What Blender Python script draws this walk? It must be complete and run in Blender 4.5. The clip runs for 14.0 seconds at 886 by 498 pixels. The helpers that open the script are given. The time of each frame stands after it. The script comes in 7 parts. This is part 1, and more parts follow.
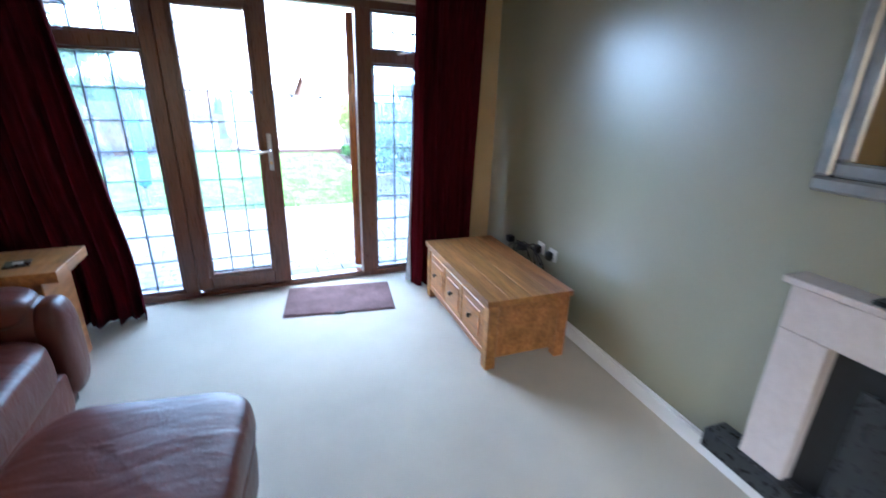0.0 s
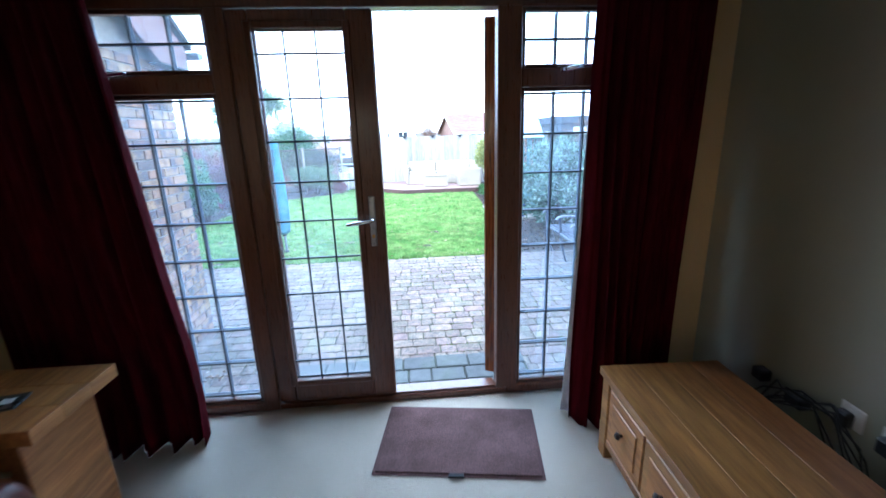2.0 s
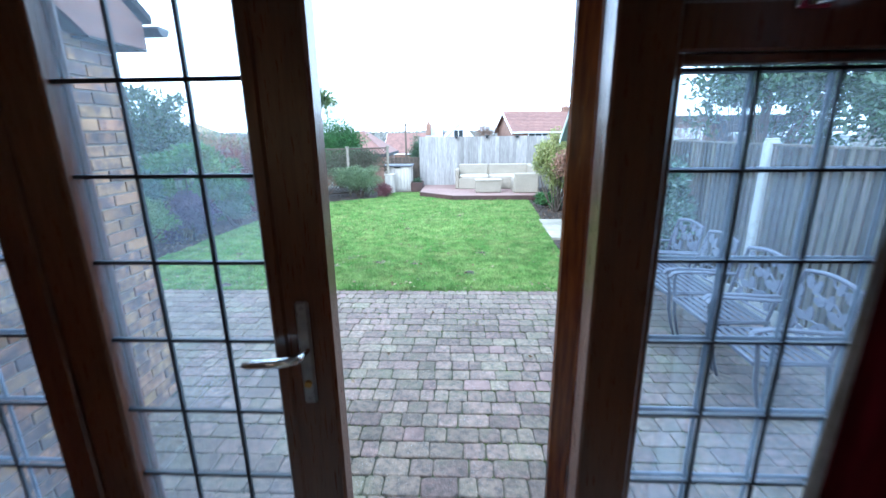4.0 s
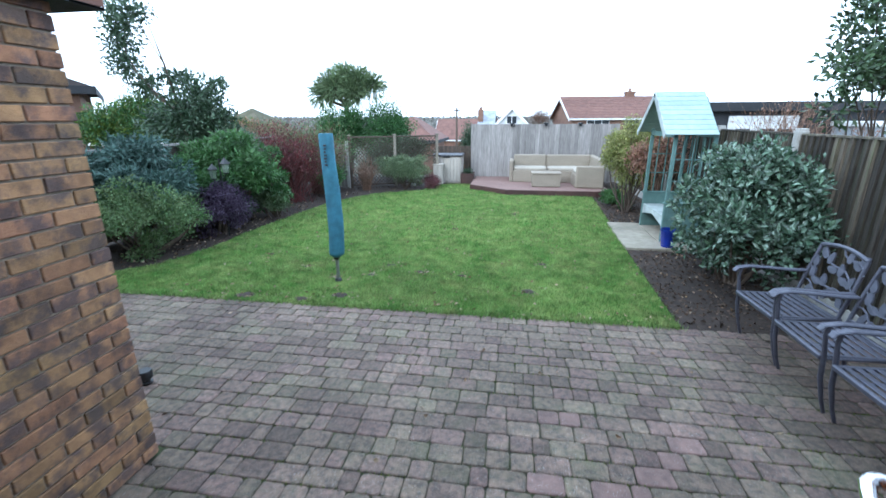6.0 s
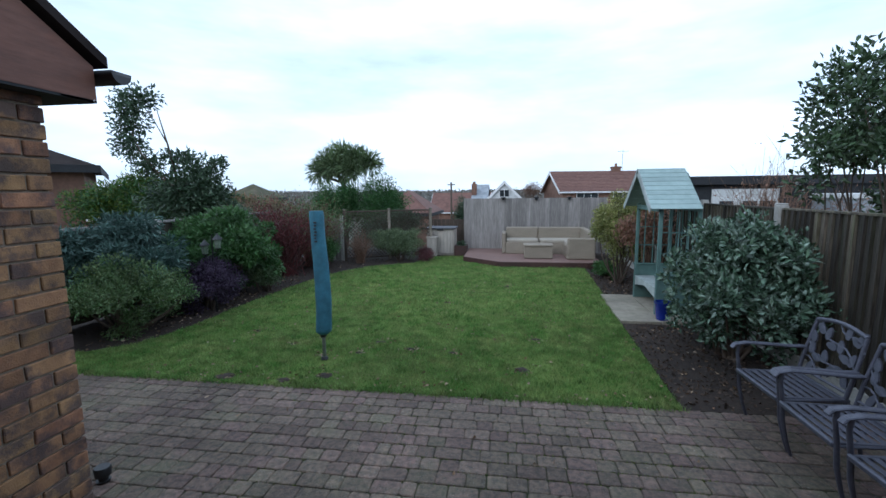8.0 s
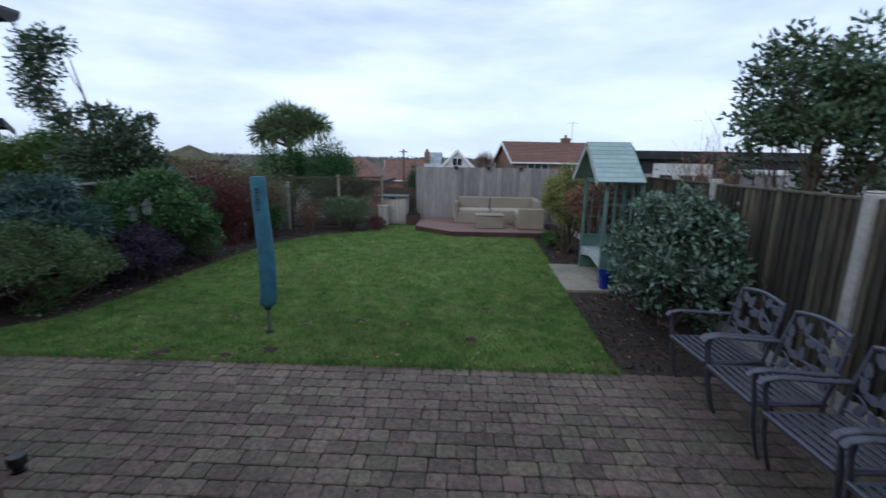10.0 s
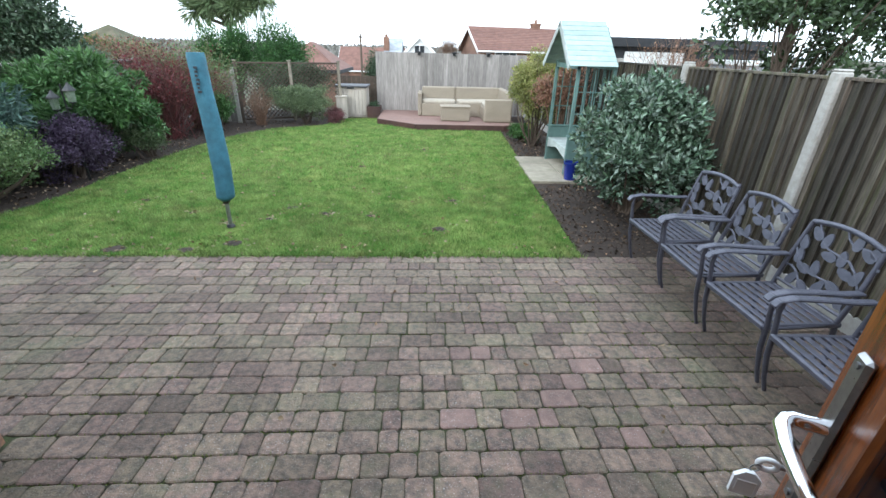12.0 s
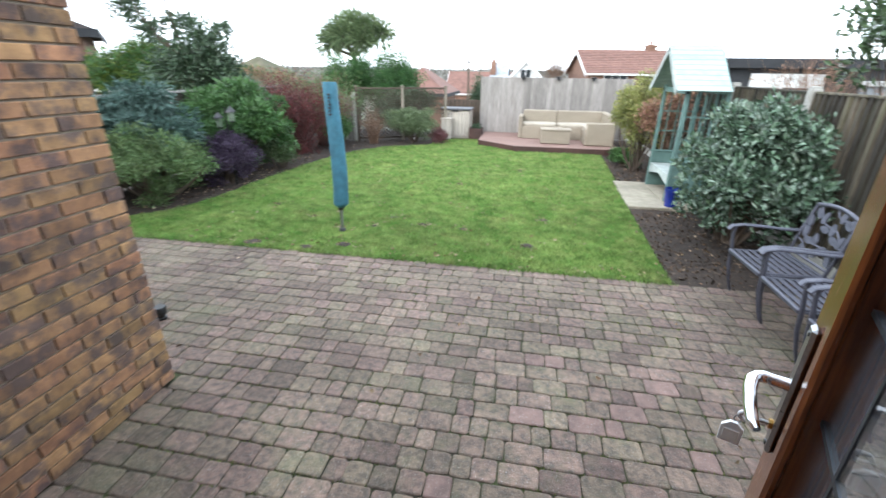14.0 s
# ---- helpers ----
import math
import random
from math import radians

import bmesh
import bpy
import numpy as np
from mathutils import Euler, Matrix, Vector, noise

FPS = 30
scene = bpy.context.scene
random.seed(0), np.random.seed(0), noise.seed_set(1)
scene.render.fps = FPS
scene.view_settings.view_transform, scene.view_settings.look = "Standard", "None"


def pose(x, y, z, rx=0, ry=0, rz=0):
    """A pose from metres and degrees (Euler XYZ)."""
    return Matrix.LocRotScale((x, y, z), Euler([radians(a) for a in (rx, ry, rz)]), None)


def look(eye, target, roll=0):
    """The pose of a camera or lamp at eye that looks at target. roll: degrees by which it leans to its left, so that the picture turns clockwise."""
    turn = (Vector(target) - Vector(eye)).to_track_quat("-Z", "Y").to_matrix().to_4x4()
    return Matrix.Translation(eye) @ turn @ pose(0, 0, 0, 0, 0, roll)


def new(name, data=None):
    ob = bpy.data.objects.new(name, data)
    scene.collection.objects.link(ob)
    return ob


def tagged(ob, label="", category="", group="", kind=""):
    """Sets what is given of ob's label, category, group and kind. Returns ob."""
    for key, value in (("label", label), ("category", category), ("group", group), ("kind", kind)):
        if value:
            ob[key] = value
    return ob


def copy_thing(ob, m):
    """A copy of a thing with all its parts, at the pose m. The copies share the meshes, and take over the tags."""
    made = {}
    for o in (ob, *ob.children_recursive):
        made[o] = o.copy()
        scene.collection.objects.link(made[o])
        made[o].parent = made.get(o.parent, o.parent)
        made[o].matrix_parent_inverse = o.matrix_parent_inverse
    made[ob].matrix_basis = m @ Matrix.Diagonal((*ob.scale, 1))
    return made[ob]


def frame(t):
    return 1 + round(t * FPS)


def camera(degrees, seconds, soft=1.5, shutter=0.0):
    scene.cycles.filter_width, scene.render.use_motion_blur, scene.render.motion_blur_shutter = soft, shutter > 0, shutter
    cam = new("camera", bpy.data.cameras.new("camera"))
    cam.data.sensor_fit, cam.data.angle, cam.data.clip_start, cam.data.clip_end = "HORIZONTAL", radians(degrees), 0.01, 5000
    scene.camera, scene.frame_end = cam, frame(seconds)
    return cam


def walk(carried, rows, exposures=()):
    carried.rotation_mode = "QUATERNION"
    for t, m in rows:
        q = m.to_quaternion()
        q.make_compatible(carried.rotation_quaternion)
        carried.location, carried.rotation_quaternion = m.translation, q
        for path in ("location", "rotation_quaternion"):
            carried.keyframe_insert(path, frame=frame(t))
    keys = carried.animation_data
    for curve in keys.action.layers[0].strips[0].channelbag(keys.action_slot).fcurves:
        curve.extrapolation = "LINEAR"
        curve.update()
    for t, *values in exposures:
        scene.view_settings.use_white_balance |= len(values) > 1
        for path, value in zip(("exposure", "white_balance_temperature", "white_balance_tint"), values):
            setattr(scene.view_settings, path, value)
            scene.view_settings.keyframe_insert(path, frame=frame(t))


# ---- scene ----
cam = camera(92.3, 14.0, shutter=0.5)
PATH = [
    (0, (0.225, 0.050, 1.456), (0.97, 1.783, 0.791), 1.7),
    (0.3, (0.168, 0.197, 1.428), (0.856, 1.979, 0.835), -0.1),
    (0.5, (0.249, 0.304, 1.476), (0.82, 2.121, 0.868), 0.6),
    (1, (0.404, 0.621, 1.451), (0.679, 2.504, 0.836), 0.4),
    (1.5, (0.423, 0.890, 1.48), (0.524, 2.794, 0.876), 0.8),
    (2, (0.476, 1.244, 1.482), (0.628, 3.168, 0.959), -1.7),
    (2.5, (0.601, 1.605, 1.478), (0.648, 3.527, 0.926), -0.4),
    (3, (0.676, 1.920, 1.529), (0.59, 3.833, 0.952), 0.6),
    (3.5, (0.672, 2.245, 1.496), (0.629, 4.167, 0.945), 1.2),
    (3.7, (0.668, 2.35, 1.528), (0.612, 4.279, 1.003), 0.3),
    (5.8, (0.497, 3.46, 1.589), (0.243, 5.351, 0.991), -0.4),
    (6, (0.516, 3.491, 1.587), (0.211, 5.379, 1.0), -0.3),
    (6.2, (0.565, 3.577, 1.574), (0.26, 5.485, 1.06), -0.3),
    (6.5, (0.586, 3.562, 1.579), (0.312, 5.498, 1.157), -0.8),
    (7, (0.613, 3.514, 1.618), (0.354, 5.481, 1.365), -0.6),
    (7.5, (0.599, 3.538, 1.627), (0.301, 5.5, 1.379), -0.6),
    (9.8, (0.555, 3.649, 1.66), (0.397, 5.6, 1.251), 1.1),
    (10, (0.582, 3.654, 1.641), (0.511, 5.61, 1.229), 0.9),
    (10.5, (0.573, 3.665, 1.579), (0.634, 5.578, 0.998), 1.2),
    (11, (0.574, 3.676, 1.543), (0.658, 5.523, 0.78), 1.1),
    (11.5, (0.57, 3.675, 1.519), (0.663, 5.484, 0.673), 1.6),
    (12, (0.562, 3.675, 1.519), (0.662, 5.483, 0.669), 1.6),
    (12.5, (0.568, 3.672, 1.516), (0.669, 5.485, 0.677), 1.5),
    (13, (0.565, 3.656, 1.519), (0.681, 5.468, 0.682), 1.5),
    (13.5, (0.579, 3.553, 1.549), (0.51, 5.381, 0.739), 0.2),
    (14, (0.616, 3.385, 1.565), (0.286, 5.2, 0.792), 0.8),
]
EXPOSURES = [(0, 4.2, 4680, 6), (0.5, 3.95, 4620, 6), (1, 3.55, 4580, 6), (1.5, 3.2, 4630, 5), (2, 2.87, 4800, 5), (2.5, 2.6, 4950, 4), (3, 2.3, 4950, 3), (3.7, 2.2, 4900, 2), (5.8, 1.2, 5250, 4), (6.5, 1.05, 5300, 4),
             (7.0, 0.4, 5450, 5), (7.5, 0.05, 5400, 6), (9.8, -0.5, 5550, 10), (10.3, -0.5, 5550, 9), (11, 0.1, 5700, 4), (11.5, 1.0, 5950, 5), (12.5, 1.3, 6050, 5), (14, 1.55, 6200, 7)]
walk(cam, [(t, look(eye, target, roll)) for t, eye, target, roll in PATH], EXPOSURES)

# ---------------------------------------------------------------- world, sun
world = bpy.data.worlds.new("sky")
scene.world = world
world.use_nodes = True
wt = world.node_tree
wt.nodes.clear()
w_out = wt.nodes.new("ShaderNodeOutputWorld")
w_bg = wt.nodes.new("ShaderNodeBackground")
w_sky = wt.nodes.new("ShaderNodeTexSky")
w_sky.sky_type = "NISHITA"
w_sky.sun_disc = False
w_sky.sun_elevation = radians(24)
w_sky.sun_rotation = radians(215)
w_mix = wt.nodes.new("ShaderNodeMix")
w_mix.data_type = "RGBA"
w_tc = wt.nodes.new("ShaderNodeTexCoord")
w_map = wt.nodes.new("ShaderNodeMapping")
w_map.inputs["Scale"].default_value = (1.0, 1.0, 4.0)
w_noise = wt.nodes.new("ShaderNodeTexNoise")
w_noise.inputs["Scale"].default_value = 1.9
w_noise.inputs["Detail"].default_value = 6.0
w_noise.inputs["Roughness"].default_value = 0.55
w_ramp = wt.nodes.new("ShaderNodeValToRGB")
w_ramp.color_ramp.elements[0].position = 0.30
w_ramp.color_ramp.elements[0].color = (0.62, 0.62, 0.62, 1)
w_ramp.color_ramp.elements[1].position = 0.62
w_cloud = wt.nodes.new("ShaderNodeMix")
w_cloud.data_type = "RGBA"
w_cloud.inputs["A"].default_value = (6.9, 8.0, 9.6, 1)
w_cloud.inputs["B"].default_value = (13.0, 13.4, 13.9, 1)
w_bg.inputs["Strength"].default_value = 0.1
wt.links.new(w_tc.outputs["Generated"], w_map.inputs["Vector"])
wt.links.new(w_map.outputs["Vector"], w_noise.inputs["Vector"])
wt.links.new(w_noise.outputs["Fac"], w_ramp.inputs["Fac"])
wt.links.new(w_ramp.outputs["Color"], w_mix.inputs["Factor"])
wt.links.new(w_noise.outputs["Fac"], w_cloud.inputs["Factor"])
wt.links.new(w_sky.outputs["Color"], w_mix.inputs["A"])
wt.links.new(w_cloud.outputs["Result"], w_mix.inputs["B"])
w_sep = wt.nodes.new("ShaderNodeSeparateXYZ")
w_zen = wt.nodes.new("ShaderNodeMapRange")     # the overcast is brightest low down, where it thins
w_zen.inputs["From Min"].default_value, w_zen.inputs["From Max"].default_value = 0.12, 0.95
w_zen.inputs["To Min"].default_value, w_zen.inputs["To Max"].default_value = 1.32, 1.25
w_mul = wt.nodes.new("ShaderNodeVectorMath")
w_mul.operation = "SCALE"
wt.links.new(w_tc.outputs["Generated"], w_sep.inputs[0])
wt.links.new(w_sep.outputs["Z"], w_zen.inputs["Value"])
wt.links.new(w_mix.outputs["Result"], w_mul.inputs[0])
wt.links.new(w_zen.outputs["Result"], w_mul.inputs["Scale"])
wt.links.new(w_mul.outputs[0], w_bg.inputs["Color"])
wt.links.new(w_bg.outputs["Background"], w_out.inputs["Surface"])

sun = new("sun", bpy.data.lights.new("sun", "SUN"))
sun.data.energy, sun.data.angle, sun.data.color = 0.7, radians(25), (1.0, 0.96, 0.9)
sun.matrix_world = look((-12, -16, 12), (0, 4, 0))

# ---------------------------------------------------------------- helpers


class Geo:
    """Collects vertices and faces of one mesh."""

    def __init__(self):
        self.v, self.f = [], []

    def add(self, verts, faces):
        o = len(self.v)
        self.v += [tuple(p) for p in verts]
        self.f += [tuple(o + i for i in f) for f in faces]
        return self

    def box(self, x0, x1, y0, y1, z0, z1, b=0.0, m=None):
        lo, hi = (x0, y0, z0), (x1, y1, z1)
        b = min(b, 0.45 * min(x1 - x0, y1 - y0, z1 - z0))
        if b <= 0:
            vs = [(x, y, z) for x in (x0, x1) for y in (y0, y1) for z in (z0, z1)]
            fs = [(0, 1, 3, 2), (4, 6, 7, 5), (0, 4, 5, 1), (2, 3, 7, 6), (0, 2, 6, 4), (1, 5, 7, 3)]
        else:
            vs, key = [], {}
            for sx in (0, 1):
                for sy in (0, 1):
                    for sz in (0, 1):
                        s = (sx, sy, sz)
                        for a in range(3):
                            p = [hi[k] if s[k] else lo[k] for k in range(3)]
                            for k in range(3):
                                if k != a:
                                    p[k] += -b if s[k] else b
                            key[s, a] = len(vs)
                            vs.append(p)
            fs = []
            for a in range(3):
                u, w = (a + 1) % 3, (a + 2) % 3
                for e in (0, 1):
                    ring = []
                    for cu, cw in ((0, 0), (1, 0), (1, 1), (0, 1)):
                        s = [0, 0, 0]
                        s[a], s[u], s[w] = e, cu, cw
                        ring.append(key[tuple(s), a])
                    fs.append(ring if e else ring[::-1])
            for a in range(3):
                u, w = (a + 1) % 3, (a + 2) % 3
                for eu in (0, 1):
                    for ew in (0, 1):
                        s0, s1 = [0, 0, 0], [0, 0, 0]
                        s0[u] = s1[u] = eu
                        s0[w] = s1[w] = ew
                        s1[a] = 1
                        s0, s1 = tuple(s0), tuple(s1)
                        q = [key[s0, u], key[s1, u], key[s1, w], key[s0, w]]
                        fs.append(q if (eu == ew) else q[::-1])
            for sx in (0, 1):
                for sy in (0, 1):
                    for sz in (0, 1):
                        q = [key[(sx, sy, sz), a] for a in range(3)]
                        fs.append(q if (sx + sy + sz) % 2 else q[::-1])
        if m is not None:
            vs = [m @ Vector(p) for p in vs]
        return self.add(vs, fs)

    def tube(self, pts, radii, n=8, caps=True):
        pts = [Vector(p) for p in pts]
        if not hasattr(radii, "__len__"):
            radii = [radii] * len(pts)
        vs, fs = [], []
        for i, p in enumerate(pts):
            d = (pts[min(i + 1, len(pts) - 1)] - pts[max(i - 1, 0)]).normalized()
            a = d.orthogonal().normalized() if i == 0 else (ref - d * ref.dot(d)).normalized()
            ref = a
            c = d.cross(a)
            for k in range(n):
                t = 2 * math.pi * k / n
                vs.append(p + (a * math.cos(t) + c * math.sin(t)) * radii[i])
        for i in range(len(pts) - 1):
            for k in range(n):
                k2 = (k + 1) % n
                fs.append((i * n + k, i * n + k2, (i + 1) * n + k2, (i + 1) * n + k))
        if caps:
            fs.append(tuple(range(n))[::-1])
            fs.append(tuple((len(pts) - 1) * n + k for k in range(n)))
        return self.add(vs, fs)

    def lathe(self, c, prof, n=20):
        vs, fs = [], []
        for r, z in prof:
            for k in range(n):
                t = 2 * math.pi * k / n
                vs.append((c[0] + r * math.cos(t), c[1] + r * math.sin(t), c[2] + z))
        for i in range(len(prof) - 1):
            for k in range(n):
                k2 = (k + 1) % n
                fs.append((i * n + k, i * n + k2, (i + 1) * n + k2, (i + 1) * n + k))
        fs.append(tuple(range(n))[::-1])
        fs.append(tuple((len(prof) - 1) * n + k for k in range(n)))
        return self.add(vs, fs)

    def cushion(self, c, r, e=0.35, nu=32, nv=18, wob=0.0, m=None):
        """A soft rounded block (superellipsoid)."""
        def pw(s, q):
            return math.copysign(abs(s) ** q, s)
        vs, fs = [], []
        for j in range(nv + 1):
            b = -math.pi / 2 + math.pi * j / nv
            for i in range(nu):
                a = 2 * math.pi * i / nu
                p = Vector((r[0] * pw(math.cos(b), e) * pw(math.cos(a), e), r[1] * pw(math.cos(b), e) * pw(math.sin(a), e), r[2] * pw(math.sin(b), e)))
                if wob:
                    p += p.normalized() * wob * noise.noise(p * 7 + Vector(c) * 3)
                vs.append(p + Vector(c))
        for j in range(nv):
            for i in range(nu):
                i2 = (i + 1) % nu
                fs.append((j * nu + i, j * nu + i2, (j + 1) * nu + i2, (j + 1) * nu + i))
        if m is not None:
            vs = [m @ p for p in vs]
        return self.add(vs, fs)

    def prism(self, poly, z0, z1):
        n = len(poly)
        vs = [(x, y, z0) for x, y in poly] + [(x, y, z1) for x, y in poly]
        fs = [tuple(range(n))[::-1], tuple(range(n, 2 * n))]
        fs += [(i, (i + 1) % n, n + (i + 1) % n, n + i) for i in range(n)]
        return self.add(vs, fs)

    def mesh(self, name, smooth=False):
        me = bpy.data.meshes.new(name)
        me.from_pydata(self.v, [], self.f)
        if smooth:
            me.polygons.foreach_set("use_smooth", [True] * len(me.polygons))
            me.set_sharp_from_angle(angle=radians(50))
        me.update()
        return me


def thing(name, at, label, category, group="", kind=""):
    ob = new(name)
    ob.empty_display_size = 0.1
    ob.location = at
    bpy.context.view_layer.update()
    return tagged(ob, label, category, group, kind)


def part(name, geo, material, parent=None, label="", smooth=False):
    me = geo if isinstance(geo, bpy.types.Mesh) else geo.mesh(name, smooth)
    if material is not None and not me.materials:
        me.materials.append(material)
    ob = new(name, me)
    if parent is not None:
        ob.parent = parent
        ob.matrix_parent_inverse = Matrix.Translation(-root_of(parent))
    if label:
        tagged(ob, label)
    return ob


def root_of(p):
    while p.parent is not None:
        p = p.parent
    return p.location


def sub(name, geo, material, parent, label="", smooth=False):
    """A sub-part: parented to a mesh part, whose own place is the world's origin under its thing."""
    me = geo.mesh(name, smooth)
    me.materials.append(material)
    ob = new(name, me)
    ob.parent = parent
    if label:
        tagged(ob, label)
    return ob


def setting(name, geo, material, label, smooth=False, category=""):
    ob = part(name, geo, material, None, "", smooth)
    return tagged(ob, label, category or name.split("_")[0], "", "structure")


# ---------------------------------------------------------------- materials
def mat(name, c1, c2=None, scale=8.0, rough=0.6, bump=0.15, bscale=80.0, metal=0.0, rnd=0.0, island=0.0, hue=0.0, coat=0.0,
        stretch=(1, 1, 1), big=0.25, bigscale=1.2, sheen=0.0, stain=None, stainscale=3.0, stainfac=0.5, spec=0.5, trans=0.0, band=(0.5, 0.72), rvar=0.08, speck=None, speckscale=170.0):
    m = bpy.data.materials.new(name)
    m.use_nodes = True
    nt = m.node_tree
    N, L = nt.nodes, nt.links
    bs = N["Principled BSDF"]
    tc = N.new("ShaderNodeTexCoord")
    mp = N.new("ShaderNodeMapping")
    mp.inputs["Scale"].default_value = stretch
    vec = tc.outputs["Object"]
    info = None
    if rnd or hue:
        info = N.new("ShaderNodeObjectInfo")
        ad = N.new("ShaderNodeVectorMath")
        ad.operation = "MULTIPLY_ADD"
        ad.inputs[1].default_value = (1, 1, 1)
        mu = N.new("ShaderNodeVectorMath")
        mu.operation = "SCALE"
        mu.inputs["Scale"].default_value = 41.0
        cmb = N.new("ShaderNodeCombineXYZ")
        for k in range(3):
            L.new(info.outputs["Random"], cmb.inputs[k])
        L.new(cmb.outputs[0], mu.inputs[0])
        L.new(vec, ad.inputs[0])
        L.new(mu.outputs[0], ad.inputs[2])
        vec = ad.outputs[0]
    L.new(vec, mp.inputs["Vector"])

    def ns(sc, detail=5.0, rg=0.6):
        n = N.new("ShaderNodeTexNoise")
        n.inputs["Scale"].default_value, n.inputs["Detail"].default_value, n.inputs["Roughness"].default_value = sc, detail, rg
        L.new(mp.outputs["Vector"], n.inputs["Vector"])
        return n.outputs["Fac"]

    def ramp(fac, lo, hi, a=0.0, b=1.0):
        r = N.new("ShaderNodeMapRange")
        r.inputs["From Min"].default_value, r.inputs["From Max"].default_value = lo, hi
        r.inputs["To Min"].default_value, r.inputs["To Max"].default_value = a, b
        L.new(fac, r.inputs["Value"])
        return r.outputs["Result"]

    mx = N.new("ShaderNodeMix")
    mx.data_type = "RGBA"
    mx.inputs["A"].default_value = (*c1, 1)
    mx.inputs["B"].default_value = (*(c2 or [x * 0.75 for x in c1]), 1)
    L.new(ramp(ns(scale), 0.35, 0.65), mx.inputs["Factor"])
    col = mx.outputs["Result"]
    if stain:
        st = N.new("ShaderNodeMix")
        st.data_type = "RGBA"
        L.new(ramp(ns(stainscale, 6.0, 0.7), band[0], band[1], 0.0, stainfac), st.inputs["Factor"])
        L.new(col, st.inputs["A"])
        st.inputs["B"].default_value = (*stain, 1)
        col = st.outputs["Result"]
    if speck:
        sp = N.new("ShaderNodeMix")
        sp.data_type = "RGBA"
        L.new(ramp(ns(speckscale, 2.0, 0.4), 0.66, 0.72, 0.0, 0.75), sp.inputs["Factor"])
        L.new(col, sp.inputs["A"])
        sp.inputs["B"].default_value = (*speck, 1)
        col = sp.outputs["Result"]
    hs = N.new("ShaderNodeHueSaturation")
    L.new(col, hs.inputs["Color"])
    val = ramp(ns(bigscale, 3.0), 0.3, 0.7, 1.0 - big, 1.0 + big)
    src = info.outputs["Random"] if rnd else None
    amt = rnd
    if island:
        g = N.new("ShaderNodeNewGeometry")
        src, amt = g.outputs["Random Per Island"], island
    if src is not None:
        r = ramp(src, 0.0, 1.0, 1.0 - amt, 1.0 + amt)
        ml = N.new("ShaderNodeMath")
        ml.operation = "MULTIPLY"
        L.new(r, ml.inputs[0])
        L.new(val, ml.inputs[1])
        val = ml.outputs[0]
    L.new(val, hs.inputs["Value"])
    if hue:
        wn = N.new("ShaderNodeTexWhiteNoise")
        wn.noise_dimensions = "1D"
        L.new(src if src is not None else info.outputs["Random"], wn.inputs["W"])
        L.new(ramp(wn.outputs["Value"], 0.0, 1.0, 0.5 - hue, 0.5 + hue), hs.inputs["Hue"])
    L.new(hs.outputs["Color"], bs.inputs["Base Color"])
    L.new(ramp(ns(scale * 2.3), 0.3, 0.7, max(0.02, rough - rvar), min(1.0, rough + rvar)), bs.inputs["Roughness"])
    bs.inputs["Metallic"].default_value = metal
    bs.inputs["Specular IOR Level"].default_value = spec
    bs.inputs["Coat Weight"].default_value = coat
    bs.inputs["Coat Roughness"].default_value = 0.15
    bs.inputs["Sheen Weight"].default_value = sheen
    if bump:
        bp = N.new("ShaderNodeBump")
        bp.inputs["Strength"].default_value = bump
        bp.inputs["Distance"].default_value = 0.01
        L.new(ns(bscale), bp.inputs["Height"])
        L.new(bp.outputs["Normal"], bs.inputs["Normal"])
    if trans:
        tl = N.new("ShaderNodeBsdfTranslucent")
        L.new(hs.outputs["Color"], tl.inputs["Color"])
        ms = N.new("ShaderNodeMixShader")
        ms.inputs[0].default_value = trans
        L.new(bs.outputs[0], ms.inputs[1])
        L.new(tl.outputs[0], ms.inputs[2])
        L.new(ms.outputs[0], N["Material Output"].inputs["Surface"])
    return m


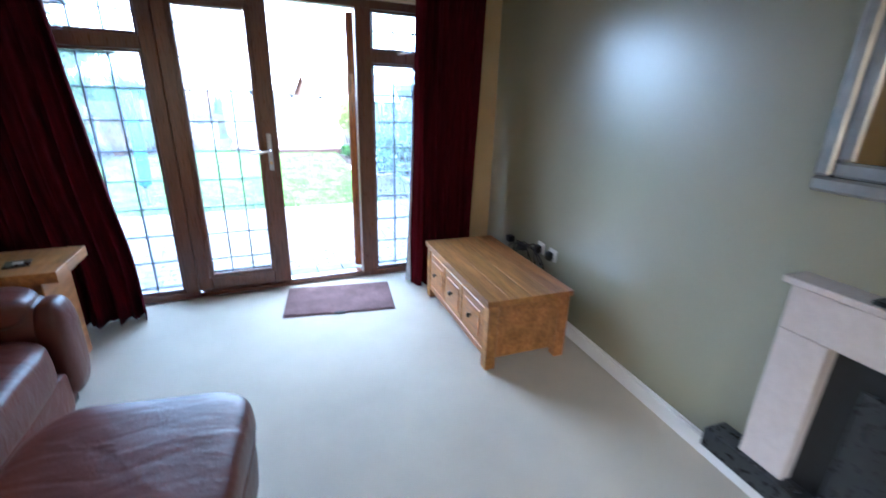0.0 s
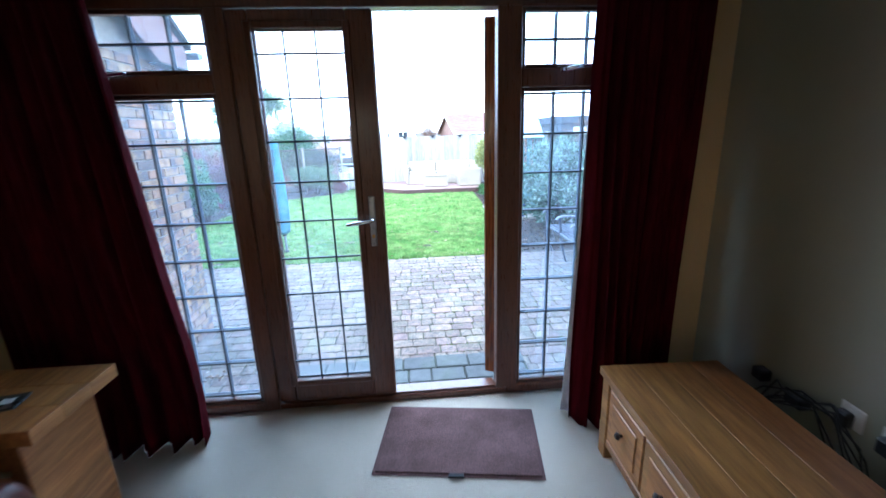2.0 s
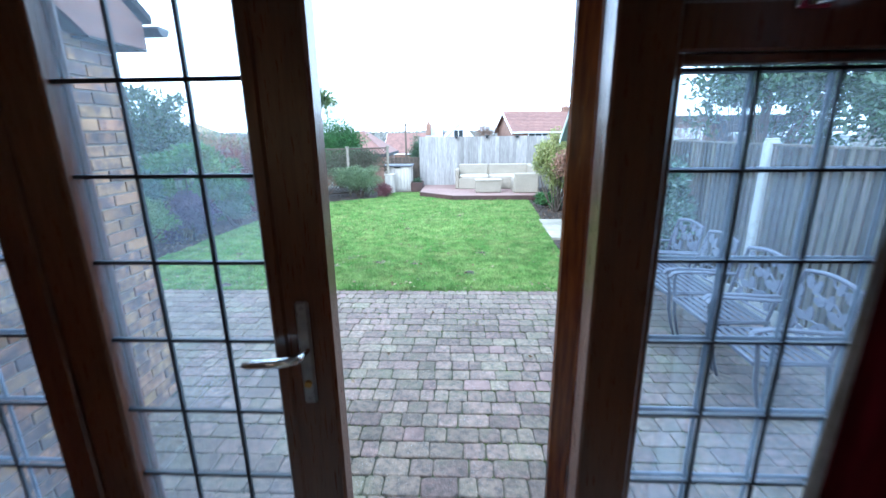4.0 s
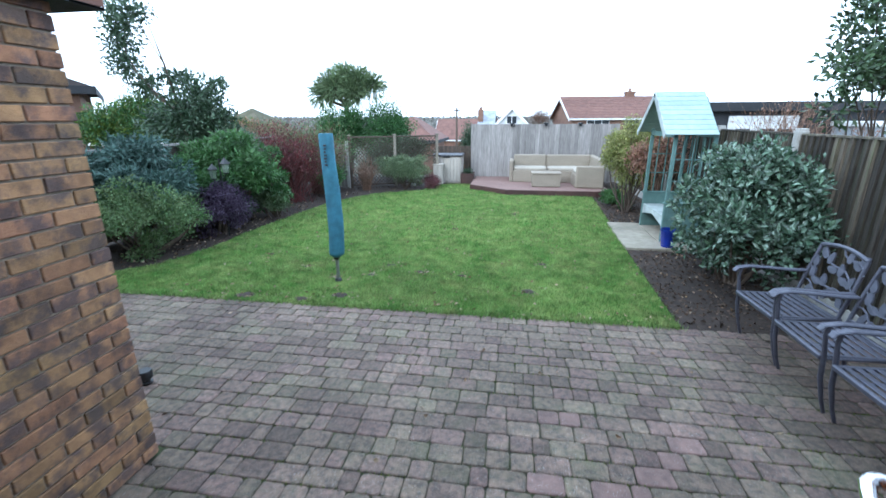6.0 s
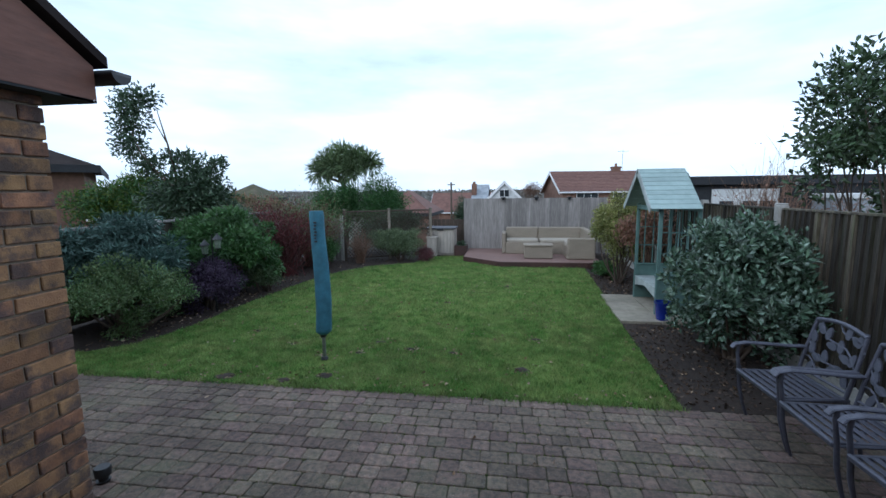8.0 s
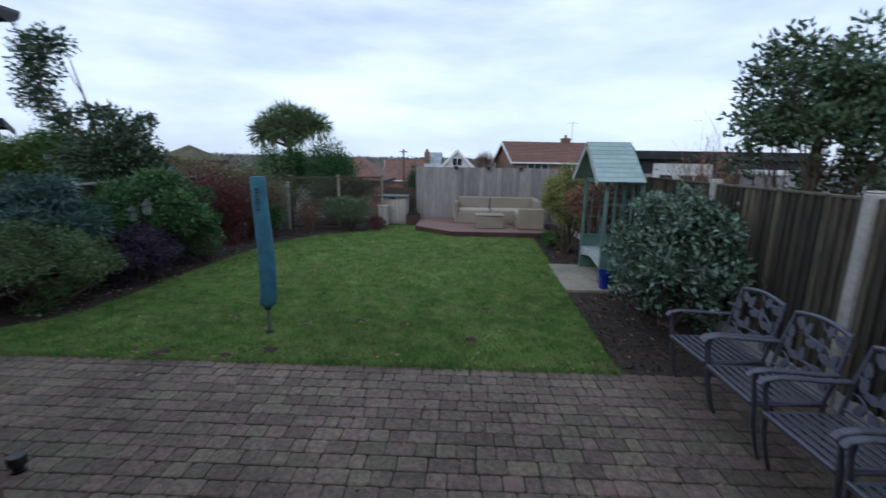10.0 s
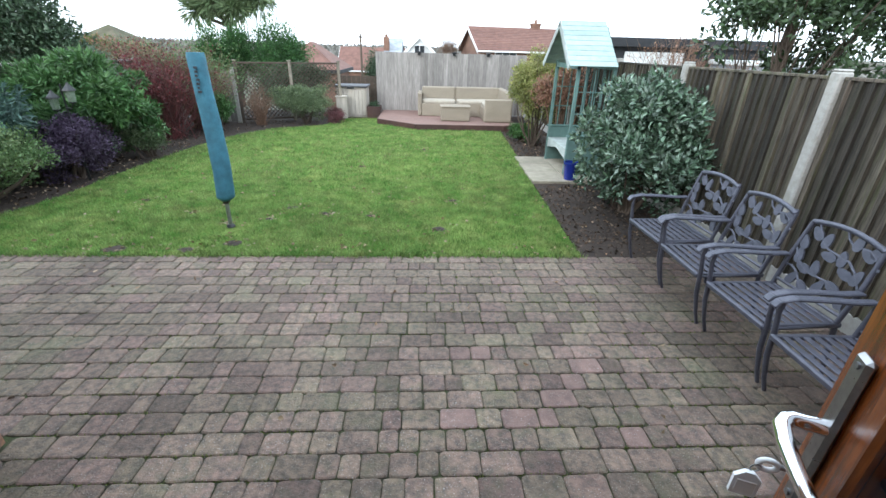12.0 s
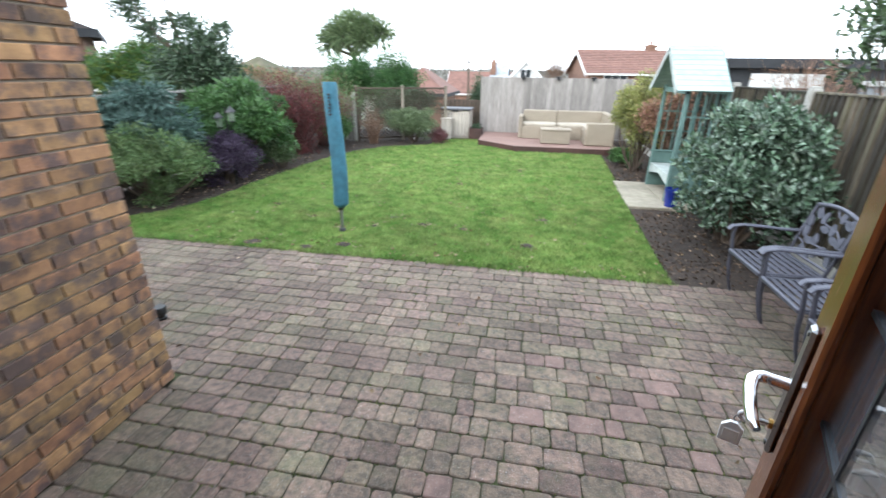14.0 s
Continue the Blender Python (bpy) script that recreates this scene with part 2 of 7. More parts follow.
def glass_mat(name, tint, film=0.04):
    """A thin clear pane: see-through, with a Fresnel gloss and a faint bluish film of painted haze."""
    m = bpy.data.materials.new(name)
    m.use_nodes = True
    nt = m.node_tree
    N, L = nt.nodes, nt.links
    N.remove(N["Principled BSDF"])
    tr, gl, df = N.new("ShaderNodeBsdfTransparent"), N.new("ShaderNodeBsdfGlossy"), N.new("ShaderNodeBsdfTranslucent")
    tr.inputs["Color"].default_value = (*tint, 1)
    gl.inputs["Roughness"].default_value = 0.01
    df.inputs["Color"].default_value = (0.75, 0.85, 1.0, 1)
    lw, pw, sc, ad = N.new("ShaderNodeLayerWeight"), N.new("ShaderNodeMath"), N.new("ShaderNodeMath"), N.new("ShaderNodeMath")
    pw.operation, sc.operation, ad.operation = "POWER", "MULTIPLY", "ADD"
    pw.inputs[1].default_value, sc.inputs[1].default_value, ad.inputs[1].default_value = 5.0, 0.95, 0.045
    L.new(lw.outputs["Facing"], pw.inputs[0])
    L.new(pw.outputs[0], sc.inputs[0])
    L.new(sc.outputs[0], ad.inputs[0])
    fr = ad
    nz = N.new("ShaderNodeTexNoise")
    nz.inputs["Scale"].default_value = 3.0
    mr = N.new("ShaderNodeMapRange")
    mr.inputs["From Min"].default_value, mr.inputs["From Max"].default_value = 0.3, 0.7
    mr.inputs["To Min"].default_value, mr.inputs["To Max"].default_value = film * 0.5, film * 1.5
    tc = N.new("ShaderNodeTexCoord")
    L.new(tc.outputs["Object"], nz.inputs["Vector"])
    L.new(nz.outputs["Fac"], mr.inputs["Value"])
    m1, m2 = N.new("ShaderNodeMixShader"), N.new("ShaderNodeMixShader")
    L.new(mr.outputs["Result"], m1.inputs[0])
    L.new(tr.outputs[0], m1.inputs[1])
    L.new(df.outputs[0], m1.inputs[2])
    L.new(fr.outputs[0], m2.inputs[0])
    L.new(m1.outputs[0], m2.inputs[1])
    L.new(gl.outputs[0], m2.inputs[2])
    L.new(m2.outputs[0], N["Material Output"].inputs["Surface"])
    return m


M_WALL = mat("sage_wall_paint", (0.268, 0.252, 0.165), (0.282, 0.265, 0.175), 3, 0.33, 0.0, 220, big=0.02, spec=1.0, rvar=0.005)
M_WALL.node_tree.nodes["Principled BSDF"].inputs["IOR"].default_value = 1.65   # eggshell sheen
M_CREAM = mat("cream_wall_paint", (0.55, 0.39, 0.205), (0.57, 0.41, 0.22), 3, 0.6, 0.06, 220, big=0.03, rvar=0.02)
M_CEIL = mat("ceiling_paint", (0.78, 0.76, 0.72), None, 5, 0.7, 0.05, 200, big=0.02)
M_WHITE = mat("white_gloss_paint", (0.78, 0.76, 0.74), (0.74, 0.72, 0.70), 6, 0.35, 0.04, 60, big=0.04)
M_CARPET = mat("cream_carpet", (0.70, 0.61, 0.48), (0.58, 0.50, 0.385), 260, 0.95, 0.9, 420, big=0.06, bigscale=2.5, sheen=0.3, spec=0.1)
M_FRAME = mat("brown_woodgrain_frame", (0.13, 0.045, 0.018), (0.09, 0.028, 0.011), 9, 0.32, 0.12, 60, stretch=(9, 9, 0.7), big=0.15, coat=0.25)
M_FRAME_LIT = mat("daylit_golden_woodgrain", (0.235, 0.066, 0.014), (0.090, 0.024, 0.007), 9, 0.2, 0.12, 60, stretch=(9, 9, 0.7), big=0.2, coat=0.5)
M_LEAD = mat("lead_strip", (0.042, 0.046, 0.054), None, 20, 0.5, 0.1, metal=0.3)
# pale blue carries the sky's reflection on the outer strips
M_LEADSHEEN = mat("lead_strip_back_sheen", (0.27, 0.32, 0.40), (0.21, 0.25, 0.32), 20, 0.5, 0.05)
M_GLASS = glass_mat("window_glass", (0.93, 0.96, 0.97))
# the side panes' hazy blue reflection is put into film and tint
M_HAZY = glass_mat("painted_haze_glass", (0.88, 0.93, 0.97), 0.05)
M_BRUSHED = mat("brushed_steel_plate", (0.40, 0.40, 0.41), (0.30, 0.30, 0.31), 40, 0.34, 0.05, metal=1.0, big=0.1)
# its tint warms the light that the added windows let in
M_FILLGLASS = glass_mat("warm_fill_glass", (0.98, 0.82, 0.62))
M_CHROME = mat("polished_chrome", (0.80, 0.80, 0.81), (0.76, 0.76, 0.78), 12, 0.12, 0.0, metal=1.0, big=0.02)
M_CURTAIN = mat("burgundy_velvet", (0.078, 0.004, 0.009), (0.044, 0.0025, 0.005), 14, 0.95, 0.4, 300, big=0.3, bigscale=5, stretch=(3, 3, 0.4), spec=0.03)
M_LINING = mat("white_curtain_lining", (0.70, 0.72, 0.78), None, 30, 0.9, 0.2, 300)
M_MAT = mat("mauve_door_mat", (0.185, 0.105, 0.098), (0.12, 0.072, 0.068), 120, 0.95, 0.9, 260, big=0.25, bigscale=6, spec=0.1)
M_OAK = mat("waxed_mango_wood", (0.43, 0.205, 0.058), (0.27, 0.115, 0.032), 7, 0.36, 0.12, 70, stretch=(6, 0.6, 6), big=0.28, bigscale=1.5, stain=(0.15, 0.06, 0.017), stainscale=2.4, stainfac=0.55, hue=0.008, rnd=0.10)
M_IRON = mat("dark_iron_knob", (0.03, 0.02, 0.015), None, 20, 0.4, 0.1, metal=0.6)
M_LEATHER = mat("brown_leather", (0.105, 0.026, 0.015), (0.070, 0.017, 0.010), 6, 0.36, 0.14, 170, big=0.3, bigscale=3, spec=0.32, rvar=0.02)
lt = M_LEATHER.node_tree
l_tc, l_mp, l_nz, l_bp = lt.nodes.new("ShaderNodeTexCoord"), lt.nodes.new("ShaderNodeMapping"), lt.nodes.new("ShaderNodeTexNoise"), lt.nodes.new("ShaderNodeBump")
l_mp.inputs["Scale"].default_value = (5.0, 17.0, 9.0)
l_nz.inputs["Scale"].default_value, l_nz.inputs["Detail"].default_value, l_nz.inputs["Distortion"].default_value = 1.0, 3.0, 0.9
l_bp.inputs["Strength"].default_value, l_bp.inputs["Distance"].default_value = 0.16, 0.03
lt.links.new(l_tc.outputs["Object"], l_mp.inputs["Vector"])
lt.links.new(l_mp.outputs["Vector"], l_nz.inputs["Vector"])
lt.links.new(l_nz.outputs["Fac"], l_bp.inputs["Height"])
lt.links.new(lt.nodes["Bump"].outputs["Normal"], l_bp.inputs["Normal"])
lt.links.new(l_bp.outputs["Normal"], lt.nodes["Principled BSDF"].inputs["Normal"])
M_BLACK = mat("black_plastic", (0.012, 0.012, 0.013), None, 30, 0.4, 0.05, big=0.05)
M_SLATE = mat("black_hearth_stone", (0.018, 0.018, 0.02), (0.03, 0.03, 0.03), 14, 0.3, 0.15)
M_STONE = mat("pale_pink_stone", (0.60, 0.52, 0.48), (0.55, 0.47, 0.43), 30, 0.6, 0.1, 150, big=0.05)
M_BRASS = mat("brass", (0.55, 0.33, 0.10), None, 20, 0.3, 0.02, metal=1.0)
M_MIRROR = mat("mirror_silver", (0.86, 0.87, 0.87), (0.85, 0.86, 0.86), 2, 0.03, 0.0, metal=1.0, big=0.0)
M_SILVER = mat("silvered_frame", (0.50, 0.49, 0.47), (0.40, 0.39, 0.37), 14, 0.36, 0.08, metal=0.9, big=0.1)
M_MORTAR = mat("lime_mortar", (0.26, 0.21, 0.155), (0.19, 0.155, 0.115), 30, 0.95, 0.5, 150)
M_BRICK = mat("multi_stock_brick", (0.335, 0.185, 0.088), (0.25, 0.135, 0.070), 16, 0.9, 0.5, 120, rnd=0.26, hue=0.014, big=0.25, bigscale=9, stain=(0.072, 0.054, 0.054), stainscale=5.0, stainfac=0.85, band=(0.45, 0.58))
M_BRICKFAR = mat("brick_wall_plain", (0.21, 0.115, 0.078), (0.15, 0.085, 0.06), 9, 0.9, 0.3, 60)
M_PAVER = mat("tumbled_paver", (0.212, 0.148, 0.112), (0.088, 0.071, 0.058), 24, 0.88, 0.9, 90, rnd=0.24, hue=0.021, big=0.3, bigscale=3, stain=(0.088, 0.096, 0.050), stainscale=5, stainfac=0.6, speck=(0.42, 0.40, 0.37))
M_PAVER_J = mat("tumbled_paver_rest", (0.212, 0.148, 0.112), (0.088, 0.071, 0.058), 24, 0.88, 0.9, 90, island=0.24, hue=0.021, big=0.3, bigscale=1.1, stain=(0.088, 0.096, 0.050), stainscale=2.2, stainfac=0.6, speck=(0.42, 0.40, 0.37))
M_PINK = mat("red_tumbled_paver", (0.205, 0.132, 0.112), (0.13, 0.088, 0.076), 14, 0.88, 0.5, 130, rnd=0.15, big=0.25, speck=(0.42, 0.40, 0.37))
M_DARKP = mat("blue_grey_paver", (0.072, 0.074, 0.073), (0.050, 0.054, 0.050), 14, 0.75, 0.4, 130, rnd=0.2, stain=(0.07, 0.085, 0.045), stainfac=0.5)
M_JOINT = mat("mossy_joint_sand", (0.030, 0.025, 0.017), (0.042, 0.052, 0.015), 9, 1.0, 0.6, 160, big=0.4)
M_SOIL = mat("dark_soil", (0.022, 0.014, 0.010), (0.040, 0.027, 0.019), 18, 0.98, 1.0, 50, big=0.3, stain=(0.10, 0.065, 0.04), stainscale=25, stainfac=0.5, band=(0.58, 0.72))
M_LAWN = mat("lawn_ground", (0.095, 0.150, 0.030), (0.135, 0.170, 0.045), 5, 0.95, 0.9, 90, big=0.25, bigscale=0.7, stain=(0.12, 0.10, 0.045), stainscale=1.6, stainfac=0.55, spec=0.1)
M_GRASS = mat("grass_blades", (0.098, 0.215, 0.045), (0.235, 0.325, 0.105), 3.4, 0.7, 0.0, island=0.42, hue=0.02, big=0.42, bigscale=6.0, stain=(0.35, 0.345, 0.14), stainscale=2.8, stainfac=0.75, band=(0.53, 0.70), trans=0.25, spec=0.2)
M_FIELD = mat("far_ground", (0.055, 0.06, 0.03), (0.09, 0.075, 0.045), 0.05, 1.0, 0.0, big=0.3, bigscale=0.01)
M_FENCE = mat("weathered_feather_edge", (0.112, 0.092, 0.068), (0.034, 0.028, 0.022), 8, 0.92, 0.4, 70, stretch=(8, 8, 0.6), rnd=0.6, hue=0.012, big=0.35, stain=(0.070, 0.076, 0.028), stainscale=2.5, stainfac=0.75)
M_FENCE2 = mat("silvered_fence_board", (0.310, 0.283, 0.262), (0.205, 0.185, 0.170), 8, 0.92, 0.3, 70, stretch=(8, 8, 0.6), rnd=0.2, big=0.2, stain=(0.15, 0.135, 0.12), stainscale=3, stainfac=0.5)
M_CONC = mat("fence_concrete", (0.42, 0.405, 0.375), (0.33, 0.315, 0.285), 22, 0.92, 0.5, 140, big=0.15, stain=(0.18, 0.17, 0.11), stainfac=0.5)
M_SLAB = mat("garden_slab", (0.34, 0.30, 0.23), (0.26, 0.23, 0.18), 10, 0.92, 0.4, 120, big=0.2, stain=(0.15, 0.16, 0.09), stainfac=0.4)
M_CHAIR = mat("grey_cast_aluminium", (0.108, 0.108, 0.138), (0.078, 0.080, 0.102), 25, 0.42, 0.15, 150, metal=0.3, big=0.15)
M_TEAL = mat("teal_cover_cloth", (0.050, 0.170, 0.230), (0.038, 0.130, 0.185), 12, 0.7, 0.9, 22, big=0.2, bigscale=7, stain=(0.03, 0.10, 0.13), stainfac=0.5)
M_STEEL = mat("galvanised_pole", (0.30, 0.30, 0.31), None, 30, 0.45, 0.1, metal=0.8)
M_ARB = mat("sage_green_arbour_paint", (0.115, 0.195, 0.178), (0.085, 0.15, 0.138), 9, 0.7, 0.25, 70, big=0.15, stain=(0.07, 0.10, 0.08), stainfac=0.4)
M_ARBROOF = mat("pale_green_roof_board", (0.335, 0.425, 0.405), (0.28, 0.365, 0.345), 9, 0.65, 0.25, 70, rnd=0.08, big=0.1)
M_ARBSEAT = mat("pale_seat_paint", (0.40, 0.44, 0.42), None, 9, 0.7, 0.2, 70)
M_BLUEPOT = mat("blue_glazed_pot", (0.012, 0.028, 0.24), (0.010, 0.02, 0.17), 6, 0.2, 0.05, coat=0.5)
M_DECK = mat("red_brown_decking", (0.235, 0.145, 0.120), (0.18, 0.11, 0.09), 9, 0.75, 0.3, 70, stretch=(0.6, 8, 8), rnd=0.10, big=0.15)
M_DECKEDGE = mat("dark_red_deck_fascia", (0.070, 0.032, 0.026), None, 9, 0.7, 0.3, 70)
M_RATTAN = mat("pale_rattan_weave", (0.33, 0.28, 0.215), (0.235, 0.195, 0.145), 60, 0.7, 0.9, 110, stretch=(1, 1, 2.5), big=0.12)
M_CUSH = mat("beige_cushion", (0.36, 0.32, 0.26), (0.32, 0.28, 0.225), 20, 0.9, 0.2, 200)
M_BOXP = mat("taupe_storage_plastic", (0.44, 0.39, 0.33), (0.40, 0.35, 0.30), 12, 0.6, 0.1, stretch=(8, 8, 1))
M_BOXLID = mat("grey_storage_lid", (0.10, 0.10, 0.11), None, 12, 0.55, 0.1)
M_TRELLIS = mat("brown_trellis", (0.085, 0.062, 0.045), (0.06, 0.045, 0.033), 12, 0.9, 0.2)
M_TRELPOST = mat("pale_trellis_post", (0.24, 0.205, 0.16), None, 12, 0.9, 0.2)
M_BARK = mat("grey_brown_bark", (0.115, 0.085, 0.062), (0.075, 0.055, 0.042), 18, 0.95, 0.7, 60, stretch=(1, 1, 0.3))
M_TWIG = mat("dry_twig", (0.22, 0.13, 0.085), (0.15, 0.09, 0.06), 14, 0.9, 0.2, island=0.3)
M_REDTWIG = mat("red_dogwood_stem", (0.120, 0.028, 0.028), (0.085, 0.038, 0.034), 8, 0.75, 0.1, island=0.5)


def leaf_mat(name, c1, c2, gloss=0.5, stain=None, trans=0.15, var=0.35):
    return mat(name, c1, c2, 5, gloss, 0.0, island=var, hue=0.012, big=0.25, bigscale=1.5, trans=trans, stain=stain, stainscale=9, stainfac=0.8, spec=0.35)


L_GLAUC = leaf_mat("glaucous_leaf", (0.085, 0.145, 0.122), (0.050, 0.090, 0.074))
L_VARIEG = leaf_mat("variegated_leaf", (0.082, 0.160, 0.052), (0.135, 0.185, 0.075), stain=(0.24, 0.28, 0.15))
L_PURPLE = leaf_mat("purple_leaf", (0.095, 0.066, 0.110), (0.055, 0.036, 0.066))
L_CHOIS = leaf_mat("mid_green_leaf", (0.082, 0.165, 0.050), (0.044, 0.100, 0.031))
L_SAGE = leaf_mat("sage_leaf", (0.175, 0.225, 0.115), (0.115, 0.160, 0.080))
L_GREY = leaf_mat("pale_grey_green_leaf", (0.17, 0.20, 0.14), (0.10, 0.13, 0.085))
L_RED = leaf_mat("dark_red_leaf", (0.150, 0.028, 0.030), (0.085, 0.018, 0.020))
L_BROWN = leaf_mat("brown_dry_leaf", (0.33, 0.185, 0.125), (0.22, 0.115, 0.075))
L_HEDGE = leaf_mat("yellow_green_hedge_leaf", (0.135, 0.185, 0.026), (0.060, 0.100, 0.020))
L_CONIF = leaf_mat("bright_conifer_leaf", (0.072, 0.160, 0.044), (0.036, 0.092, 0.028))
L_DARK = leaf_mat("dark_evergreen_leaf", (0.046, 0.080, 0.042), (0.074, 0.112, 0.062), gloss=0.35)
L_TREE = leaf_mat("glossy_evergreen_leaf", (0.044, 0.076, 0.034), (0.078, 0.115, 0.055), gloss=0.30, var=0.5)
L_EUON = leaf_mat("golden_variegated_leaf", (0.29, 0.29, 0.09), (0.17, 0.20, 0.055), stain=(0.46, 0.39, 0.22))
L_ELAE = leaf_mat("silvery_green_leaf", (0.105, 0.165, 0.105), (0.044, 0.080, 0.046), gloss=0.24, stain=(0.44, 0.52, 0.45), var=0.6, trans=0.06)
L_PALM = leaf_mat("palm_leaf", (0.21, 0.27, 0.13), (0.12, 0.175, 0.08), trans=0.25)
L_PINK = leaf_mat("heather_pink", (0.185, 0.070, 0.080), (0.11, 0.05, 0.05))
L_FALLEN = leaf_mat("fallen_leaf", (0.20, 0.11, 0.05), (0.32, 0.25, 0.17), trans=0.0)
M_TILERED = mat("red_clay_tiles", (0.185, 0.095, 0.072), (0.135, 0.07, 0.055), 3, 0.9, 0.3, 12, big=0.15, rnd=0.05)
M_TILEDARK = mat("brown_concrete_tiles", (0.036, 0.029, 0.027), None, 3, 0.95, 0.3, 12, spec=0.1)
M_TILEMOSS = mat("mossy_brown_tiles", (0.115, 0.098, 0.070), (0.085, 0.090, 0.050), 3, 0.95, 0.3, 12, spec=0.2)
M_TILEGREY = mat("grey_slate_tiles", (0.33, 0.35, 0.37), (0.26, 0.28, 0.30), 3, 0.8, 0.2, 12)
M_RENDER = mat("white_render", (0.70, 0.70, 0.68), None, 3, 0.9, 0.1, 30, big=0.08)
M_FASCIA = mat("brown_bargeboard", (0.17, 0.072, 0.045), (0.13, 0.055, 0.035), 9, 0.6, 0.15, 60, stretch=(1, 1, 6))
M_DARKWIN = mat("dark_window_pane", (0.03, 0.035, 0.04), None, 3, 0.1, 0.0)
M_FELT = mat("black_cladding", (0.022, 0.023, 0.026), None, 6, 0.8, 0.1)
M_TAG = mat("frosted_key_tag", (0.82, 0.83, 0.85), (0.78, 0.79, 0.81), 10, 0.3, 0.02)
M_LANTERN = mat("greened_lantern_glass", (0.16, 0.19, 0.15), (0.10, 0.13, 0.09), 10, 0.25, 0.02)
M_MOSS = mat("joint_moss", (0.085, 0.120, 0.022), (0.14, 0.165, 0.035), 6, 0.95, 0.0, island=0.3)
M_CHIP = mat("bark_chip", (0.060, 0.040, 0.028), (0.10, 0.068, 0.047), 9, 0.95, 0.2, island=0.5)


# ---------------------------------------------------------------- the room
GROUND = -0.30
XL, XR, YB, YF, CEIL = -2.70, 1.975, -2.60, 3.44, 2.42   # inner faces of the room
OX0, OX1, OH = -1.14, 1.79, 2.10                        # opening for the garden doors

setting("floor", Geo().box(XL - 0.1, XR + 0.3, YB - 0.1, 3.62, -0.12, 0.0), M_CARPET, "cream short-pile carpet across the living room")
setting("ceiling", Geo().box(XL - 0.1, XR + 0.3, YB - 0.1, YF + 0.26, CEIL, CEIL + 0.12), M_CEIL, "plain white painted ceiling")
setting("wall_right", Geo().box(XR, XR + 0.26, YB - 0.1, 3.70, -0.3, CEIL), M_WALL, "smooth sage-grey painted living-room wall", category="wall")
BW = (-2.3, -1.0, 1.0, 1.95)   # unseen window added in the left wall to brighten the room
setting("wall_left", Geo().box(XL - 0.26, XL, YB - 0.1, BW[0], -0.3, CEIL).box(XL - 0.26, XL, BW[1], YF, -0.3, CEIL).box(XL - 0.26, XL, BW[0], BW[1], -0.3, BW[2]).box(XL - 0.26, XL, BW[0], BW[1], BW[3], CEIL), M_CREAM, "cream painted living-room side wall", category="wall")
RW = (-0.9, 0.0, 1.1, 1.95)   # unseen opening added in the back wall as fill light
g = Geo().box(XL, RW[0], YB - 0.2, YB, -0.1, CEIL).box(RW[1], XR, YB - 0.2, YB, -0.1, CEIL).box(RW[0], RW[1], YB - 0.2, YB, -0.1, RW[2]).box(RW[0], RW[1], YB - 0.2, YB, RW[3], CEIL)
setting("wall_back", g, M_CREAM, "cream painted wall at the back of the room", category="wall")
g = Geo().box(XL - 0.26, OX0, YF, 3.70, -0.3, CEIL).box(OX1, XR + 0.14, YF, 3.70, -0.3, CEIL).box(OX0, OX1, YF, 3.70, OH, CEIL)
setting("wall_garden", g, M_CREAM, "cream painted end wall with the garden-door opening", category="wall")
g = Geo().box(-6.2, OX0, 3.703, 3.76, -0.3, 2.6).box(OX1, 3.6, 3.703, 3.76, -0.3, 2.6).box(OX0, OX1, 3.703, 3.76, OH, 2.6)
setting("wall_outside", g, M_BRICKFAR, "brick outer face of the house wall", category="wall")
g = Geo().box(XR - 0.018, XR, YB, YF, 0, 0.082, 0.004).box(XR - 0.012, XR, YB, YF, 0.082, 0.098, 0.004)
setting("baseboard", g, M_WHITE, "white gloss skirting board along the sage wall")
setting("baseboard_garden", Geo().box(XL, OX0 - 0.01, YF - 0.018, YF, 0, 0.12, 0.004), M_WHITE, "white gloss skirting board under the cream wall", category="baseboard")

# ---------------------------------------------------------------- garden doors
FY0, FY1 = 3.50, 3.57
g = Geo()
g.box(OX0, OX1, FY0, FY1 + 0.02, 2.045, OH, 0.006)
g.box(OX0, -0.30, FY0, FY1 + 0.02, 0.0, 0.055, 0.006)
g.box(0.99, OX1, FY0, FY1 + 0.02, 0.0, 0.055, 0.006)
g.box(-0.3, 0.99, FY0 + 0.005, FY1 + 0.03, 0.0, 0.035, 0.005)
for x0, x1 in ((OX0, OX0 + 0.07), (-0.385, -0.30), (0.935, 1.055), (OX1 - 0.07, OX1)):
    g.box(x0, x1, FY0, FY1 + 0.01, 0.035, 2.05, 0.006)
frame_ob = setting("trim_door_frame", g, M_FRAME, "dark brown woodgrain frame round the garden doors", category="door frame")
setting("trim_threshold", Geo().box(-0.28, 0.93, FY0 + 0.02, FY1 + 0.035, 0.035, 0.047, 0.003), M_FRAME, "golden oak threshold strip under the garden doors", category="threshold")


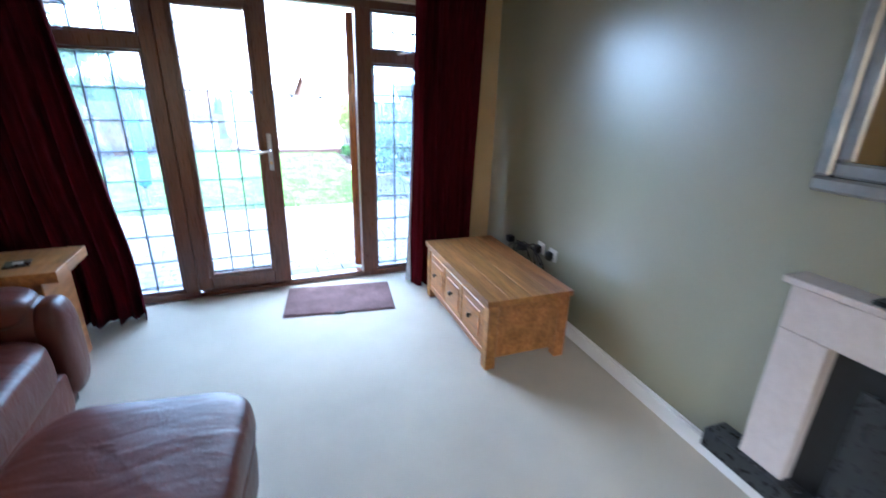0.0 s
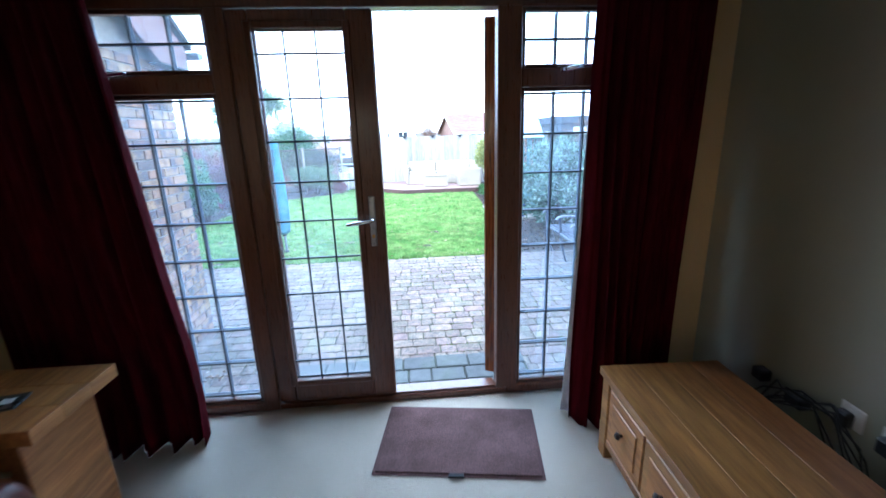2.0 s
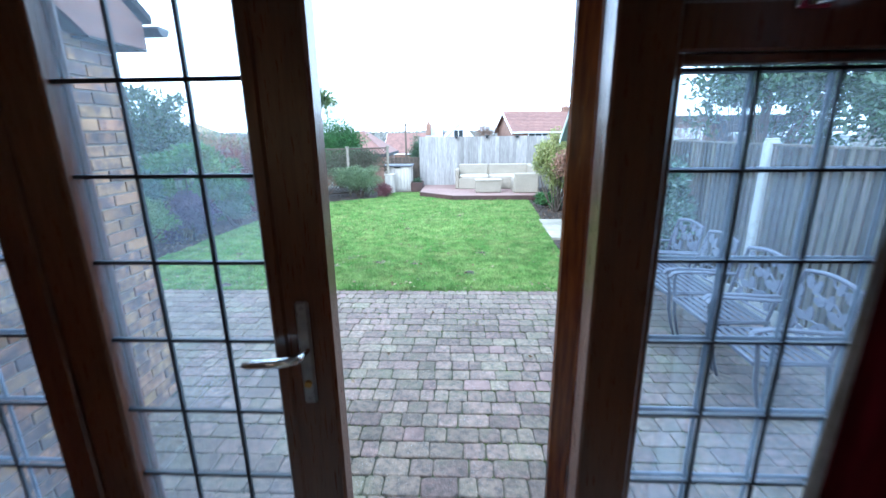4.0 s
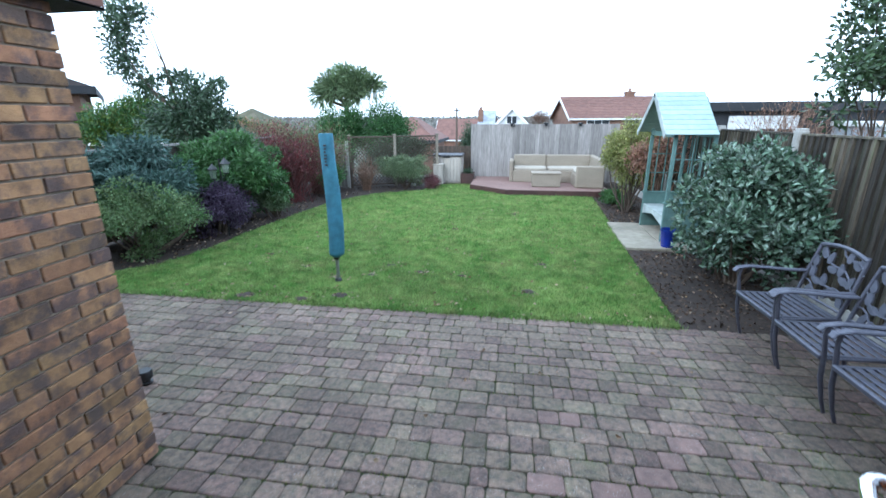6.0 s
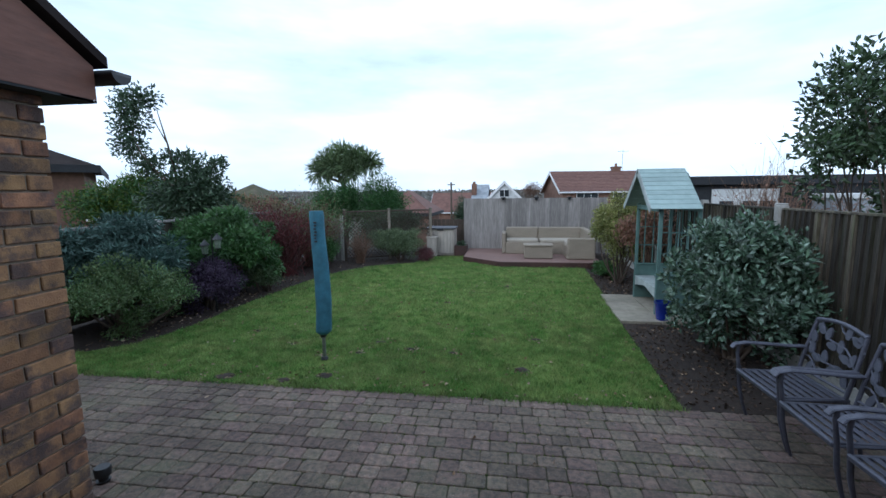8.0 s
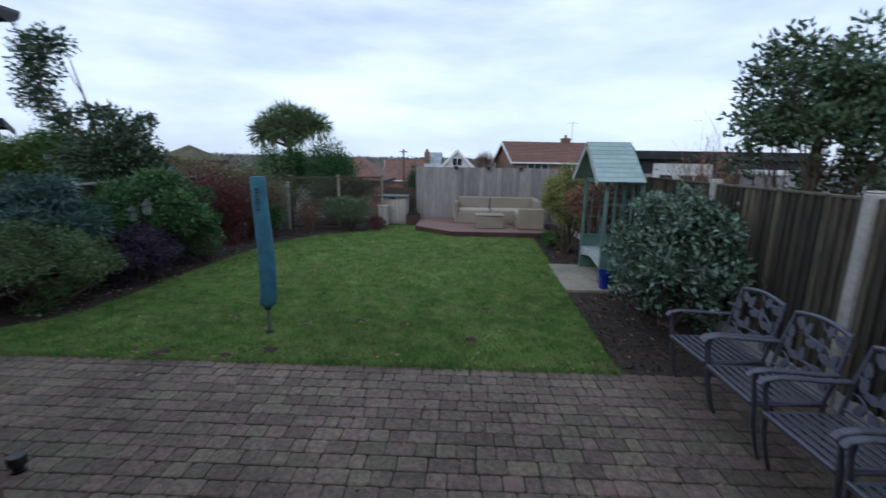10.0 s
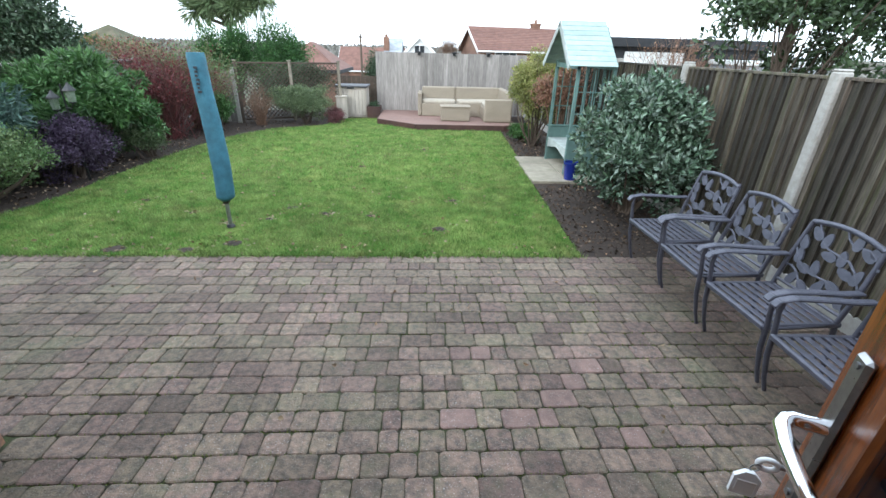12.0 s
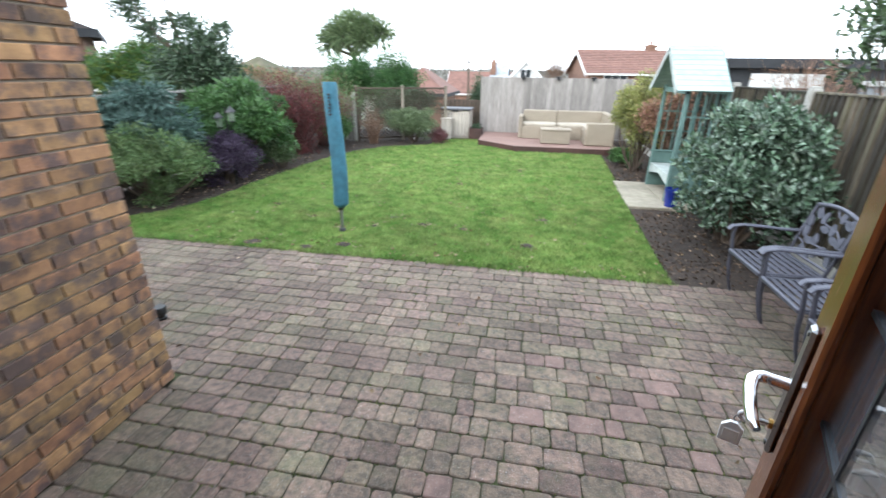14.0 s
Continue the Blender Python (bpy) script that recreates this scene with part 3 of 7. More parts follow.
def leaded(parent, x0, x1, z0, z1, y, cols, zs, name="lead_bar"):
    for k in range(1, cols):
        x = x0 + (x1 - x0) * k / cols
        part(name, Geo().box(x - 0.0036, x + 0.0036, y - 0.004, y + 0.004, z0, z1), M_LEAD, parent)
    for z in zs:
        if z0 < z < z1:
            part(name, Geo().box(x0, x1, y - 0.0045, y + 0.0045, z - 0.0034, z + 0.0034), M_LEAD, parent)
    for k in range(1, cols):   # the matching strips on the outer pane, their bluish reflection put into the colour
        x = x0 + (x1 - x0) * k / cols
        part("outer_lead_bar", Geo().box(x - 0.005, x + 0.005, y + 0.021, y + 0.024, z0, z1), M_LEADSHEEN, parent)
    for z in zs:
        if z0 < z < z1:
            part("outer_lead_bar", Geo().box(x0, x1, y + 0.0205, y + 0.0235, z - 0.0055, z + 0.0055), M_LEADSHEEN, parent)


def pane(parent, x0, x1, z0, z1, y, m=None):
    ob = part("pane", Geo().box(x0 - 0.005, x1 + 0.005, y - 0.003, y + 0.003, z0 - 0.005, z1 + 0.005), m or M_GLASS, parent)
    ob.visible_shadow = False
    return ob


def casement_handle(parent, x, z, m=1):
    h = part("window_handle", Geo().box(x - 0.03, x + 0.03, FY0 - 0.018, FY0 - 0.001, z - 0.011, z + 0.011, 0.004).tube([(x, FY0 - 0.02, z), (x + m * 0.03, FY0 - 0.04, z + 0.004), (x + m * 0.115, FY0 - 0.038, z + 0.012)], [0.009, 0.010, 0.007], 8), M_CHROME, parent, "chrome window handle", True)
    return h


def side_window(name, x0, x1, hm, label):
    t = thing(name, ((x0 + x1) / 2, FY0, 0), label, "window", "", "structure")
    g = Geo().box(x0, x1, FY0 + 0.003, FY1, 1.69, 1.775, 0.005)
    part("transom", g, M_FRAME, t)
    b = 0.018
    for z0, z1 in ((0.056, 1.689), (1.776, 2.044)):
        bead = Geo()
        bead.box(x0, x0 + b, FY0 + 0.018, FY1 - 0.01, z0, z1, 0.004).box(x1 - b, x1, FY0 + 0.018, FY1 - 0.01, z0, z1, 0.004)
        bead.box(x0 + b, x1 - b, FY0 + 0.018, FY1 - 0.01, z0, z0 + b, 0.004).box(x0 + b, x1 - b, FY0 + 0.018, FY1 - 0.01, z1 - b, z1, 0.004)
        part("glazing_bead", bead, M_FRAME, t)
    y = FY0 + 0.045
    pane(t, x0 + b, x1 - b, 0.056 + b, 1.689 - b, y, M_HAZY)
    pane(t, x0 + b, x1 - b, 1.776 + b, 2.044 - b, y, M_HAZY)
    n = 4
    leaded(t, x0 + b, x1 - b, 0.056 + b, 1.689 - b, y, n, [0.095 + 0.196 * k for k in range(9)])
    leaded(t, x0 + b, x1 - b, 1.776 + b, 2.044 - b, y, n, [1.91])
    casement_handle(t, (x0 + x1) / 2 - 0.12 * hm, 1.765, hm)
    return t


side_window("window_1", OX0 + 0.07, -0.385, 1, "tall leaded side window with brown frame and top light")
side_window("window_2", 1.055, OX1 - 0.07, 1, "tall leaded side window beside the open garden door")


# added window, never in view: warm fill for the sage wall and carpet
w3 = thing("window_3", (XL, -1.55, BW[2]), "unseen white-framed window added in the side wall to light the room", "window", "", "structure")
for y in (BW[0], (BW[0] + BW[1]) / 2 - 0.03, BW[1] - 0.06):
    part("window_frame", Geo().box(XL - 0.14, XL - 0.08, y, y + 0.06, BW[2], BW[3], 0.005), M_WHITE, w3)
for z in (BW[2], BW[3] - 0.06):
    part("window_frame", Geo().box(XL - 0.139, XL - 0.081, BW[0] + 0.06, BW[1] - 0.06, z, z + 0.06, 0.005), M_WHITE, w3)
p = part("pane", Geo().box(XL - 0.113, XL - 0.107, BW[0] + 0.05, BW[1] - 0.05, BW[2] + 0.05, BW[3] - 0.05), M_FILLGLASS, w3)
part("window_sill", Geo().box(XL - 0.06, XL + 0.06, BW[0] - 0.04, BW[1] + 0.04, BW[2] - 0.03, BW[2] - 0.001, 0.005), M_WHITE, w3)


# second added window, out of view, lifting the light near the start
w4 = thing("window_4", ((RW[0] + RW[1]) / 2, YB, RW[2]), "unseen white-framed window added in the back wall as fill light", "window", "", "structure")
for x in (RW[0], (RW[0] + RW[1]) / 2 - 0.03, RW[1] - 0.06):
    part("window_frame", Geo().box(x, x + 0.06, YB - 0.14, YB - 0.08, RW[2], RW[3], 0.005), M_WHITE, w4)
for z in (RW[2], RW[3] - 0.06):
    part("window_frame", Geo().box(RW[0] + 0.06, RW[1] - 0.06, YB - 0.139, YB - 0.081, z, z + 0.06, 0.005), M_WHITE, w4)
p = part("pane", Geo().box(RW[0] + 0.05, RW[1] - 0.05, YB - 0.113, YB - 0.107, RW[2] + 0.05, RW[3] - 0.05), M_FILLGLASS, w4)
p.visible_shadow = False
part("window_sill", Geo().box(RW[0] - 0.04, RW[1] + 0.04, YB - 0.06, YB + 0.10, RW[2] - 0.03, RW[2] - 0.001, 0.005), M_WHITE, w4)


def lever(t, x, y, z, s, m=None, key=False):
    """Lever handle on a long plate; s: the side the lever points to; the face looks to -y."""
    mm = m or Matrix.Identity(4)

    def xf(geo):
        geo.v = [tuple(mm @ Vector(p)) for p in geo.v]
        return geo
    pl = part("handle_plate", xf(Geo().box(x - 0.016, x + 0.016, y - 0.012, y, z - 0.13, z + 0.13, 0.0055)), M_BRUSHED, t, "brushed steel handle plate")
    pts = [(x, y - 0.01, z + 0.012), (x, y - 0.035, z + 0.013), (x, y - 0.048, z + 0.014), (x + s * 0.006, y - 0.058, z + 0.013), (x + s * 0.018, y - 0.064, z + 0.012), (x + s * 0.045, y - 0.066, z + 0.008), (x + s * 0.085, y - 0.064, z + 0.003), (x + s * 0.115, y - 0.060, z - 0.002), (x + s * 0.127, y - 0.054, z - 0.004)]
    part("lever", xf(Geo().tube(pts, [0.012, 0.0105, 0.0108, 0.011, 0.011, 0.0105, 0.010, 0.0092, 0.006], 14)), M_CHROME, t, "polished chrome lever handle", True)
    for zz in (z - 0.115, z + 0.115):
        part("screw", xf(Geo().tube([(x, y - 0.0115, zz), (x, y - 0.0145, zz)], 0.005, 8)), M_STEEL, t)
    part("lock_cylinder", xf(Geo().tube([(x, y - 0.011, z - 0.075), (x, y - 0.018, z - 0.075)], 0.009, 10)), M_BRASS, t)
    return pl


def door_leaf(name, label, x0, x1, m=None, hand=1, lead=True):
    """A glazed leaf in the closed position; m turns it about its hinge."""
    z0, z1, st = 0.05, 2.04, 0.098
    mm = m or Matrix.Identity(4)
    at = mm @ Vector(((x0 + x1) / 2, FY0, 0))
    t = thing(name, at, label, "door", "", "structure")
    y0, y1 = FY0 + 0.004, FY1

    def xf(geo):
        geo.v = [tuple(mm @ Vector(p)) for p in geo.v]
        return geo
    # the open leaf's wood colour is brightened as daylight would show it
    wood = M_FRAME if m is None else M_FRAME_LIT
    ml, mr = (st, 0.124) if hand > 0 else (st + 0.01, st)
    gx0, gx1, gz0, gz1 = x0 + ml, x1 - mr, z0 + 0.112, z1 - 0.067
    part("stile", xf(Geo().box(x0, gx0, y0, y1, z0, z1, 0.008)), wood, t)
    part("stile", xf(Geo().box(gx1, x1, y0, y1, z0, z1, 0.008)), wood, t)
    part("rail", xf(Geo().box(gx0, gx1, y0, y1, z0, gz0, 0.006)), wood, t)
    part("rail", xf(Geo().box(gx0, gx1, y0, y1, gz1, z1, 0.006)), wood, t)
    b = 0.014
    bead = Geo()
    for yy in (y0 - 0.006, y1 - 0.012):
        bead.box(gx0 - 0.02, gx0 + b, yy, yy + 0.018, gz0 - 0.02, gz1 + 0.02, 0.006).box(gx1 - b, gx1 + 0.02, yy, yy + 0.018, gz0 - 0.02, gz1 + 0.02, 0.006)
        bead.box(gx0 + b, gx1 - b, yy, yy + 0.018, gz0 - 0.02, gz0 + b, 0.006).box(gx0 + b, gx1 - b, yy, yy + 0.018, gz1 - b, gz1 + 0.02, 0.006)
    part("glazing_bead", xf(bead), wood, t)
    y = (y0 + y1) / 2
    p = part("pane", xf(Geo().box(gx0, gx1, y - 0.003, y + 0.003, gz0, gz1)), M_GLASS, t)
    p.visible_shadow = False
    for k in (1, 2):
        x = gx0 + (gx1 - gx0) * k / 3
        part("lead_bar", xf(Geo().box(x - 0.0042, x + 0.0042, y - 0.0045, y + 0.0045, gz0, gz1)), M_LEAD, t)
    for k in range(10):
        z = 0.185 + (0.098 if k else 0) + 0.197 * max(0, k - 1)
        part("lead_bar", xf(Geo().box(gx0, gx1, y - 0.005, y + 0.005, z - 0.0042, z + 0.0042)), M_LEAD, t)
    hx = x1 - 0.062 if hand > 0 else x0 + 0.05
    lever(t, hx, y0, 1.06 if m is None else 1.07, -hand, mm)
    if m is not None:
        gg = Geo().box(x0 - 0.004, x0, y0 + 0.012, y0 + 0.036, z0 + 0.1, z1 - 0.1, 0.001)
        part("lock_strip", xf(gg), M_STEEL, t, "steel lock strip on the door edge")
    return t, mm, hx, y0


door_leaf("door_1", "closed leaded garden door with brown woodgrain frame", -0.30, 0.354)
HINGE = Vector((0.957, FY1 + 0.075, 0))
OPEN = Matrix.Translation(HINGE) @ Matrix.Rotation(radians(-113), 4, "Z") @ Matrix.Translation(-Vector((0.935, FY1, 0)))
_, mm, hx, hy = door_leaf("door_2", "garden door standing open outwards, golden woodgrain coloured as daylit", 0.36, 0.935, OPEN, -1)
kt = thing("key", mm @ Vector((hx, hy - 0.02, 1.03)), "steel key with frosted plastic tag hanging from the open door", "key")


def at_door(geo):
    geo.v = [tuple(mm @ Vector(p)) for p in geo.v]
    return geo


part("key_blade", at_door(Geo().tube([(hx, hy - 0.017, 0.995), (hx, hy - 0.036, 0.995)], 0.004, 8)), M_BRUSHED, kt)
bow = Geo().tube([(hx, hy - 0.048 + 0.012 * math.cos(a), 0.993 + 0.009 * math.sin(a)) for a in np.linspace(0, 6.2832, 17)], 0.0042, 8)
# the tag's white stands in for the bright reflection on the metal
part("key_bow", at_door(bow), M_TAG, kt, "nickel key head, its bright sheen put in as white", True)
part("key_ring", at_door(Geo().tube([(hx + 0.004 * math.sin(a), hy - 0.060 + 0.006 * math.cos(a), 0.982 + 0.011 * math.sin(a)) for a in np.linspace(0, 6.28, 13)], 0.0011, 6)), M_STEEL, kt)
out = [(-0.017, 0.0), (0.017, 0.0), (0.0175, 0.034), (0.006, 0.046), (-0.006, 0.046), (-0.0175, 0.034)]
tag = Geo().add([(hx + e, hy - 0.064 + u, 0.926 + v) for e in (-0.0035, 0.0035) for u, v in out], [(5, 4, 3, 2, 1, 0), (6, 7, 8, 9, 10, 11)] + [(k, (k + 1) % 6, 6 + (k + 1) % 6, 6 + k) for k in range(6)])
tg = part("tag", at_door(tag), M_TAG, kt, "frosted plastic key tag")
sub("paper_insert", at_door(Geo().box(hx - 0.0045, hx + 0.0045, hy - 0.077, hy - 0.051, 0.931, 0.956, 0.001)), M_WHITE, tg)

# ---------------------------------------------------------------- things in the room


def curtain(name, top, foot, y, z0, z1, folds, label, lining=0, belly=0.0, fwd=0.0):
    """Hanging folds between two edges; top and foot: the edges' x at the pole and at the carpet; belly: how far it swells above the foot; fwd: how far its inner edge stands out."""
    t = thing(name, (sum(top) / 2, y, 0), label, "curtain")
    nx, nz = 150, 34
    vs, fs = [], []
    rr = random.Random(name + str(top[0]))
    ph = [rr.uniform(0, 6.28) for _ in range(4)]
    for j in range(nz + 1):
        w = j / nz
        z = z0 + (z1 - z0) * w
        swell = belly * math.exp(-((w - 0.16) / 0.16) ** 2)
        q = 1 - w
        e0, e1 = top[0] + (foot[0] - top[0]) * q - (swell if lining < 0 else 0), top[1] + (foot[1] - top[1]) * q + (swell if lining >= 0 else 0)
        for i in range(nx + 1):
            u = i / nx
            a = 0.032 + 0.014 * (1 - w)
            fold = math.sin(2 * math.pi * folds * u + ph[0] + 1.3 * math.sin(2.3 * u * 6.28 + ph[1]) + 0.5 * math.sin(w * 4 + ph[2] + 5 * u))
            yy = y + a * (fold + 0.45 * math.sin(2 * math.pi * folds * 1.7 * u + ph[3] + w * 2)) - 0.12 * (1 - w) ** 2 * (0.5 + 0.5 * math.sin(u * 3.14)) - fwd * (1 - u) ** 2
            vs.append((e0 + (e1 - e0) * u + 0.008 * math.sin(w * 9 + u * 11 + ph[1]) * (1 - w), yy, z))
    for j in range(nz):
        for i in range(nx):
            k = j * (nx + 1) + i
            fs.append((k, k + 1, k + nx + 2, k + nx + 1))
    ob = part("cloth", Geo().add(vs, fs), M_CURTAIN, t, "", True)
    ob.modifiers.new("thickness", "SOLIDIFY").thickness = 0.006
    if lining:
        lv = []
        for j in range(nz + 1):
            w = j / nz
            q = 1 - w
            xe = (top[0] + (foot[0] - top[0]) * q) if lining < 0 else (top[1] + (foot[1] - top[1]) * q)
            for i in range(9):
                lv.append((xe + lining * 0.062 * max(0.0, 0.75 - w) ** 1.4 * (1 - i / 8.0) - lining * (0.012 + 0.05 * i / 8.0), y + 0.05 - fwd * 0.9 + 0.008 * math.sin(i * 1.4), z0 + (z1 - z0) * w))
        lo = part("lining", Geo().add(lv, [(j * 9 + i, j * 9 + i + 1, (j + 1) * 9 + i + 1, (j + 1) * 9 + i) for j in range(nz) for i in range(8)]), M_LINING, t, "white curtain lining", True)
        lo.modifiers.new("thickness", "SOLIDIFY").thickness = 0.003
    return t


curtain("curtain", (-1.52, -0.79), (-1.36, -0.60), 3.36, 0.006, 2.33, 9, "long burgundy velvet curtain drawn open, hanging to the carpet", 0, 0.035)
curtain("curtain", (1.315, 1.90), (1.275, 1.80), 3.345, 0.006, 2.33, 7, "long burgundy velvet curtain with white lining beside the sage wall", -1, 0.0, 0.11)
t = thing("curtain_pole", (0.3, 3.36, 2.35), "dark wooden curtain pole above the garden doors", "curtain pole")
part("pole", Geo().tube([(-1.62, 3.36, 2.352), (1.94, 3.36, 2.352)], 0.014, 12), M_FRAME, t, "", True)
for x in (-1.58, 0.3, 1.92):
    part("bracket", Geo().box(x - 0.012, x + 0.012, 3.36, 3.44, 2.34, 2.365, 0.003), M_FRAME, t)

# door mat
t = thing("door_mat", (0.68, 3.12, 0), "mauve-brown rectangular door mat lying on the carpet", "mat")
mm2 = pose(0.672, 3.145, 0.0, 0, 0, -9.0)
part("mat_body", Geo().box(-0.375, 0.375, -0.235, 0.235, 0.001, 0.011, 0.003, mm2), M_MAT, t)
part("edge_strip", Geo().box(-0.39, 0.39, -0.25, 0.25, 0.0005, 0.004, 0.001, mm2), M_MAT, t)
part("label_tab", Geo().box(-0.04, 0.03, -0.257, -0.235, 0.002, 0.014, 0.002, mm2), M_FELT, t, "small black label on the mat edge")

# low wooden media bench along the sage wall
BX0, BX1, BY0, BY1, BH = 1.275, 1.80, 1.94, 3.00, 0.44
t = thing("media_bench", ((BX0 + BX1) / 2, (BY0 + BY1) / 2, 0), "low chunky waxed mango-wood bench with drawers on square feet", "tv bench")
for k in range(4):
    w = (BX1 - BX0 + 0.02) / 4
    x = BX0 - 0.012 + k * w
    part("top_board", Geo().box(x, x + w - 0.0003, BY0 - 0.012, BY1 + 0.012, BH - 0.035, BH, 0.0008), M_OAK, t)
for x in (BX0, BX1 - 0.065):
    for y in (BY0, BY1 - 0.065):
        part("leg", Geo().box(x, x + 0.065, y, y + 0.065, 0, BH - 0.036, 0.004), M_OAK, t)
part("end_panel", Geo().box(BX0 + 0.066, BX1 - 0.066, BY0 + 0.008, BY0 + 0.03, 0.07, BH - 0.036, 0.002), M_OAK, t)
part("end_panel", Geo().box(BX0 + 0.066, BX1 - 0.066, BY1 - 0.03, BY1 - 0.008, 0.07, BH - 0.036, 0.002), M_OAK, t)
part("back_panel", Geo().box(BX1 - 0.03, BX1 - 0.008, BY0 + 0.066, BY1 - 0.066, 0.07, BH - 0.036, 0.002), M_OAK, t)
part("base_panel", Geo().box(BX0 + 0.02, BX1 - 0.02, BY0 + 0.04, BY1 - 0.04, 0.065, 0.085), M_OAK, t)
part("front_rail", Geo().box(BX0 + 0.004, BX0 + 0.03, BY0 + 0.066, BY1 - 0.066, 0.07, 0.11, 0.003), M_OAK, t)
part("front_rail", Geo().box(BX0 + 0.004, BX0 + 0.03, BY0 + 0.066, BY1 - 0.066, BH - 0.066, BH - 0.036, 0.003), M_OAK, t)
dw = (BY1 - BY0 - 0.132) / 3
for k in range(3):
    y = BY0 + 0.066 + k * dw
    d = part("drawer", Geo().box(BX0 + 0.004, BX0 + 0.028, y + 0.005, y + dw - 0.005, 0.114, BH - 0.07, 0.004), M_OAK, t)
    sub("drawer_panel", Geo().box(BX0 - 0.002, BX0 + 0.006, y + 0.05, y + dw - 0.05, 0.155, BH - 0.115, 0.004), M_OAK, d)
    cy = y + dw / 2
    kn = Geo().tube([(BX0 + 0.002, cy, 0.25), (BX0 - 0.014, cy, 0.25)], 0.007, 8).tube([(BX0 - 0.014, cy, 0.25), (BX0 - 0.022, cy, 0.25), (BX0 - 0.032, cy, 0.25)], [0.012, 0.018, 0.010], 10)
    sub("knob", kn, M_IRON, d, "dark iron knob", True)

# cables and sockets behind the bench
t = thing("cable_bundle", (XR, 2.5, 0), "tangle of black cables and a plug block behind the bench", "cables")
rr = random.Random(5)
for k in range(7):
    pts = [Vector((1.86 + rr.uniform(0, 0.06), 2.15 + rr.uniform(0, 0.3), 0.02))]
    for j in range(1, 8):
        pts.append(Vector((1.84 + rr.uniform(0, 0.1), 2.2 + 0.12 * j + rr.uniform(-0.03, 0.03), 0.10 + 0.35 * math.sin(j / 7 * 3.1) + rr.uniform(-0.04, 0.06))))
    part("cable", Geo().tube(pts, 0.004, 6), M_BLACK, t, "", True)
part("plug_block", Geo().box(1.87, 1.92, 2.62, 2.70, 0.42, 0.465, 0.006), M_BLACK, t)
part("plug_block", Geo().box(1.87, 1.92, 2.82, 2.88, 0.42, 0.47, 0.006), M_BLACK, t)


def socket(y, z):
    s = thing("wall_socket", (XR, y, z), "white double wall socket low on the sage wall", "socket")
    part("plate", Geo().box(XR - 0.010, XR, y - 0.045, y + 0.045, z - 0.043, z + 0.043, 0.004), M_WHITE, s)
    part("switch_rocker", Geo().box(XR - 0.015, XR - 0.0095, y - 0.008, y + 0.008, z + 0.008, z + 0.028, 0.002), M_WHITE, s)
    for dy in (-0.011, 0.011):
        part("socket_slot", Geo().box(XR - 0.0112, XR - 0.0095, y + dy - 0.003, y + dy + 0.003, z - 0.02, z - 0.012), M_BLACK, s)


socket(2.37, 0.47)
socket(2.52, 0.47)
for y in (2.37, 2.52):
    part("plug", Geo().box(XR - 0.052, XR - 0.0155, y - 0.026, y + 0.026, 0.435, 0.495, 0.008), M_BLACK, t, "black mains plug")
t = thing("light_switch", (-1.80, YF, 1.17), "small chrome light switch on the cream wall", "switch")
part("plate", Geo().box(-1.845, -1.755, YF - 0.008, YF, 1.125, 1.215, 0.003), M_STEEL, t)
part("switch_rocker", Geo().box(-1.812, -1.788, YF - 0.013, YF - 0.0075, 1.15, 1.19, 0.002), M_WHITE, t)

# side table
t = thing("side_table", (-1.1, 2.78, 0), "chunky waxed mango-wood side table with thick top beside the curtain", "side table")
for k in range(3):
    part("top_board", Geo().box(-1.46, -0.73, 2.575 + 0.137 * k, 2.575 + 0.137 * (k + 1) - 0.0003, 0.575, 0.63, 0.0012), M_OAK, t)
part("side_panel", Geo().box(-0.86, -0.81, 2.61, 2.95, 0.0, 0.5745, 0.005), M_OAK, t)
part("side_panel", Geo().box(-1.42, -1.37, 2.61, 2.95, 0.0, 0.5745, 0.005), M_OAK, t)
part("drawer", Geo().box(-1.368, -0.862, 2.62, 2.92, 0.45, 0.5745, 0.004), M_OAK, t)
part("shelf", Geo().box(-1.368, -0.862, 2.62, 2.94, 0.14, 0.17, 0.003), M_OAK, t)
t = thing("coaster", (-0.95, 2.75, 0.63), "dark square slate coaster with pale print on the side table", "coaster")
part("slate", Geo().box(-0.05, 0.05, -0.05, 0.05, 0, 0.008, 0.002, pose(-0.93, 2.74, 0.6305, 0, 0, 12)), M_SLATE, t)
part("print", Geo().box(-0.018, 0.022, -0.015, 0.02, 0.008, 0.009, 0, pose(-0.93, 2.74, 0.6305, 0, 0, 12)), M_WHITE, t, "pale printed mark")

# leather sofa facing the fireplace
t = thing("sofa", (-1.15, 1.7, 0), "brown leather reclining sofa with padded rolled arm", "sofa")
part("base", Geo().box(-1.56, -0.70, 0.62, 2.46, 0.05, 0.25, 0.03), M_LEATHER, t, "", True)
for k, (y0, y1) in enumerate(((1.46, 2.27), (0.66, 1.45))):
    part("seat_cushion", Geo().cushion((-1.05, (y0 + y1) / 2, 0.36), (0.395, (y1 - y0) / 2 - 0.004, 0.115), 0.32, 48, 24, 0.012), M_LEATHER, t, "", True)
    part("front_panel", Geo().cushion((-0.69, (y0 + y1) / 2, 0.175), (0.03, (y1 - y0) / 2 - 0.004, 0.115), 0.35, 32, 16, 0.006), M_LEATHER, t, "", True)
    part("back_cushion", Geo().cushion((-1.50, (y0 + y1) / 2, 0.70), (0.16, (y1 - y0) / 2 - 0.004, 0.30), 0.45, 40, 22, 0.012), M_LEATHER, t, "", True)
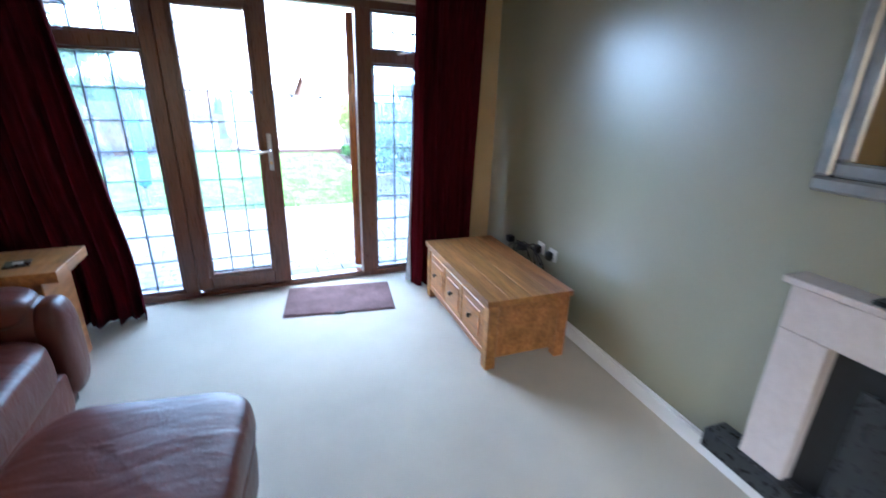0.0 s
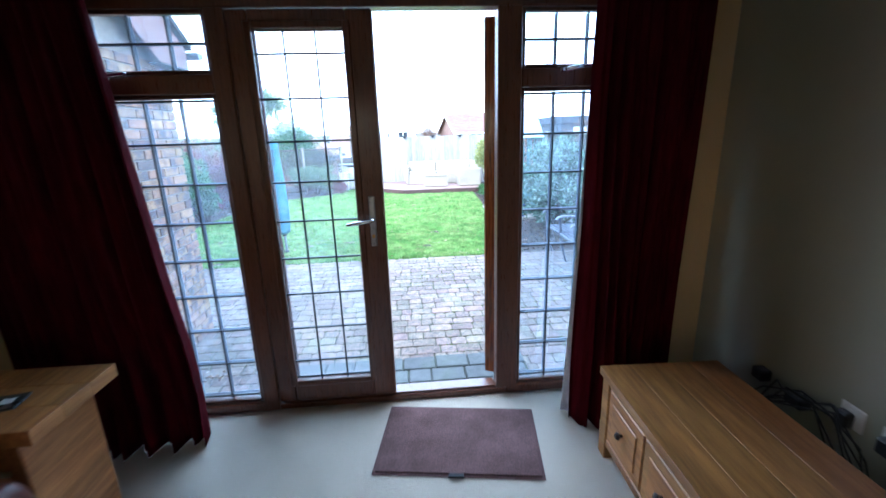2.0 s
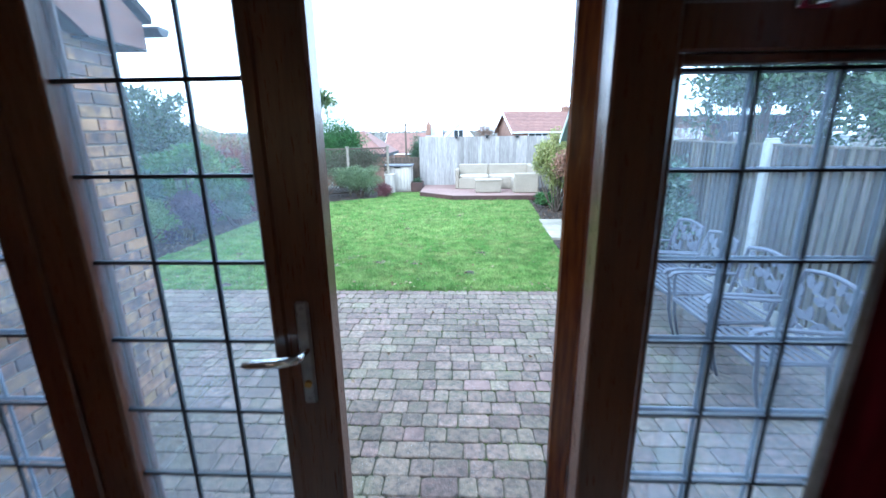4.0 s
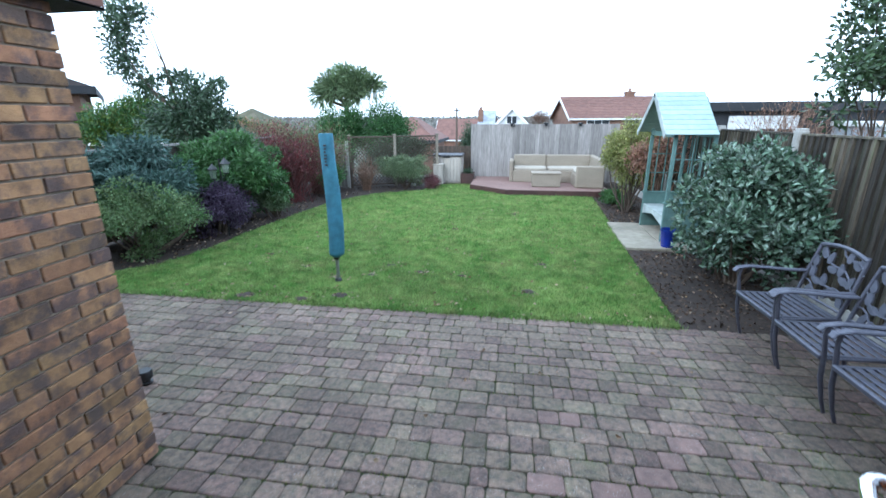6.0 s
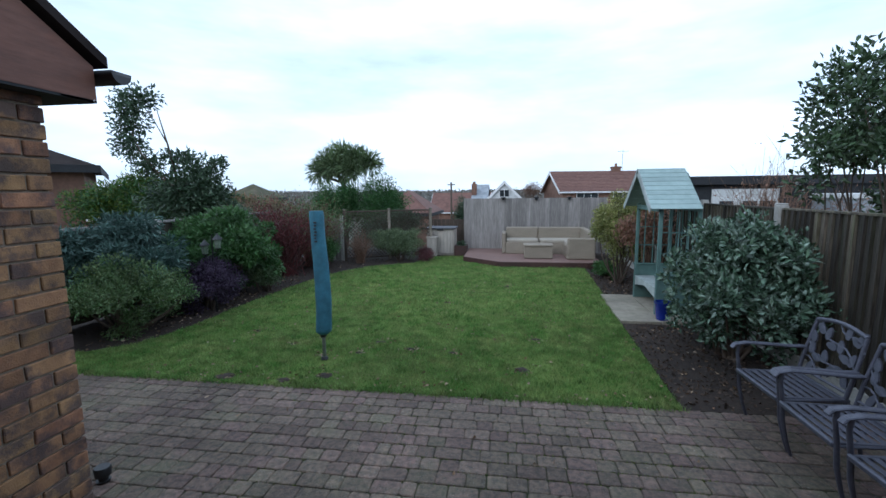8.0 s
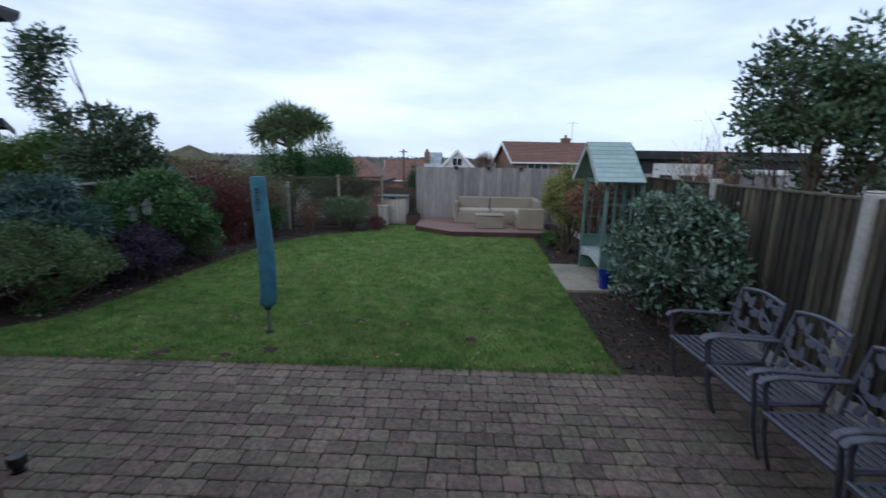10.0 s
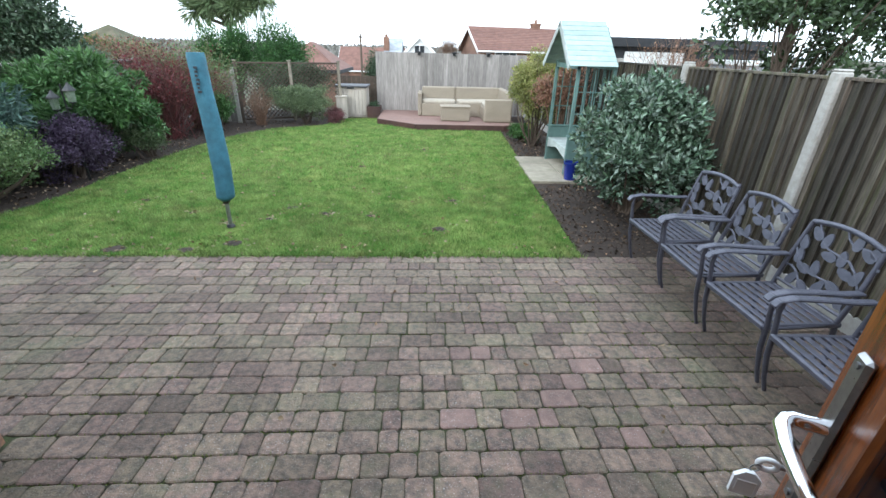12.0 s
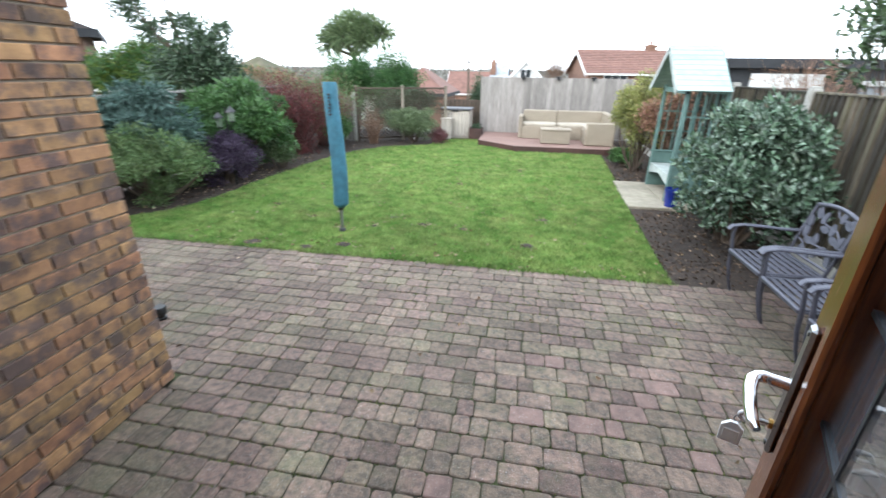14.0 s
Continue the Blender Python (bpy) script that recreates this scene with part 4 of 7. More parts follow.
part("back", Geo().cushion((-1.66, 1.54, 0.48), (0.13, 0.93, 0.42), 0.3, 40, 20), M_LEATHER, t, "", True)
part("armrest", Geo().cushion((-1.12, 2.385, 0.35), (0.43, 0.115, 0.26), 0.42, 44, 22, 0.01), M_LEATHER, t, "", True)
part("arm_pad", Geo().cushion((-1.15, 2.375, 0.555), (0.40, 0.135, 0.075), 0.5, 44, 20, 0.012), M_LEATHER, t, "", True)
part("arm_front", Geo().cushion((-0.70, 2.375, 0.34), (0.065, 0.105, 0.24), 0.6, 30, 20, 0.006), M_LEATHER, t, "", True)
part("armrest", Geo().cushion((-1.12, 0.52, 0.35), (0.43, 0.115, 0.26), 0.42, 44, 22, 0.01), M_LEATHER, t, "", True)
for x in (-1.5, -0.76):
    for y in (0.6, 2.42):
        part("foot", Geo().box(x - 0.03, x + 0.03, y - 0.03, y + 0.03, 0, 0.06, 0.004), M_BLACK, t)

# leather footstool
t = thing("footstool", (-0.25, 1.3, 0), "brown leather footstool with rounded padded top", "footstool")
fm = pose(-0.235, 1.36, 0, 0, 0, -9)
part("body", Geo().cushion((0, 0, 0.21), (0.31, 0.29, 0.17), 0.3, 44, 22, 0.006, fm), M_LEATHER, t, "", True)
part("padded_top", Geo().cushion((0, 0, 0.385), (0.325, 0.305, 0.085), 0.4, 48, 22, 0.012, fm), M_LEATHER, t, "", True)
part("piping", Geo().tube([fm @ Vector((0.318 * math.copysign(abs(math.cos(a)) ** 0.4, math.cos(a)), 0.298 * math.copysign(abs(math.sin(a)) ** 0.4, math.sin(a)), 0.32)) for a in np.linspace(0.01, 6.293, 60)], 0.006, 6), M_LEATHER, t, "", True)
for sx in (-0.22, 0.22):
    for sy in (-0.2, 0.2):
        p = fm @ Vector((sx, sy, 0))
        part("foot", Geo().tube([p, p + Vector((0, 0, 0.06))], 0.022, 10), M_BLACK, t)

# fireplace and mirror on the sage wall
t = thing("fireplace", (1.9, 0.3, 0.12), "pale stone fireplace with black hearth on the sage wall", "fireplace")
part("hearth", Geo().box(1.86, XR, -0.62, 1.06, 0.127, 0.215, 0.004), M_SLATE, t, "polished black hearth slab")
part("surround_leg", Geo().box(1.885, XR, 0.775, 0.93, 0.215, 0.755, 0.004), M_STONE, t)
part("surround_leg", Geo().box(1.885, XR, -0.45, -0.295, 0.215, 0.755, 0.004), M_STONE, t)
part("surround_header", Geo().box(1.885, XR, -0.45, 0.93, 0.755, 0.915, 0.004), M_STONE, t)
part("mantel_shelf", Geo().box(1.86, XR, -0.47, 0.95, 0.915, 0.94, 0.004), M_STONE, t)
part("firebox", Geo().box(1.935, XR, -0.295, 0.775, 0.215, 0.755), M_BLACK, t, "dark firebox")
part("fire_frame", Geo().box(1.92, 1.935, -0.14, 0.68, 0.215, 0.66, 0.004), M_SLATE, t)
part("fire_trim", Geo().box(1.905, 1.92, 0.44, 0.455, 0.225, 0.42, 0.003).box(1.905, 1.92, -0.02, 0.44, 0.40, 0.42, 0.003), M_BRASS, t, "brass fire trim")
t = thing("mantel_ornament", (1.91, 0.62, 0.94), "small dark flat ornament lying on the mantel", "ornament")
part("body", Geo().box(1.875, 1.93, 0.50, 0.72, 0.9405, 0.955, 0.003), M_SLATE, t)
t = thing("wall_mirror", (XR, 0.5, 1.7), "large silver-framed rectangular wall mirror hanging above the fireplace", "mirror")
my0, my1, mz0, mz1 = -0.42, 0.955, 1.21, 2.10
part("mirror_glass", Geo().box(XR - 0.024, XR - 0.012, my0 + 0.10, my1 - 0.10, mz0 + 0.10, mz1 - 0.10), M_MIRROR, t)
part("backing", Geo().box(XR - 0.012, XR, my0, my1, mz0, mz1), M_BLACK, t)
for y0, y1, z0, z1 in ((my0, my1, mz0, mz0 + 0.048), (my0, my1, mz1 - 0.048, mz1), (my0, my0 + 0.048, mz0 + 0.049, mz1 - 0.049), (my1 - 0.048, my1, mz0 + 0.049, mz1 - 0.049)):
    part("outer_strip", Geo().box(XR - 0.035, XR - 0.0125, y0, y1, z0, z1, 0.009), M_SILVER, t)
a, b = 0.05, 0.098
for y0, y1, z0, z1 in ((my0 + a, my1 - a, mz0 + a, mz0 + b), (my0 + a, my1 - a, mz1 - b, mz1 - a), (my0 + a, my0 + b, mz0 + b, mz1 - b), (my1 - b, my1 - a, mz0 + b, mz1 - b)):
    part("inner_strip", Geo().box(XR - 0.030, XR - 0.0125, y0, y1, z0, z1, 0.009), M_SILVER, t)

# the sage wall runs a few degrees out of square, and what hangs on it with it
SQUARE = Matrix.Translation((XR, 2.0, 0)) @ Matrix.Rotation(radians(-4.2), 4, "Z") @ Matrix.Translation((-XR, -2.0, 0))
for ob in list(scene.objects):
    if ob.parent is None and ob.name.split(".")[0] in ("wall_right", "baseboard", "fireplace", "mantel_ornament", "wall_mirror", "wall_socket", "cable_bundle"):
        ob.matrix_world = SQUARE @ ob.matrix_world
        if ob.name in ("fireplace", "mantel_ornament"):
            ob.location.y -= 0.05

    if ob.parent is None and ob.name.split(".")[0] == "media_bench":
        ob.matrix_world = Matrix.Translation((BX0, BY0, 0)) @ Matrix.Rotation(radians(-2.6), 4, "Z") @ Matrix.Translation((-BX0, -BY0, 0)) @ ob.matrix_world

# the room and its doors stand a little nearer the start than the garden's measure
for ob in list(scene.objects):
    if ob.parent is None and ob.type in ("MESH", "EMPTY"):
        ob.location.y -= 0.10


# ---------------------------------------------------------------- ground and terrain


def terrain(x, y):
    """Height of the open ground: level round the house, falling away behind the garden, then a low ridge far off."""
    d = max(0.0, y - 19.0)
    z = -0.40 - 4.2 * min(1.0, d / 24.0)
    r = math.hypot(x, y)
    if r > 90:
        z += 5.4 * min(1.0, (r - 90) / 240.0) + 1.2 * noise.noise(Vector((x * 0.008, y * 0.008, 0))) * min(1, (r - 90) / 100)
    return z


xs = [-2500, -900, -420, -260, -160, -100, -70, -50, -35, -24, -16, -10, -6, -3, 0, 3, 6, 10, 16, 24, 35, 50, 70, 100, 160, 260, 420, 900, 2500]
ys = [-2500, -600, -200, -60, -20, -5, 3, 8, 14, 19, 22, 26, 30, 35, 40, 45, 52, 60, 75, 95, 120, 160, 210, 270, 330, 420, 600, 1100, 2500]
g = Geo()
g.add([(x, y, terrain(x, y)) for y in ys for x in xs], [(j * len(xs) + i, j * len(xs) + i + 1, (j + 1) * len(xs) + i + 1, (j + 1) * len(xs) + i) for j in range(len(ys) - 1) for i in range(len(xs) - 1)])
setting("ground", g, M_FIELD, "open ground falling away to a far low ridge", True)

LAWN = [(-6.2, 7.39), (2.13, 7.39), (2.24, 9.93), (2.37, 11.6), (2.50, 14.40), (2.4, 14.45), (0.4, 14.45), (-0.6, 15.35), (-0.62, 16.45), (-1.45, 16.2), (-1.95, 14.88), (-2.95, 14.3), (-3.58, 13.15), (-3.84, 12.0), (-4.0, 10.1), (-4.03, 9.0), (-4.2, 8.3), (-4.6, 7.95), (-5.4, 7.72), (-6.2, 7.65)]
setting("lawn", Geo().prism(LAWN, -0.38, GROUND), M_LAWN, "short winter lawn with yellow patches and worn spots", category="lawn")
setting("flower_bed_left", Geo().prism([(-6.6, 7.4), (-6.2, 7.62), (-5.4, 7.69), (-4.6, 7.92), (-4.17, 8.28), (-4.0, 9.0), (-3.97, 10.1), (-3.81, 12.0), (-3.55, 13.15), (-2.93, 14.27), (-1.93, 14.85), (-1.42, 16.18), (-0.6, 16.44), (-0.6, 17.6), (-6.6, 17.6)], -0.42, GROUND - 0.012), M_SOIL, "dark soil flower bed under the shrubs", category="flower bed")
setting("flower_bed_right", Geo().prism([(2.15, 7.40), (3.7, 7.40), (3.7, 17.4), (2.45, 17.4), (2.52, 14.5), (2.39, 11.6), (2.26, 9.93)], -0.42, GROUND - 0.012), M_SOIL, "dark soil flower bed beside the fence", category="flower bed")


def inside(poly, x, y):
    c = False
    for (x0, y0), (x1, y1) in zip(poly, poly[1:] + poly[:1]):
        if (y0 > y) != (y1 > y) and x < (x1 - x0) * (y - y0) / (y1 - y0) + x0:
            c = not c
    return c


WORN = [(-1.59, 8.2, 0.07), (-1.33, 7.65, 0.13), (-2.39, 7.5, 0.14), (-1.71, 7.5, 0.10), (-1.19, 8.33, 0.07), (-1.02, 8.73, 0.09), (0.97, 9.05, 0.08), (0.75, 8.06, 0.11), (-2.13, 8.51, 0.06), (-0.05, 8.46, 0.07), (-2.9, 8.95, 0.07), (-0.59, 8.52, 0.08), (-0.45, 10.78, 0.08), (0.6, 12.18, 0.1)]   # worn spots in the lawn


def blades(n, poly, zone, h, w, seed):
    rs = np.random.RandomState(seed)
    x = rs.uniform(zone[0], zone[1], n)
    y = rs.uniform(zone[2], zone[3], n)
    keep = np.array([inside(poly, a, b) for a, b in zip(x, y)])
    x, y = x[keep], y[keep]
    bare = np.zeros(len(x), bool)
    for a, c, r in WORN:
        bare |= np.hypot(x - a, (y - c) * 1.3) < r * rs.uniform(0.6, 1.15, len(x))
    x, y = x[~bare], y[~bare]
    tuft = np.array([noise.noise(Vector((a * 3.2, c * 3.2, 1.0))) for a, c in zip(x, y)])
    n = len(x)
    ang = rs.uniform(0, 2 * np.pi, n)
    hh = h * rs.uniform(0.5, 1.25, n) * np.clip(1.0 + 0.7 * tuft, 0.45, 1.9)
    lean = rs.uniform(0.2, 0.9, n) * hh
    la = rs.uniform(0, 2 * np.pi, n)
    V = np.zeros((n, 3, 3))
    V[:, 0] = np.stack([x - np.cos(ang) * w / 2, y - np.sin(ang) * w / 2, np.full(n, GROUND - 0.003)], 1)
    V[:, 1] = np.stack([x + np.cos(ang) * w / 2, y + np.sin(ang) * w / 2, np.full(n, GROUND - 0.003)], 1)
    V[:, 2] = np.stack([x + np.cos(la) * lean, y + np.sin(la) * lean, GROUND + hh], 1)
    return V.reshape(-1, 3)


def tri_mesh(name, V):
    me = bpy.data.meshes.new(name)
    n = len(V) // 3
    me.vertices.add(len(V))
    me.vertices.foreach_set("co", V.astype(np.float32).ravel())
    me.loops.add(3 * n)
    me.loops.foreach_set("vertex_index", np.arange(3 * n, dtype=np.int32))
    me.polygons.add(n)
    me.polygons.foreach_set("loop_start", np.arange(0, 3 * n, 3, dtype=np.int32))
    me.update(calc_edges=True)
    return me


V = np.concatenate([blades(170000, LAWN, (-6.2, 2.5, 7.37, 10.0), 0.032, 0.006, 1), blades(90000, LAWN, (-4.3, 2.6, 10.0, 16.0), 0.038, 0.010, 2),
                    blades(5000, [(-6.2, 7.32), (2.16, 7.32), (2.16, 7.45), (-6.2, 7.45)], (-6.2, 2.16, 7.33, 7.44), 0.05, 0.007, 3)])
me = tri_mesh("grass", V)
me.materials.append(M_GRASS)
tagged(new("grass", me), "short green winter grass blades over the lawn", "grass", "", "stuff")

g = Geo()
rs = random.Random(8)
for a, c, r in WORN:
    ring = [(a + r * rs.uniform(0.5, 1.0) * math.cos(k * 0.6283), c + 0.75 * r * rs.uniform(0.5, 1.0) * math.sin(k * 0.6283), GROUND + 0.003) for k in range(10)]
    g.add([(a, c, GROUND + 0.016)] + ring, [(0, k + 1, (k + 1) % 10 + 1) for k in range(10)])
me = g.mesh("worn_spots")
me.materials.append(M_SOIL)
tagged(new("worn_spots", me), "small bare muddy spots in the lawn", "soil", "", "stuff")

# ---------------------------------------------------------------- foliage


def unit(a):
    return a / np.maximum(np.linalg.norm(a, axis=1, keepdims=True), 1e-6)


def leaf_mesh(name, P, D, L, W, rs, fold=0.25):
    """Folded diamond leaves at P along D."""
    n = len(P)
    D = unit(D)
    S = unit(np.cross(D, unit(rs.normal(size=(n, 3)))))
    U = np.cross(S, D)
    L = (L * rs.uniform(0.65, 1.25, n))[:, None]
    W = (W * rs.uniform(0.75, 1.2, n))[:, None]
    a, c = P, P + D * L - U * L * 0.12
    m = P + D * L * 0.48
    b, d = m + S * W / 2 + U * W * fold, m - S * W / 2 + U * W * fold
    V = np.stack([a, b, c, d], 1).reshape(-1, 3)
    me = bpy.data.meshes.new(name)
    me.vertices.add(4 * n)
    me.vertices.foreach_set("co", V.astype(np.float32).ravel())
    k = np.arange(n) * 4
    F = np.stack([k, k + 1, k + 2, k, k + 2, k + 3], 1).astype(np.int32)
    me.loops.add(6 * n)
    me.loops.foreach_set("vertex_index", F.ravel())
    me.polygons.add(2 * n)
    me.polygons.foreach_set("loop_start", np.arange(0, 6 * n, 3, dtype=np.int32))
    me.update(calc_edges=True)
    return me


def clumps(rs, c, r, k, size=(0.28, 0.5), low=-0.5, reach=(0.25, 0.78)):
    """Overlapping clumps that fill an uneven rounded shape."""
    out = []
    for i in range(k):
        d = rs.normal(size=3)
        d[2] = abs(d[2]) if rs.rand() < 0.7 else d[2]
        d /= np.linalg.norm(d)
        d[2] = max(d[2], low)
        q = rs.uniform(*reach)
        s = rs.uniform(*size)
        out.append((np.array(c) + d * np.array(r) * q, np.array(r) * s * rs.uniform(0.8, 1.15, 3)))
    return out


def leaf_points(rs, cl, n, up=0.35, spread=0.7, inner=0.45):
    w = np.array([np.prod(s) ** (2 / 3.0) for _, s in cl])
    pick = rs.choice(len(cl), n, p=w / w.sum())
    d = unit(rs.normal(size=(n, 3)))
    q = rs.uniform(inner, 1.05, n)[:, None]
    C = np.array([c for c, _ in cl])[pick]
    S = np.array([s for _, s in cl])[pick]
    P = C + d * S * q
    D = d + np.array([0, 0, up]) + rs.normal(size=(n, 3)) * spread
    return P, D


def stems(base, tips, r0, r1, rs, n=5, bend=0.15):
    g = Geo()
    for tip in tips:
        b, e = Vector(base) + Vector((rs.normal() * r0 * 2, rs.normal() * r0 * 2, 0)), Vector(tip)
        pts, rad = [], []
        off = Vector((rs.normal(), rs.normal(), 0)) * bend
        for j in range(5):
            u = j / 4
            pts.append(b.lerp(e, u) + off * math.sin(u * 3.14) * (e - b).length * 0.5)
            rad.append(r0 + (r1 - r0) * u)
        g.tube(pts, rad, n, False)
    return g


def bush(name, label, cat, c, r, n, L, W, leafm, seed, k=26, woodm=None, up=0.35, spread=0.7, inner=0.4, size=(0.28, 0.5), nst=9, second=None, base=None, group="", low=-0.5, reach=(0.25, 0.78)):
    """A shrub: stems from the ground and a crown of many leaves in uneven clumps. c: middle of the crown."""
    rs = np.random.RandomState(seed)
    base = base or (c[0], c[1], GROUND - 0.03)
    t = thing(name, base, label, cat, group)
    cl = clumps(rs, c, r, k, size, low, reach)
    part("branchwork", stems(base, [cc for cc, _ in cl[:nst]], 0.022, 0.006, rs), woodm or M_BARK, t, "", True)
    P, D = leaf_points(rs, cl, n, up, spread, inner)
    ok = P[:, 2] > GROUND + 0.01
    P, D = P[ok], D[ok]
    if second:
        pick = rs.rand(len(P)) < second[1]
        part("crown", leaf_mesh("crown", P[~pick], D[~pick], L, W, rs), leafm, t)
        part("crown", leaf_mesh("crown", P[pick], D[pick], L, W, rs), second[0], t, second[2])
    else:
        part("crown", leaf_mesh("crown", P, D, L, W, rs), leafm, t)
    return t


def twigs(name, label, cat, base, r, h, n, material, seed, rad=0.006, leaf=None, nleaf=0, group="", droop=0.0):
    """A bare shrub: a fan of forked thin stems."""
    rs = np.random.RandomState(seed)
    t = thing(name, base, label, cat, group)
    g, P, D = Geo(), [], []
    for i in range(n):
        a, q = rs.uniform(0, 6.283), math.sqrt(rs.rand())
        tip = Vector((base[0] + math.cos(a) * q * r[0], base[1] + math.sin(a) * q * r[1], base[2] + h * rs.uniform(0.65, 1.0) * (1.0 - 0.35 * q * q)))
        b = Vector((base[0] + rs.normal() * r[0] * 0.15, base[1] + rs.normal() * r[1] * 0.15, base[2]))
        k = Vector((rs.normal(), rs.normal(), rs.normal() * 0.5)) * 0.09 * h
        pts = [b, b.lerp(tip, 0.4) + k + Vector((0, 0, 0.08 * h)), b.lerp(tip, 0.75) + k * 0.5 + Vector((0, 0, 0.05 * h)), tip]
        g.tube(pts, [rad, rad * 0.8, rad * 0.55, rad * 0.3], 4, False)
        for _ in range(3):
            u = rs.uniform(0.4, 0.9)
            s = b.lerp(tip, u) + k * 0.6 + Vector((0, 0, 0.05 * h))
            e = s + Vector((rs.normal(), rs.normal(), abs(rs.normal()) + 0.3 - droop)) * 0.13 * h
            g.tube([s, s.lerp(e, 0.5) + k * 0.15, e], [rad * 0.5, rad * 0.4, rad * 0.25], 3, False)
            P.append(e)
            D.append(e - s)
    part("branchwork", g, material, t)
    if leaf and nleaf:
        idx = rs.choice(len(P), nleaf)
        PP = np.array([list(P[i]) for i in idx]) + rs.normal(size=(nleaf, 3)) * 0.05 * h
        DD = rs.normal(size=(nleaf, 3))
        part("crown", leaf_mesh("crown", PP, DD, 0.055, 0.03, rs), leaf, t)
    return t


bush("shrub", "blue-green glaucous shrub with drooping narrow leaves by the fence", "shrub", (-5.25, 9.15, 0.52), (1.15, 0.9, 0.85), 15000, 0.11, 0.026, L_GLAUC, 11, 60, up=-0.1, size=(0.15, 0.30), reach=(0.35, 0.88))
bush("shrub", "variegated green and cream rounded shrub at the lawn edge", "shrub", (-4.66, 8.66, 0.20), (0.90, 0.78, 0.62), 21000, 0.040, 0.020, L_VARIEG, 12, 75, up=0.7, low=-0.95, size=(0.15, 0.30), reach=(0.4, 0.86))
bush("shrub", "low purple-leaved shrub in the flower bed", "shrub", (-4.38, 9.95, 0.08), (0.58, 0.62, 0.52), 12000, 0.042, 0.022, L_PURPLE, 13, 60, up=0.6, low=-0.95, size=(0.16, 0.32), reach=(0.4, 0.85))
bush("shrub", "large domed mid-green shrub beside the lawn", "shrub", (-4.95, 11.0, 0.40), (1.25, 1.3, 0.95), 21000, 0.115, 0.034, L_CHOIS, 14, 120, up=0.15, size=(0.10, 0.20), reach=(0.4, 0.92))
bush("shrub", "low green shrub at the foot of the larger shrub", "shrub", (-4.15, 11.35, -0.05), (0.42, 0.5, 0.32), 4500, 0.045, 0.022, L_SAGE, 15, 18)
bush("shrub", "pale grey-green rounded shrub behind the others", "shrub", (-5.65, 12.2, 0.75), (0.85, 0.9, 0.70), 9000, 0.06, 0.026, L_GREY, 16, 28)
twigs("shrub", "dark red-stemmed shrub with few leaves by the fence", "shrub", (-4.75, 13.0, GROUND - 0.02), (1.2, 0.95), 1.80, 230, M_REDTWIG, 17, 0.008, L_RED, 2200)
twigs("shrub", "brown twiggy shrub with pale seed heads by the fence", "shrub", (-4.5, 14.2, GROUND - 0.02), (0.8, 0.6), 1.85, 200, M_TWIG, 27, 0.007, L_VARIEG, 4200)
bush("shrub", "brown-green twiggy climber spilling over the fence", "shrub", (-5.9, 14.4, 0.95), (1.3, 1.0, 0.75), 9000, 0.05, 0.024, L_BROWN, 18, 34, second=(L_SAGE, 0.45, "grey-green leaves"))
bush("shrub", "small green shrub behind the lawn edge", "shrub", (-4.05, 13.9, 0.12), (0.38, 0.40, 0.46), 4000, 0.05, 0.026, L_CHOIS, 19, 18)
twigs("shrub", "bare brown twiggy shrub in front of the trellis", "shrub", (-3.45, 14.85, GROUND - 0.02), (0.40, 0.3), 1.05, 80, M_TWIG, 20, 0.007)
bush("shrub", "bushy sage-green shrub in front of the trellis", "shrub", (-2.45, 15.25, 0.14), (0.92, 0.55, 0.56), 13000, 0.05, 0.020, L_SAGE, 21, 50, up=0.8, size=(0.16, 0.32), reach=(0.35, 0.86))
bush("shrub", "low dusky-pink heather at the lawn edge", "shrub", (-1.66, 15.2, -0.14), (0.34, 0.28, 0.24), 4500, 0.03, 0.012, L_PINK, 22, 18, up=0.6)
bush("shrub", "golden variegated shrub beside the decking", "shrub", (2.92, 12.75, 0.74), (0.72, 0.70, 0.78), 15000, 0.046, 0.026, L_EUON, 23, 50, nst=12, low=-0.9, size=(0.18, 0.36), reach=(0.3, 0.85))
bush("shrub", "low bright-green plants at the lawn edge", "plant", (2.78, 13.35, -0.18), (0.36, 0.5, 0.20), 2600, 0.055, 0.03, L_CHOIS, 24, 14)
bush("shrub", "brown dried-leaf shrub growing behind the arbour", "shrub", (3.20, 11.95, 0.74), (0.60, 0.36, 0.60), 2800, 0.06, 0.034, L_BROWN, 25, 24, woodm=M_TWIG)
bush("shrub", "big silvery-green leafy shrub in front of the fence", "shrub", (3.16, 8.70, 0.40), (0.76, 0.95, 0.95), 13500, 0.086, 0.040, L_ELAE, 26, 130, up=0.3, spread=0.8, reach=(0.3, 0.92), size=(0.12, 0.28), nst=18, low=-0.66)

# trees and hedges beyond the fences
t = bush("tree", "dense dark evergreen tree leaning over the fence", "tree", (5.95, 9.9, 2.05), (1.75, 1.45, 1.45), 13500, 0.108, 0.050, L_TREE, 31, 125, base=(5.5, 9.9, -0.42), size=(0.12, 0.25), reach=(0.3, 0.95), nst=34, inner=0.3, low=-1.0)
part("trunk", Geo().tube([(5.5, 9.9, -0.42), (5.52, 9.92, 0.6), (5.5, 9.9, 1.6), (5.55, 9.95, 2.3)], [0.12, 0.10, 0.08, 0.04], 10), M_BARK, t, "", True)
t = bush("tree", "dark evergreen bush behind the fence panel", "tree", (6.2, 7.6, 1.6), (1.3, 1.2, 1.0), 7000, 0.10, 0.048, L_TREE, 32, 60, base=(6.2, 7.6, -0.42), size=(0.24, 0.4), nst=20)
